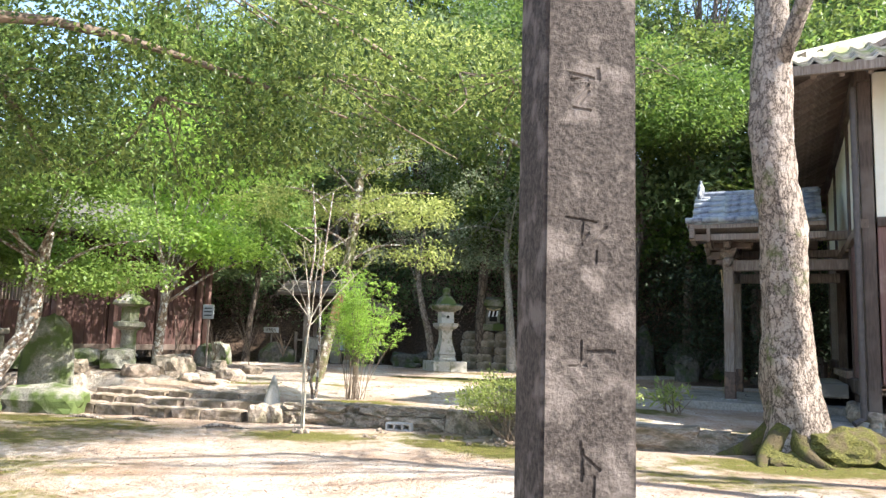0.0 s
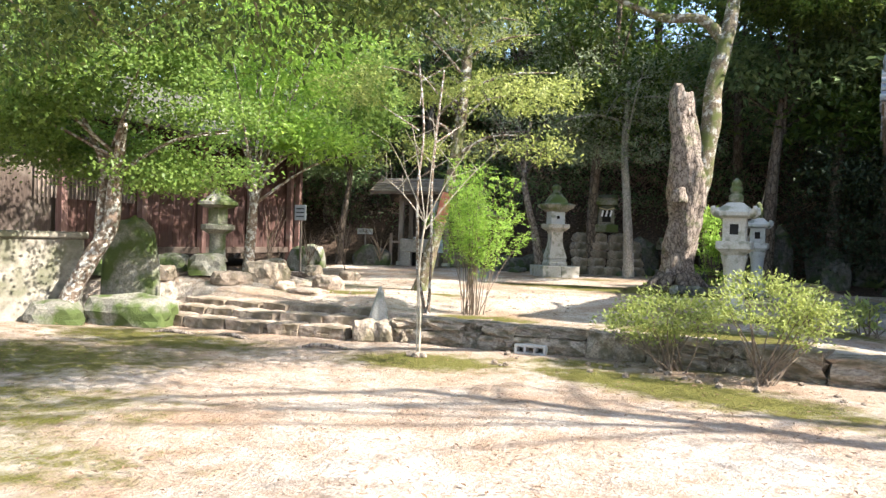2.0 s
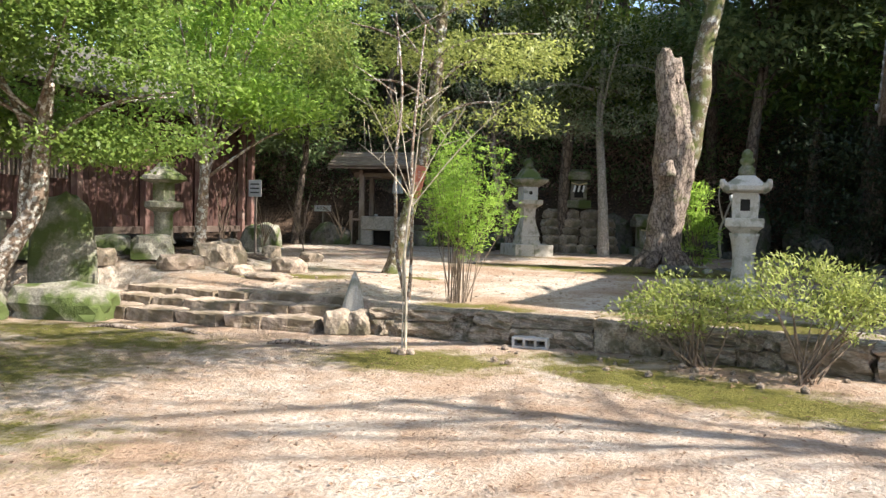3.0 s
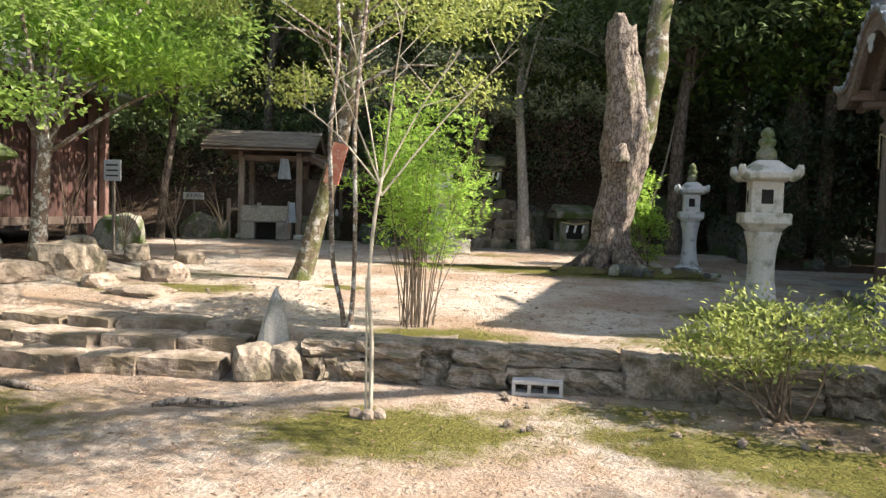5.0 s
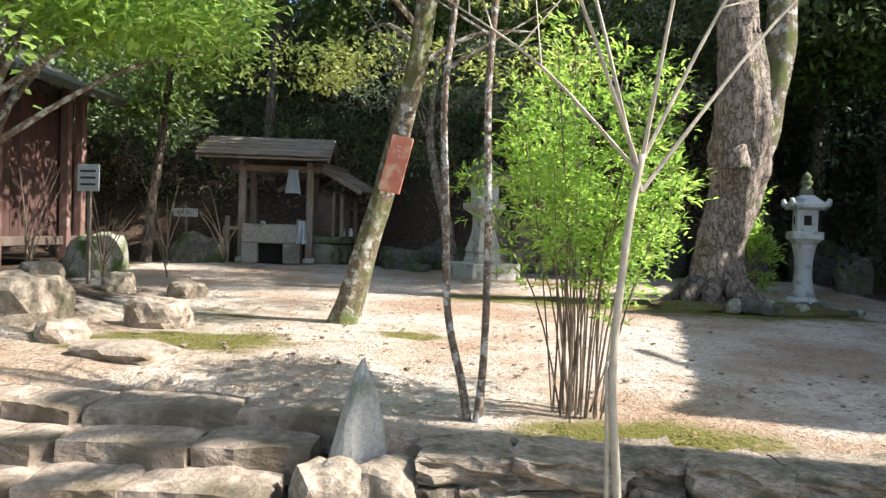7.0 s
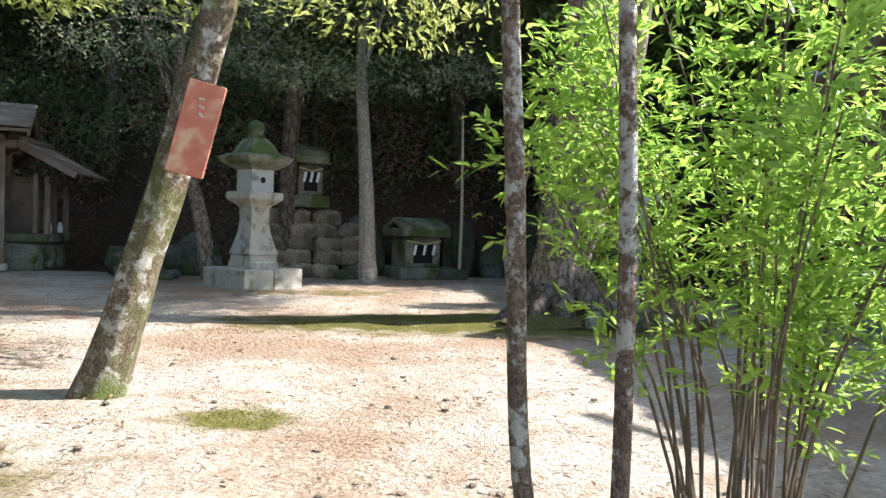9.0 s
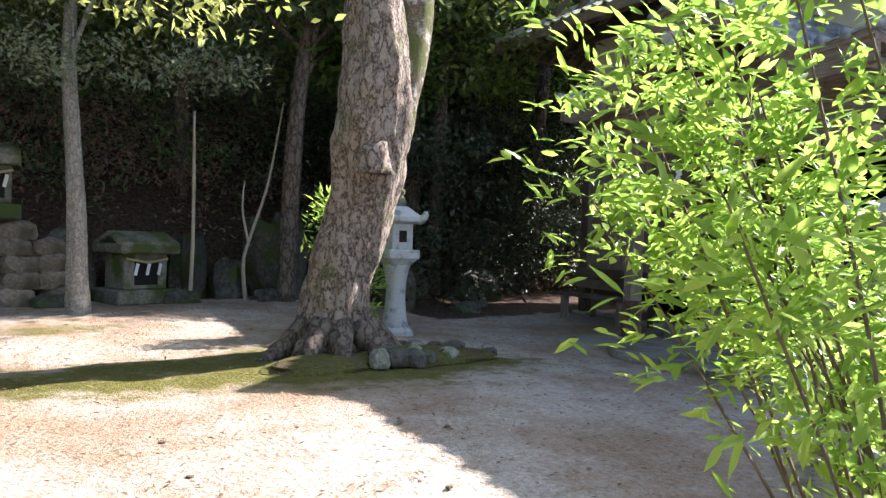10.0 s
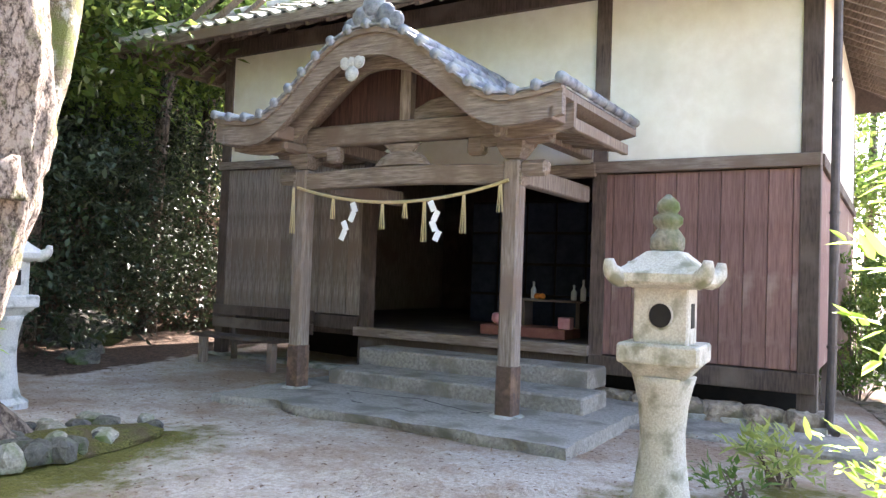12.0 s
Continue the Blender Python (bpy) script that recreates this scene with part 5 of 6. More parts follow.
for k in range(7):
    a = k * 0.9 + 0.3
    solo("tree_root", limb([(0.2 * math.cos(a), 0.2 * math.sin(a), 0.3), (0.55 * math.cos(a), 0.55 * math.sin(a), 0.06), (1.0 * math.cos(a + 0.2), 1.0 * math.sin(a + 0.2), -0.08)], [0.18, 0.11, 0.05], 8, 5, None, 0.3, k), MOSS, "mossy surface root of the stout tree", "root", pose(4.4, 9.45, g(4.4, 9.3)), "roots of the stout tree", smooth=True)

for x, y, w, d, h, a in ((4.95, 9.4, 1.3, 1.0, 0.42, 20), (5.6, 9.35, 1.5, 1.1, 0.30, -10), (4.3, 9.05, 0.8, 0.6, 0.18, 40)):
    solo("moss_mound", rock(w, d, h, 95 + a, 4, box=0.1, jag=0.4), MOSS, "bright moss mound at the foot of the stout tree", "moss", pose(x, y, g(x, y) - 0.04, 0, 0, a), "moss mounds")

# leaning maple with a bent double trunk
mp = thing("maple_tree", "leaning maple with bent trunks and fresh green leaves", "tree", pose(-7.55, 10.35, g(-7.5, 10.4)))
part("trunk", limb([(0.0, 0, -0.1), (0.05, 0, 0.35), (0.3, 0.1, 0.9), (0.55, 0.2, 1.4), (0.62, 0.2, 2.0), (0.9, 0, 2.9)], [0.17, 0.13, 0.13, 0.12, 0.10, 0.06], 14, 6, None, 0.2, 8), BARK_PATCH, mp, smooth=True)
part("trunk", limb([(0.4, 0.15, 1.1), (0.38, 0.2, 1.6), (0.42, 0.2, 2.3), (0.2, 0, 3.0)], [0.08, 0.06, 0.05, 0.03], 10, 5), BARK_PATCH, mp, smooth=True)
c, d = clumps(np.random.default_rng(41), [(0.6 + 2.0 * math.cos(1.9 * k) * (0.4 + 0.6 * ((k * 7) % 10) / 10), 0.1 + 1.7 * math.sin(1.9 * k) * (0.4 + 0.6 * ((k * 3) % 10) / 10), 2.15 + 0.13 * ((k * 5) % 17), 0.7, 0.65, 0.2, 16) for k in range(46)] + [(0.3, 0, 3.2, 0.9, 0.7, 0.3, 26), (1.5, 0.2, 3.2, 0.9, 0.7, 0.32, 32), (2.3, 0.4, 3.0, 0.7, 0.6, 0.3, 22), (-0.4, 0.2, 3.5, 0.9, 0.7, 0.4, 24)], 46, 0.18)
leaves("crown", c, d, 0.065, 0.05, L_MAPLE, mp, "layered fresh green maple leaves", seed=42)
for k in range(7):
    e = Vector((0.6 + 1.9 * math.cos(k * 0.9), 0.2 + 1.4 * math.sin(k * 0.9), 2.8 + 0.12 * k))
    part("branch", limb([(0.62, 0.15, 2.1 + 0.08 * k), Vector((0.62, 0.15, 2.5)).lerp(e, 0.5), e], [0.035, 0.02, 0.008], 6, 4), BARK_PATCH, mp, smooth=True)


def overhang(x, y, blobs, limbs, lm, label, per, ll, lw_, seed, spread=0.24, droop=0.3):
    """A tall evergreen that stands outside the view and hangs its limbs into it or above it."""
    t = thing("evergreen_tree", label, "tree", pose(x, y, g(x, y)))
    part("trunk", limb([(0, 0, -0.2), (0.05, 0, 2), (0, 0.1, 5), (0.1, 0, 8)], [0.32, 0.26, 0.2, 0.1], 14, 6, None, 0.2, seed), BARK, t, smooth=True)
    for a, b, c_ in limbs:
        part("limb", limb([a, b, c_], [0.10, 0.05, 0.012], 8, 6), TWIG, t, smooth=True)
    rng = random.Random(seed)
    for b in blobs:
        for k in range(7):
            s = Vector((b[0], b[1], b[2])) + Vector((0, 0, 0.3 * b[5]))
            e = Vector((b[0] + rng.uniform(-1, 1) * b[3], b[1] + rng.uniform(-1, 1) * b[4], b[2] + rng.uniform(-1, 0.4) * b[5]))
            part("twig", limb([s, s.lerp(e, 0.5) + Vector((rng.uniform(-0.2, 0.2), 0, rng.uniform(-0.2, 0.2))), e], [0.018, 0.011, 0.004], 5, 4), TWIG, t)
    c, d = clumps(np.random.default_rng(seed), blobs, per, spread)
    leaves("crown", c, d, ll, lw_, lm, t, seed=seed, droop=droop)
    return t


# canopy over the entrance of the yard, from a tree beside the path
overhang(-4.6, 3.2, [(1.9, 3.2, 3.55, 1.8, 1.2, 0.75, 120), (3.6, 3.6, 3.9, 1.5, 1.2, 0.75, 95), (0.2, 3.0, 3.6, 1.6, 1.3, 0.95, 105), (2.8, 2.2, 4.4, 2.2, 1.3, 0.7, 100), (-1.2, 3.8, 3.6, 1.5, 1.3, 0.8, 70), (4.9, 4.6, 4.3, 1.0, 1.0, 0.65, 45), (5.6, 4.9, 4.35, 1.2, 0.9, 0.5, 32), (3.4, 5.4, 4.1, 1.6, 1.0, 0.5, 30), (6.6, 5.3, 4.7, 1.2, 0.9, 0.5, 26)], [((0, 0, 3.2), (1.5, 2, 4.1), (3.8, 3.8, 3.7)), ((0, 0, 3.0), (0.5, 2, 3.9), (0.4, 3.6, 3.2)), ((0, 0, 3.6), (2.5, 1.5, 4.7), (4.8, 4.6, 4.2))], L_DARK, "large dark evergreen hanging its leafy limbs over the yard", 62, 0.075, 0.034, 51)

# unseen tall evergreen added so its limbs shade the lantern and the foot of the wood
overhang(6.6, 22.6, [(-2.4, -2.6, 6.8, 1.9, 1.4, 0.8, 170), (-3.2, -1.2, 7.4, 1.9, 1.4, 0.8, 140), (-0.8, -1.6, 7.2, 1.6, 1.3, 0.8, 60), (-1.6, -0.4, 5.6, 1.4, 1.2, 0.8, 55)], [((0, 0, 5.0), (-1.4, -1.4, 6.2), (-2.6, -2.6, 6.8)), ((0, 0, 5.6), (-1.6, -0.6, 6.8), (-3.2, -1.2, 7.4))], L_DARK, "unseen tall dark evergreen added beside the hall to shade the slope foot", 60, 0.12, 0.055, 53)

# ---- bright bush, twin stems, sapling, low shrubs ----
def willow_bush():
    x, y = -1.78, 11.45
    t = thing("bamboo_leaved_bush", "tall bright green narrow-leaved bush with many stems", "bush", pose(x, y, g(x, y)))
    rng = random.Random(6)
    r2 = np.random.default_rng(6)
    pts, dirs = [], []
    for k in range(35):
        if k < 26:
            a = rng.uniform(0, 2 * math.pi)
            toward = max(0.0, math.cos(a - radians(225)))
            out = rng.uniform(0.12, 0.90) * (1 - 0.42 * toward)
            h = rng.uniform(1.35, 2.2) * (1.05 - 0.25 * out)
        else:
            a, toward = radians(rng.uniform(90, 135)), 0.0
            out = rng.uniform(0.40, 0.76)
            h = rng.uniform(1.4, 1.95) - 0.12 * out
        b = Vector((rng.uniform(0.03, 0.19) * math.cos(a), rng.uniform(0.03, 0.19) * math.sin(a), -0.03))
        e = Vector((out * math.cos(a), out * math.sin(a), h))
        bow = rng.uniform(0.02, 0.14)
        m = b.lerp(e, 0.45) + Vector((-bow * math.cos(a) + rng.uniform(-0.04, 0.04), -bow * math.sin(a) + rng.uniform(-0.04, 0.04), 0.08))
        part("stem", limb([b, m, e], [rng.uniform(0.005, 0.008), 0.0045, 0.0018], 5, 4), TWIG, t)
        q, _ = smooth_path([b, m, e], [1, 1, 1], 14)
        q = np.array([list(v) for v in q])
        for p in q[int(len(q) * min(0.8, rng.uniform(0.36, 0.58) + 0.12 * toward + 0.24 * max(0.0, math.sin(a)))):]:
            for _ in range(4):
                tip = r2.normal(0, 1, 3) * (1, 1, 0.35)
                tip /= np.linalg.norm(tip)
                ln = r2.uniform(0.07, 0.24)
                f = r2.uniform(0.2, 1, 8)[:, None]
                pts.append(p + tip * f * ln + r2.normal(0, 0.010, (8, 3)))
                dirs.append(np.tile(tip * 1.3 + (0, 0, 0.35), (8, 1)))
    leaves("foliage", np.concatenate(pts), np.concatenate(dirs), 0.045, 0.0135, L_BRIGHT, t, seed=7, fold=0.18, fine=True, vary=0.5)


willow_bush()

tw = thing("twin_stem_tree", "young tree with two slender lichen-spotted stems", "tree", pose(-2.43, 11.28, g(-2.43, 11.28)))
part("trunk", limb([(0.02, 0.02, -0.05), (-0.02, 0.03, 0.2), (-0.11, 0.05, 0.6), (-0.14, 0.06, 1.2), (-0.16, 0.08, 1.8), (-0.10, 0.1, 2.6), (-0.2, 0.1, 3.6)], [0.030, 0.024, 0.022, 0.021, 0.019, 0.016, 0.01], 10, 5, None, 0.12, 3), BARK_PATCH, tw, smooth=True)
part("trunk", limb([(0.06, -0.01, -0.05), (0.09, -0.02, 0.4), (0.09, -0.02, 1.1), (0.07, -0.01, 1.8), (0.12, 0.0, 2.6), (0.2, 0.0, 3.4)], [0.028, 0.021, 0.020, 0.019, 0.016, 0.01], 10, 5, None, 0.12, 5), BARK_PATCH, tw, smooth=True)
for k in range(9):
    a = k * 2.4
    s = Vector((0.1 if k % 2 else -0.15, 0.05, 1.9 + 0.17 * k))
    e = s + Vector((0.55 * math.cos(a), 0.55 * math.sin(a), 0.35))
    part("branch", limb([s, s.lerp(e, 0.5), e], [0.012, 0.008, 0.003], 5, 3), BARK_PATCH, tw)


def sapling():
    x, y = -2.01, 9.66
    t = thing("bare_sapling", "thin pale nearly bare sapling in the moss", "tree", pose(x, y, g(x, y)))
    part("trunk", limb([(0, 0, -0.05), (0.0, 0, 0.5), (-0.03, 0, 0.9), (0.0, 0, 1.35), (0.04, 0, 1.62)], [0.016, 0.014, 0.0135, 0.013, 0.012], 10, 5, None, 0.1, 1), BARK_THIN, t, smooth=True)
    part("trunk", limb([(-0.03, 0.0, -0.05), (-0.035, 0, 0.5), (-0.05, 0, 0.95)], [0.010, 0.008, 0.004], 8, 5), BARK_THIN, t, smooth=True)
    rng = random.Random(2)
    tips = [(0.55, 0.1, 2.5), (-0.45, -0.1, 2.6), (-0.25, 0.3, 2.75), (0.2, -0.2, 2.8), (-0.6, 0.2, 2.15), (0.95, 0.2, 2.55)]
    for k, e in enumerate(tips):
        s = Vector((0.04, 0, 1.60 - 0.05 * (k % 3)))
        e = Vector(e)
        m = s.lerp(e, 0.5) + Vector((0, 0, 0.06))
        b = part("branch", limb([s, m, e], [0.008, 0.0055, 0.002], 6, 4), BARK_THIN, t)
        for j in range(4):
            q = m.lerp(e, j / 4)
            w = q + Vector((rng.uniform(-0.3, 0.3), rng.uniform(-0.2, 0.2), rng.uniform(0.1, 0.35)))
            part("twig", limb([q, w], [0.0035, 0.0015], 4, 2), BARK_THIN, b)
    for k in range(3):
        solo("pebble", rock(0.10, 0.08, 0.07, k), STEPSTONE, "small pale stone at the sapling's foot", "rock", pose(x - 0.09 + 0.08 * k, y - 0.06 - 0.03 * (k % 2), g(x, y)), "pebbles at the sapling")


sapling()


def shrub(x, y, blobs, label, lm, seed, per=50, ll=0.05, lw_=0.022):
    t = thing("shrub", label, "shrub", pose(x, y, g(x, y)), "shrubs at the terrace edge")
    rng = random.Random(seed)
    for b in blobs:
        for k in range(9):
            e = Vector((b[0] + rng.uniform(-0.9, 0.9) * b[3], b[1] + rng.uniform(-0.9, 0.9) * b[4], b[2] + rng.uniform(-0.3, 0.8) * b[5]))
            s = Vector((rng.uniform(-0.12, 0.12), rng.uniform(-0.1, 0.1), -0.03))
            part("stem", limb([s, s.lerp(e, 0.5) + Vector((rng.uniform(-0.06, 0.06), 0, 0.0)), e], [0.013, 0.008, 0.003], 5, 4), TWIG, t)
    c, d = clumps(np.random.default_rng(seed), blobs, per, 0.09)
    leaves("foliage", c, d + (0, 0, 0.4), ll, lw_, lm, t, seed=seed)


shrub(0.88, 9.85, [(0, 0, 0.62, 0.55, 0.45, 0.30, 46), (-0.35, 0.05, 0.45, 0.40, 0.35, 0.25, 26)], "rounded yellow-green azalea shrub before the terrace wall", L_YEL, 61)
shrub(1.72, 9.3, [(0, 0, 0.80, 0.60, 0.50, 0.30, 50), (0.45, 0.1, 0.65, 0.35, 0.35, 0.25, 24)], "open yellow-green azalea shrub with bare lower stems", L_YEL, 62)
shrub(2.0, 18.35, [(0, 0, 0.6, 0.32, 0.3, 0.55, 40), (-0.1, 0, 1.35, 0.28, 0.28, 0.4, 24)], "leafy green shrub beside the pale lantern", L_BRIGHT, 64, 32, 0.11, 0.035)
shrub(3.3, 11.6, [(0, 0, 0.25, 0.30, 0.3, 0.15, 12)], "small leafy plant beside the hall paving", L_YEL, 65, 20, 0.12, 0.035)
shrub(2.55, 12.0, [(0, 0, 0.12, 0.2, 0.2, 0.1, 8)], "small leafy seedling near the lantern", L_MID, 66, 14, 0.10, 0.03)


for x, y, k in ((8.6, 8.9, 0), (9.8, 9.6, 1), (11.0, 8.6, 2), (12.4, 9.4, 3)):
    shrub(x, y, [(0, 0, 0.9, 0.8, 0.8, 0.7, 60), (0.2, 0.1, 1.9, 0.7, 0.7, 0.6, 44)], "tall leafy shrub beyond the hall corner", L_MID, 80 + k, 30, 0.11, 0.045)


# ---- water pavilion ----
def pavilion():
    zg = g(-6.04, 23.85) + 0.03
    P = pose(-6.04, 23.85, zg, 0, 0, 3)
    t = thing("water_pavilion", "small open wooden pavilion over a stone water basin", "pavilion", P)
    for x in (-0.72, 0.72):
        for y in (-0.05, 1.25):
            part("post", bx(0.15, 0.15, 2.15, (x, y, 1.07), 0.012), WOOD, t)
            part("post_base", bx(0.24, 0.24, 0.12, (x, y, 0.05), 0.02), STONE, t)
        part("side_beam", bx(0.12, 1.7, 0.13, (x, 0.6, 2.10), 0.01), WOOD, t)
    for y in (-0.05, 1.25):
        part("beam", bx(1.9, 0.12, 0.14, (0, y, 2.02), 0.01), WOODX, t)
    for s in (-1, 1):
        part("roof_deck", bx(2.75, 1.45, 0.05, (-0.2, 0.6 + s * 0.62, 2.44), 0.006, (-s * 20, 0, 0)), WOODX, t)
        for k in range(5):
            part("roof_strip", bx(2.8, 0.31, 0.025, (-0.2, 0.6 + s * (0.15 + 0.26 * k), 2.68 - 0.095 * k), 0.004, (-s * 17, 0, 0)), WOODX, t)
    part("ridge_cap", bx(2.8, 0.22, 0.05, (-0.2, 0.6, 2.72), 0.01), SLAB, t)
    for x in (-1.55, 1.15):
        for s in (-1, 1):
            part("verge_board", bx(0.04, 1.45, 0.12, (x, 0.6 + s * 0.62, 2.41), 0.004, (-s * 20, 0, 0)), WOOD, t)
    part("rail_post", bx(0.09, 0.07, 0.98, (-1.0, -0.2, 0.49), 0.006), WOOD, t)
    part("rail", bx(0.4, 0.05, 0.07, (-0.85, -0.2, 0.72), 0.006), WOODX, t)
    part("rail_post", bx(0.08, 0.06, 0.95, (0.52, -0.32, 0.47), 0.006), WOOD, t)
    b = thing("water_basin", "pale stone water basin on two block feet", "basin", P)
    part("trough", bx(1.22, 0.75, 0.42, (-0.08, 0.05, 0.62), 0.03), SLAB, b)
    for x in (-0.52, 0.36):
        part("foot", bx(0.34, 0.7, 0.44, (x, 0.05, 0.2), 0.02), SLAB, b)
    part("water", bx(0.95, 0.5, 0.01, (-0.08, 0.05, 0.835), 0), BLACK, b)
    # solid black box stands in for the shade between the feet
    solo("hollow", bx(0.54, 0.3, 0.42, (-0.08, 0.12, 0.2), 0.01), BLACK, "black box for the shade under the stone basin", "hollow", P, kind="structure")
    solo("water_ladle", lathe([(0.05, 0), (0.055, 0.06)], 12), LANTERN_B, "small pale ladle cup on the basin rim", "ladle", P @ pose(-0.25, -0.2, 0.83))

    def cloth(w, h, at, label):
        bm = bmesh.new()
        n, k = 10, 10
        grid = [[bm.verts.new(((u / n - 0.5) * w * (0.6 + 0.4 * v / k), 0.03 * math.sin(u * 1.6) * (0.4 + v / k), -h * v / k)) for u in range(n + 1)] for v in range(k + 1)]
        for a, c in zip(grid, grid[1:]):
            for u in range(n):
                bm.faces.new((a[u], a[u + 1], c[u + 1], c[u]))
        bmesh.ops.solidify(bm, geom=bm.faces[:], thickness=0.006)
        solo("towel", bm, TOWEL, label, "towel", P @ at, "towels at the basin", smooth=True)
    cloth(0.34, 0.52, pose(0.36, -0.14, 2.02), "pale blue towel hanging from the pavilion beam")
    cloth(0.22, 0.50, pose(0.60, -0.37, 0.92), "pale blue towel hanging on the rail post")


pavilion()


def small_shrine(x, y, ang):
    t = thing("wooden_shrine", "small weathered wooden shrine on a base of stone blocks", "shrine", pose(x, y, g(x, y), 0, 0, ang))
    for k, (xx, w) in enumerate(((-0.52, 0.62), (0.08, 0.56), (0.58, 0.42))):
        part("base_stone", rock(w, 0.85, 0.50, 170 + k, 3, box=0.85, jag=0.12), MOSSY, t, at=pose(xx, 0, 0))
    part("base_slab", bx(1.5, 0.95, 0.16, (0, 0, 0.54), 0.02), MOSSY, t)
    part("body", bx(0.98, 0.62, 0.95, (0, 0.08, 1.10), 0.01), DARKWOOD, t)
    me = mesh_of("board", bx(0.155, 0.02, 0.9, (0, 0, 0), 0.004), WOOD)
    for k in range(6):
        ob = new("board", me)
        ob.parent = t
        ob.matrix_basis = pose(-0.41 + 0.164 * k, -0.24, 1.10)
    for xx in (-0.50, 0.50):
        part("post", bx(0.08, 0.08, 0.98, (xx, -0.42, 1.10), 0.008), WOOD, t)
        part("corner_post", bx(0.07, 0.07, 1.0, (xx, -0.23, 1.12), 0.006), WOOD, t)
    part("lintel", bx(1.2, 0.08, 0.10, (0, -0.42, 1.52), 0.008), WOODX, t)
    for s in (-1, 1):
        for k in range(4):
            part("roof_board", bx(1.75, 0.34, 0.03, (0, s * (0.14 + 0.25 * k), 2.10 - 0.135 * k), 0.005, (-s * 27, 0, 0)), WOODX, t)
        for xx in (-0.86, 0.86):
            part("verge_board", bx(0.05, 1.12, 0.10, (xx, s * 0.48, 1.86), 0.006, (-s * 28, 0, 0)), WOOD, t)
    part("ridge", bx(1.8, 0.18, 0.09, (0, 0, 2.2), 0.015), WOODX, t)
    for xx in (-0.28, 0.30):
        solo("flower_vase", lathe([(0.03, 0), (0.05, 0.03), (0.045, 0.12), (0.025, 0.16), (0.035, 0.19)], 12), PAPER, "small white vase before the wooden shrine", "vase", pose(x, y, g(x, y), 0, 0, ang) @ pose(xx, -0.38, 0.62), "vases at the shrine", smooth=True)


small_shrine(-5.0, 25.05, 78)


def stone_hokora(x, y, z, ang, w, label):
    t = thing("stone_shrine", label, "shrine", pose(x, y, z, 0, 0, ang), "small stone shrines")
    part("base", bx(w * 1.1, w * 0.9, 0.22, (0, 0, 0.1), 0.02), MOSSY, t)
    part("body", bx(w * 0.75, w * 0.6, 0.55, (0, 0, 0.48), 0.02), MOSSY, t)
    # black panel in place of a shaded niche
    part("opening", bx(w * 0.4, 0.02, 0.36, (0, -w * 0.3 - 0.005, 0.46), 0), BLACK, t)
    part("roof", bx(w * 1.02, w * 0.95, 0.15, (0, 0, 0.83), 0.025), MOSSY, t)
    for s in (-1, 1):
        part("roof_slope", bx(w * 1.0, w * 0.50, 0.09, (0, s * w * 0.22, 0.97), 0.02, (-s * 22, 0, 0)), MOSSY, t)
    part("straw_rope", tube([(-w * 0.36, -w * 0.33, 0.68), (0, -w * 0.36, 0.62), (w * 0.36, -w * 0.33, 0.68)], [0.018] * 3, 6), ROPE, t)
    for k in range(3):
        part("paper_streamer", bx(0.05, 0.006, 0.18, (-w * 0.2 + w * 0.2 * k, -w * 0.36, 0.52), 0, (0, 12, 0)), PAPER, t)


stone_hokora(1.45, 23.0, g(1.45, 23.0), 8, 0.95, "squat stone shrine with a straw rope and paper")
# stack of stones with a small shrine on top
rng = random.Random(9)
for lvl in range(5):
    for k in range(4 - (lvl > 3)):
        x = -1.15 + 0.48 * k + rng.uniform(-0.06, 0.06)
        solo("stacked_stone", rock(0.58, 0.55, 0.30, lvl * 7 + k), WALLSTONE, "flat rough stone in a dry stack", "rock", pose(x, 23.0 + 0.08 * lvl, g(-0.6, 22.8) + 0.23 * lvl, 0, 0, rng.uniform(-15, 15)), "stone stack")
stone_hokora(-0.5, 23.35, g(-0.6, 22.8) + 1.22, 8, 0.6, "small roofed stone shrine on a rock stack")
for k, (x, y, w, h) in enumerate([(-3.2, 23.4, 1.0, 0.7), (0.55, 23.5, 0.8, 1.3), (2.4, 23.3, 0.8, 1.5), (3.1, 23.2, 0.7, 0.9), (4.0, 23.0, 1.2, 1.9), (5.2, 22.6, 1.0, 1.1), (-2.4, 23.6, 0.9, 0.8), (6.2, 22.2, 0.9, 0.8), (5.0, 20.9, 0.6, 0.9), (6.9, 20.9, 0.5, 0.35), (6.1, 20.4, 0.6, 0.3), (0.1, 22.7, 0.7, 0.3), (-2.9, 22.7, 0.6, 0.3), (7.5, 21.6, 1.0, 0.7), (2.0, 22.6, 0.5, 0.35), (3.5, 22.4, 0.6, 0.35), (-7.6, 23.4, 1.0, 0.8)]):
    solo("slope_boulder", rock(w * 1.15, w * 0.8, h * 0.85, 60 + k, 3, jag=0.42), DARKROCK, "dark mossy boulder at the foot of the slope", "rock", pose(x, y, g(x, y) - 0.1, 0, 0, 25 * k), "boulders at the slope")


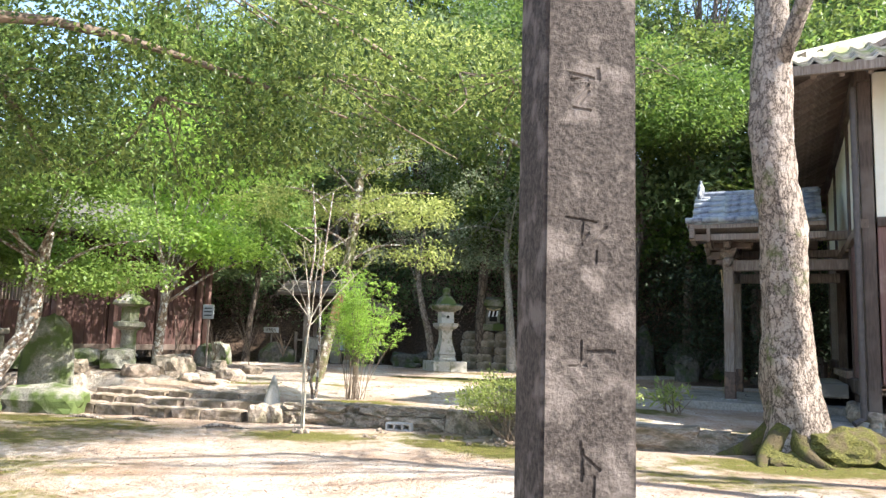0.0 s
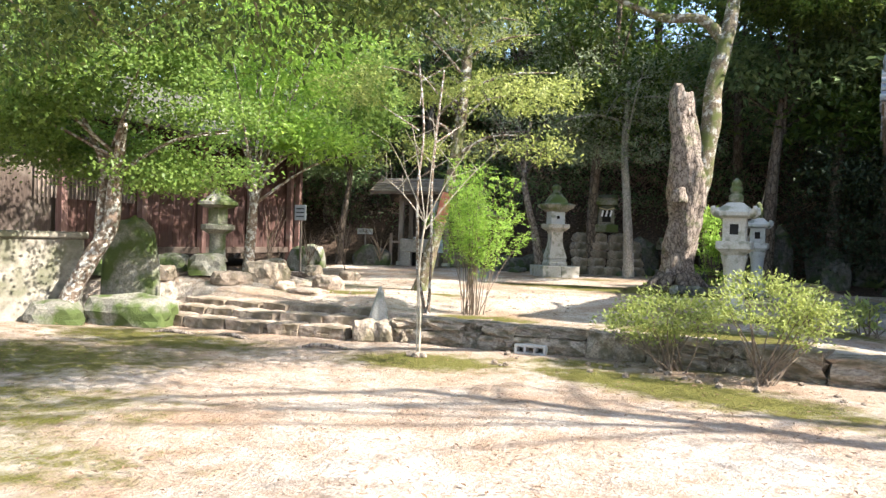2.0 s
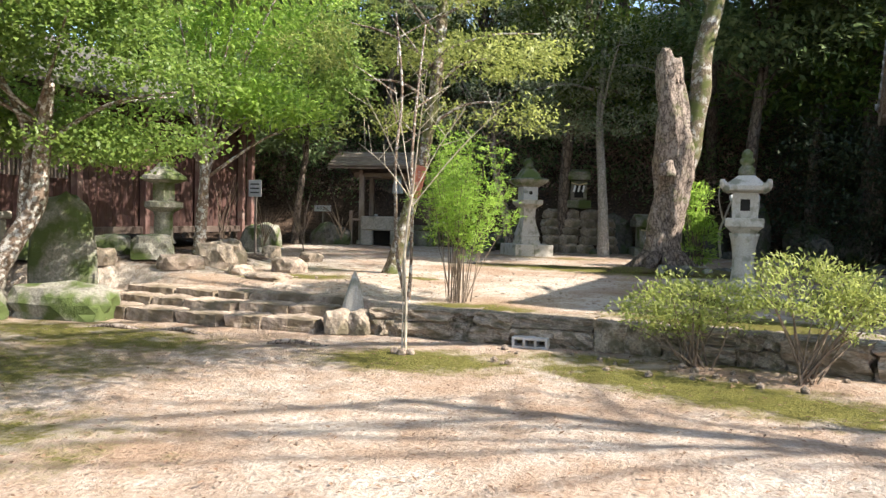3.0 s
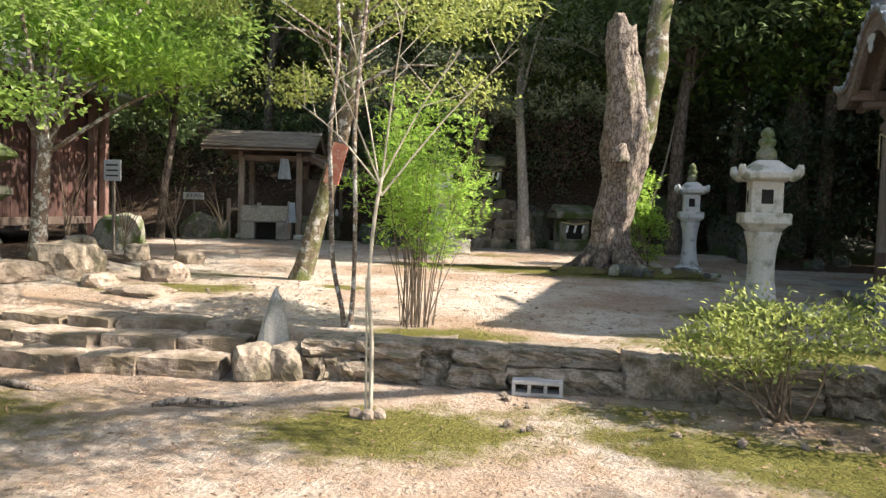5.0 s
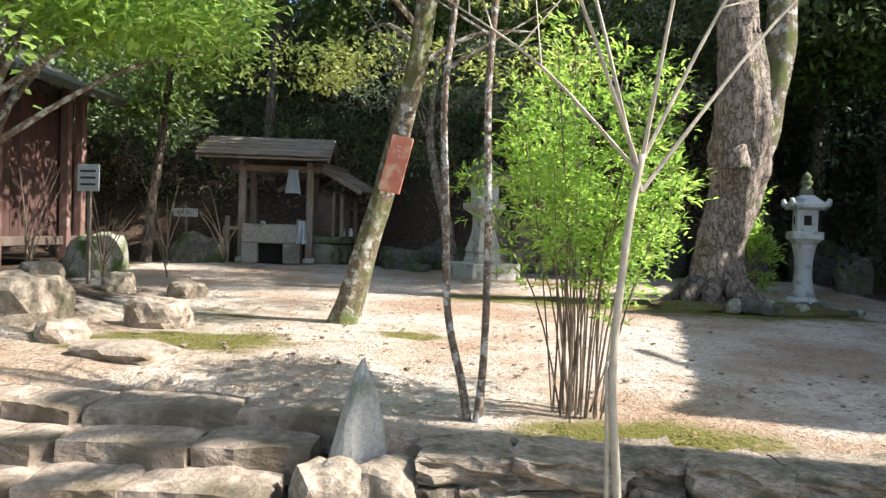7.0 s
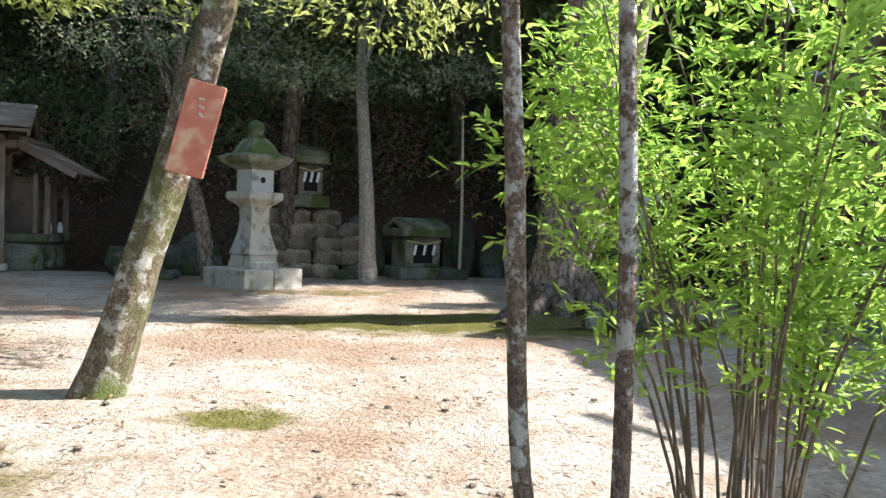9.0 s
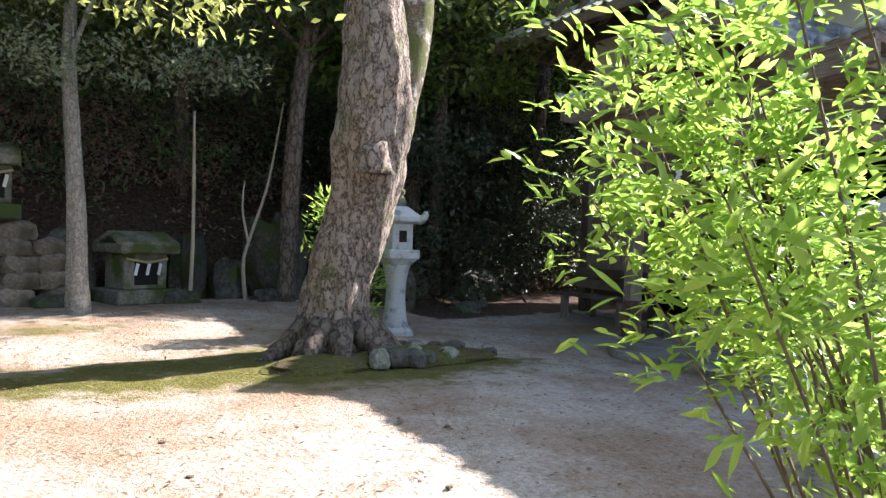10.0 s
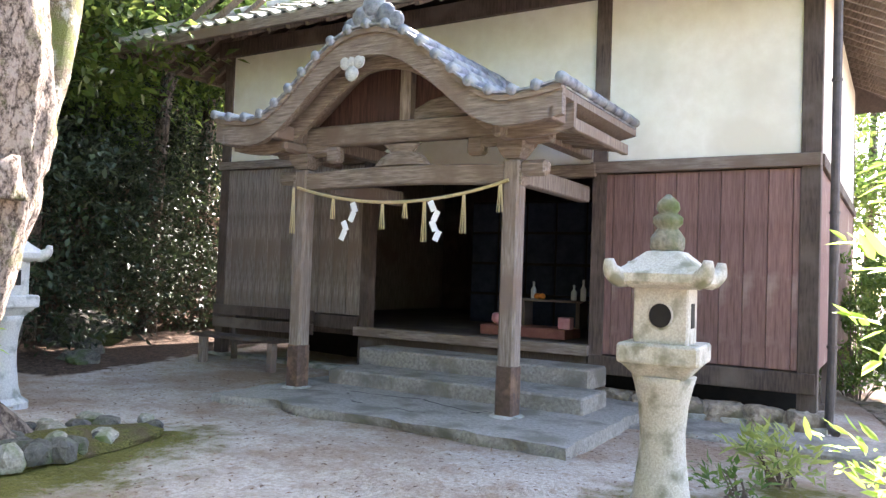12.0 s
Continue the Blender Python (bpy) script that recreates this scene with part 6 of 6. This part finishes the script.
def stake_sign(x, y, h, w, hh, words, label):
    t = thing("sign", label, "sign", pose(x, y, g(x, y), 0, 0, -18))
    part("stake", bx(0.05, 0.04, h, (0, 0.03, h / 2), 0.005), WOOD, t)
    part("board", bx(w, 0.02, hh, (0, 0, h), 0.004), SIGNW if not words else SIGNW, t)
    if words:
        cu = bpy.data.curves.new("words", "FONT")
        cu.body, cu.size, cu.extrude, cu.align_x, cu.align_y = words, hh * 0.62, 0.002, "CENTER", "CENTER"
        cu.materials.append(INK)
        ob = new("lettering", cu)
        ob.parent = t
        ob.matrix_basis = pose(0, -0.013, h, 90, 0, 0)
    else:
        for k in range(3):
            part("lettering", bx(w * 0.7, 0.004, 0.03, (0, -0.012, h + hh * (0.25 - 0.25 * k)), 0), INK, t)


stake_sign(-8.05, 24.0, 1.05, 0.62, 0.18, "お手洗い", "small white direction sign on a stake")
stake_sign(-7.3, 17.6, 1.45, 0.36, 0.36, "", "small grey notice board on a stake")


# ---- concrete block and standing stone ----
def block():
    t = bmesh.new()
    bx(0.39, 0.19, 0.028, (0, 0, 0.106), 0.003, bm=t)
    bx(0.39, 0.19, 0.028, (0, 0, 0.014), 0.003, bm=t)
    for x in (-0.181, -0.062, 0.062, 0.181):
        bx(0.028, 0.188, 0.066, (x, 0, 0.06), 0.002, bm=t)
    solo("concrete_block", t, CONCRETE, "grey hollow concrete block with three square holes", "block", pose(-0.78, 10.40, 0.0, 0, 0, -8))
    # black strip paints the shade inside the three holes
    ob = solo("block_backing", bx(0.33, 0.01, 0.06, (0, 0.085, 0.06), 0), BLACK, "black strip for the shade inside the block holes", "earth", pose(-0.78, 10.40, 0.0, 0, 0, -8), kind="structure")


block()
st = rock(0.34, 0.22, 0.62, 77, 3, jag=0.15)
for v in st.verts:
    k = max(0.0, v.co.z / 0.62)
    v.co.x = v.co.x * (1.05 - 0.85 * k) + 0.03 * k
    v.co.y *= 1.0 - 0.5 * k
solo("standing_stone", st, STONE, "pointed grey standing stone at the steps", "stone", pose(-2.97, 10.93, 0.12, 0, 0, 15))
for x, y, w, h, a in ((-3.08, 10.70, 0.36, 0.30, 20), (-2.80, 10.74, 0.36, 0.30, -10)):
    solo("corner_stone", rock(w, 0.4, h, 80 + a, 3, jag=0.18), WALLSTONE, "rough brown corner stone of the steps", "stone", pose(x, y, 0.0, 0, 0, a), "corner stones")

# thin bare stems before the dark slope
for pts, rad in (([(0, 0, -0.1), (-0.08, 0, 0.6), (0.05, 0, 1.1), (0.35, 0, 2.0), (0.6, 0, 3.4)], [0.04, 0.035, 0.03, 0.025, 0.012]), ([(0.02, 0, 0.9), (-0.12, 0, 1.5), (-0.10, 0, 2.0)], [0.025, 0.02, 0.012])):
    solo("dead_tree", limb(pts, rad, 8, 5), BARK_THIN, "thin pale dead tree at the foot of the slope", "tree", pose(3.2, 22.7, g(3.2, 22.7)), "dead trees", smooth=True)
solo("dead_tree", limb([(0, 0, -0.1), (0.02, 0, 1.2), (-0.02, 0, 3.0)], [0.035, 0.03, 0.02], 8, 5), BARK_THIN, "thin pale dead tree at the foot of the slope", "tree", pose(2.15, 22.6, g(2.15, 22.6)), "dead trees", smooth=True)
rng = random.Random(71)
for k in range(4):
    x, y = -7.9 + 0.6 * k, 17.2 + 0.9 * (k % 4)
    t = thing("bare_shrub", "leafless twiggy shrub beside the yard", "shrub", pose(x, y, g(x, y)), "bare shrubs")
    for j in range(9):
        a = rng.uniform(0, 6.28)
        e = Vector((0.45 * math.cos(a), 0.45 * math.sin(a), rng.uniform(0.8, 1.7)))
        s = Vector((0, 0, rng.uniform(0, 0.7)))
        part("twig", limb([s, s.lerp(e, 0.5) + Vector((0, 0, 0.08)), e], [0.012, 0.007, 0.003], 5, 3), TWIG, t)
# exposed roots on the yard
for x, y, a in ((-4.4, 10.05, 165), (-5.3, 10.2, 190), (-3.6, 9.7, 10)):
    solo("surface_root", limb([(0, 0, -0.02), (0.25, 0.03, 0.03), (0.5, -0.02, 0.02), (0.8, 0.05, -0.03)], [0.02, 0.03, 0.022, 0.01], 8, 5, None, 0.2), BARK_PALE, "thin exposed root on the sandy ground", "root", pose(x, y, g(x, y), 0, 0, a), "surface roots", smooth=True)

# tree beside the yard whose bare limbs throw long shadows over the sand
slim_tree(8.3, 5.4, [(0, 0, -0.1), (0.1, 0.1, 2.0), (-0.1, 0.2, 4.0), (0.1, 0.4, 6.5), (0.0, 0.2, 9.0)], [0.2, 0.16, 0.13, 0.10, 0.06], BARK, "tall thin-crowned tree beside the yard", [(-0.3, -1.0, 8.2, 1.6, 1.8, 1.2, 16), (0.4, 1.6, 7.4, 1.4, 1.5, 1.0, 14), (-2.6, -1.6, 9.0, 1.3, 1.3, 0.6, 22), (-3.4, -2.4, 9.2, 1.2, 1.2, 0.6, 16)], L_MID, 0.10, 0.045, 26, 72, 16, 0.25)
slim_tree(9.6, 7.0, [(0, 0, -0.1), (0.0, -0.2, 2.5), (0.2, -0.6, 5.0), (0.1, -1.0, 7.5)], [0.16, 0.13, 0.10, 0.06], BARK, "tall thin-crowned tree beside the yard", [(0.1, -1.2, 7.6, 1.6, 1.6, 1.0, 16)], L_MID, 0.10, 0.045, 26, 73, 12, 0.25)

# mossy mound with roots at the foot of the old tree
for x, y, w, d, h, a in ((1.75, 16.85, 1.7, 0.9, 0.16, -15), (0.75, 16.95, 1.3, 0.8, 0.14, 10)):
    solo("moss_mound", rock(w, d, h, 91 + a, 3, box=0.1, jag=0.25), MOSS, "low olive moss mound among the tree roots", "moss", pose(x, y, g(x, y) - 0.03, 0, 0, a), "moss mounds")
rng = random.Random(44)
for k in range(26):
    x, y = 1.95 + rng.uniform(-0.7, 0.9), 17.0 + rng.uniform(-0.45, 0.4)
    s = rng.uniform(0.12, 0.26)
    solo("root_stone", rock(s * 1.2, s, s * 0.6, 400 + k % 6, 2), DARKROCK if k % 3 else MOSSY, "dark small stone ringing the tree mound", "rock", pose(x, y, g(x, y) + 0.02, 0, 0, rng.uniform(0, 360)), "stones among the roots")


# ---- wooded slope: undergrowth, trunks and far crowns ----
def hillside():
    rng = np.random.default_rng(77)
    for label, name, lm, n, size, zlo, zhi, seed in (("dense dark green undergrowth on the slope", "undergrowth", L_BACK, 2300, 0.13, 0.1, 1.6, 1), ("withered brown ferns and dead leaves on the slope", "dead_ferns", L_BROWN, 1500, 0.12, 0.0, 1.0, 2)):
        x = rng.uniform(-17, 16, n)
        y = 23.8 + 2.4 * sm((-2.6 - x) / 1.5) - 0.25 * np.clip(x - 4, 0, 30) + rng.uniform(0.2, 1, n) ** 1.4 * 15 - 0.6
        keep = ~((np.abs(x + 5.6) < 2.4) & (y < 26.2))
        keep &= ~((x > 3.3) & (y < 20.3 + 0 * x))
        x, y = x[keep], y[keep]
        z = gz(x, y) + rng.uniform(zlo, zhi, len(x))
        blobs = [(a, b, c, 0.8, 0.8, 0.5, 4) for a, b, c in zip(x, y, z)]
        c, d = clumps(rng, blobs, 22, 0.26)
        ob = leaves(name, c, d, size, size * 0.42, lm, None, seed=seed)
        tagged(ob, label, "undergrowth", kind="stuff")


hillside()
r_ = np.random.default_rng(78)
xs_ = r_.uniform(4.6, 13, 330)
ys_ = np.where(xs_ < 7.4, r_.uniform(20.0, 25.0, 330), r_.uniform(21.2, 25.0, 330))
c_, d_ = clumps(r_, [(a, b, g(a, b) + h, 0.7, 0.7, 0.5, 4) for a, b, h in zip(xs_, ys_, r_.uniform(0.1, 3.4, 330))], 24, 0.26)
# tall back row added to keep the sun off the thicket in front
x2_ = r_.uniform(9.0, 17, 260)
y2_ = r_.uniform(21.1, 26.5, 260)
c2_, d2_ = clumps(r_, [(a, b, g(a, b) + h, 0.9, 0.9, 0.7, 4) for a, b, h in zip(x2_, y2_, r_.uniform(0.3, 8.5, 260))], 24, 0.34)
c_, d_ = np.concatenate([c_, c2_]), np.concatenate([d_, d2_])
tagged(leaves("thicket", c_, d_, 0.13, 0.055, L_DEEP, None, seed=79), "dense dark evergreen thicket beside the hall, tall back row added against the sun", "thicket", kind="stuff")


def forest_tree(x, y, h, crown, lm, seed, per=46):
    z = g(x, y)
    t = thing("forest_tree", "tall evergreen woodland tree on the slope", "tree", pose(x, y, z), "woodland trees")
    rng = random.Random(seed)
    lean = rng.uniform(-0.6, 0.6)
    part("trunk", limb([(0, 0, -0.3), (0.2 * lean, 0, h * 0.35), (lean, 0, h * 0.75), (lean * 1.2, 0, h)], [0.17, 0.14, 0.09, 0.03], 9, 5, None, 0.2, seed), BARK, t, smooth=True)
    blobs = []
    for k in range(12):
        a = k * 2.4 + seed
        r = crown * rng.uniform(0.3, 0.9)
        blobs.append((lean + r * math.cos(a), r * math.sin(a), h * rng.uniform(0.42, 1.02), crown * 0.5, crown * 0.5, crown * 0.35, 16))
        part("branch", limb([(lean * 0.7, 0, h * 0.45 + k * 0.15), blobs[-1][:3]], [0.05, 0.012], 6, 2), BARK, t)
    c, d = clumps(np.random.default_rng(seed), blobs, per, 0.34)
    leaves("crown", c, d, 0.21, 0.095, lm, t, seed=seed)


rng = random.Random(14)
spots = []
for row, y0 in enumerate((24.6, 27.5, 31.0, 35.0, 40.0)):
    for k in range(9):
        spots.append((-16 + 4.0 * k + rng.uniform(-1.2, 1.2), y0 + rng.uniform(-0.8, 0.8) - (0.25 * max(0, -12 + 4.0 * k)), 7.5 + row * 1.4 + rng.uniform(-0.8, 1.5)))
for k, (x, y, h) in enumerate(spots):
    if (x > 4.0 and y < 21.5) or (-8.5 < x < -3.5 and y < 26.8):
        continue
    forest_tree(x, y, h, rng.uniform(2.0, 3.0), (L_DARK, L_BACK, L_MID, L_BACK)[k % 4], 100 + k)
# first five added beside the hall to shade the back of the terrace
for k, (x, y, h) in enumerate([(5.4, 23.2, 9.0), (7.2, 22.4, 9.6), (9.8, 22.0, 10), (12.0, 21.6, 10), (8.5, 24.0, 10), (-15, 10, 8), (-14, 3, 8), (-10, 2.0, 7), (-16, 17, 9), (-13, 25, 8), (12, 25.5, 8), (17, 14, 8), (19, 9, 8), (14, 3, 7.5), (18, 5, 8), (23, 10, 9), (24, 6, 9), (16, 0, 8), (22, 15, 9), (-19, 22, 13), (-15, 29, 14), (-10, 33, 14), (-21, 14, 12), (-5, 36, 14), (1, 38, 14), (-23, 27, 15)]):
    forest_tree(x, y, h, 2.4, (L_MID, L_DARK, L_MAPLE)[k % 3], 150 + k, 40)


# ---- terrace wall, steps and loose stones ----
tw_ = thing("terrace_wall", "low rough stone retaining wall along the terrace", "wall", kind="structure")
rng = random.Random(21)


def wall_stone(seed):
    """A roughly squared stone of unit size on its base: flat top, broken face."""
    bm = bmesh.new()
    bmesh.ops.create_cube(bm, size=1.0, matrix=Matrix.Translation((0, 0, 0.5)))
    bmesh.ops.subdivide_edges(bm, edges=bm.edges[:], cuts=5, use_grid_fill=True)
    o = Vector((seed * 2.3, seed, 0))
    for v in bm.verts:
        q = v.co - Vector((0, 0, 0.5))
        far = max(abs(q.x), abs(q.z)) / 0.5
        v.co.y += 0.16 * max(0.0, far - 0.7) if q.y < 0 else 0
        v.co += Vector((0.10, 0.22, 0.06)) * noise.noise(q * 2.6 + o) + 0.075 * noise.noise_vector(q * 6 + o) + 0.02 * noise.noise_vector(q * 14 + o)
    return mesh_of("stone", bm, WALLSTONE)


meshes = [wall_stone(200 + k) for k in range(12)]
x = -2.66
while x < 8.8:
    w = rng.uniform(0.34, 0.95)
    y = float(edge_y(x + w / 2)) + 0.20
    slope = math.degrees(math.atan2(float(edge_y(x + w)) - float(edge_y(x)), w))
    top = g(x + w / 2, y + 0.45) + 0.005
    rows = 1 if rng.random() < 0.45 else 2
    z = -0.03
    for r in range(rows):
        h = (top - z) if r == rows - 1 else top * rng.uniform(0.45, 0.62) + 0.03
        n = 1 if rows == 1 or rng.random() < 0.35 else 2
        cutx = w * (0.5 if n == 1 else rng.uniform(0.35, 0.65))
        for x0, ww in (((0, w),) if n == 1 else ((0, cutx), (cutx, w - cutx))):
            ob = new("stone", meshes[rng.randrange(12)])
            ob.parent = tw_
            ob.matrix_basis = pose(x + x0 + ww / 2, y + rng.uniform(-0.035, 0.03) + 0.03 * r, z, 0, rng.uniform(-2, 2), slope) @ Matrix.Diagonal((ww * 1.02, 0.42, h * 1.0, 1))
        z += h
    x += w


def step_row(name, x0, x1, y, z0, h, depth, seed, lens):
    t = thing(name, "worn natural stone step of the terrace stairs", "step", None, "terrace steps")
    rng = random.Random(seed)
    x = x1
    k = 0
    while x > x0:
        w = lens[k % len(lens)] * rng.uniform(0.9, 1.1)
        bm = bmesh.new()
        bmesh.ops.create_cube(bm, size=1.0, matrix=Matrix.Diagonal((w - 0.02, depth, h, 1)))
        bmesh.ops.subdivide_edges(bm, edges=bm.edges[:], cuts=7, use_grid_fill=True)
        o = Vector((seed * 5 + k, 0, 0))
        for v in bm.verts:
            q = v.co.copy()
            edge = min(1.0, max(abs(q.x) / (w / 2), abs(q.y) / (depth / 2)) ** 6) * (1 if q.z > 0 else 0)
            v.co.z -= 0.022 * edge
            v.co += 0.028 * noise.noise_vector(q * 2.6 + o) + 0.016 * noise.noise_vector(q * 9 + o) + 0.008 * noise.noise_vector(q * 22 + o)
        yy = y + (0.0 if x > -4.4 else 0.22 * (-4.4 - x))
        part("stone", bm, STEPSTONE, t, at=pose(x - w / 2, yy + depth / 2, z0 + h / 2, 0, 0, -3 if x > -4.4 else -13))
        x -= w
        k += 1


step_row("stone_step", -6.9, -3.32, 10.60, -0.05, 0.22, 0.50, 1, (0.72, 0.46, 0.62, 0.8))
step_row("stone_step", -6.7, -3.18, 10.93, 0.08, 0.20, 0.46, 2, (0.55, 0.62, 0.85))
step_row("stone_step", -6.3, -3.02, 11.24, 0.16, 0.215, 0.46, 3, (0.66, 0.8, 0.45))

# loose stones before the wall and scattered pebbles
rng = random.Random(33)
pm = [mesh_of("pebble", rock(1, 0.8, 0.6, 300 + k, 1, jag=0.25), STEPSTONE) for k in range(6)]
for k in range(46):
    x, y = rng.uniform(-1.2, 2.6), 0
    y = float(edge_y(x)) - rng.uniform(0.2, 1.1)
    s = rng.uniform(0.03, 0.11)
    ob = new("loose_stone", pm[k % 6])
    ob.matrix_basis = pose(x, y, g(x, y) - 0.005, 0, 0, rng.uniform(0, 360)) @ Matrix.Diagonal((s, s, s, 1))
    tagged(ob, "small rough stone lying before the terrace wall", "rock", "loose stones")


dm = [mesh_of("pebble", rock(1, 0.8, 0.55, 320 + k, 1, jag=0.3), STEPSTONE) for k in range(6)]
for k in range(110):
    x, y = rng.uniform(-5.2, 0.6), rng.triangular(11.2, 16.5, 12.0)
    s_ = rng.uniform(0.015, 0.06)
    ob = new("loose_stone", dm[k % 6])
    ob.matrix_basis = pose(x, y, g(x, y) + 0.004, 0, 0, rng.uniform(0, 360)) @ Matrix.Diagonal((s_, s_, s_ * 0.7, 1))
    tagged(ob, "small grey-brown stone lying on the sandy terrace", "rock", "terrace pebbles")


# ---- fallen leaves ----
def fallen_leaves():
    r = np.random.default_rng(90)
    n = 9000
    x = r.uniform(-8, 6, n)
    y = r.uniform(2, 22.5, n)
    z = gz(x, y) + 0.024
    c = np.stack([x, y, z], -1)
    d = r.normal(0, 1, (n, 3)) * (1, 1, 0.08)
    d /= np.linalg.norm(d, axis=1)[:, None]
    rng2 = np.random.default_rng(5)
    V, F = [], []
    L, W = 0.05 * rng2.uniform(0.5, 1.3, n), 0.022 * rng2.uniform(0.6, 1.3, n)
    S = np.stack([-d[:, 1], d[:, 0], np.zeros(n)], -1)
    up = np.array((0, 0, 1.0)) * rng2.uniform(0.1, 0.6, n)[:, None]
    V = np.stack([c - d * L[:, None] / 2, c + S * W[:, None] / 2 + up * 0.015, c + d * L[:, None] / 2 + up * 0.01, c - S * W[:, None] / 2 + up * 0.015], 1).reshape(-1, 3)
    me = bpy.data.meshes.new("fallen_leaves")
    b = np.arange(n) * 4
    me.from_pydata(V.tolist(), [], np.stack([b, b + 1, b + 2, b + 3], -1).tolist())
    me.materials.append(LITTER)
    tagged(new("fallen_leaves", me), "brown fallen leaves scattered over the ground", "leaves", kind="stuff")


fallen_leaves()
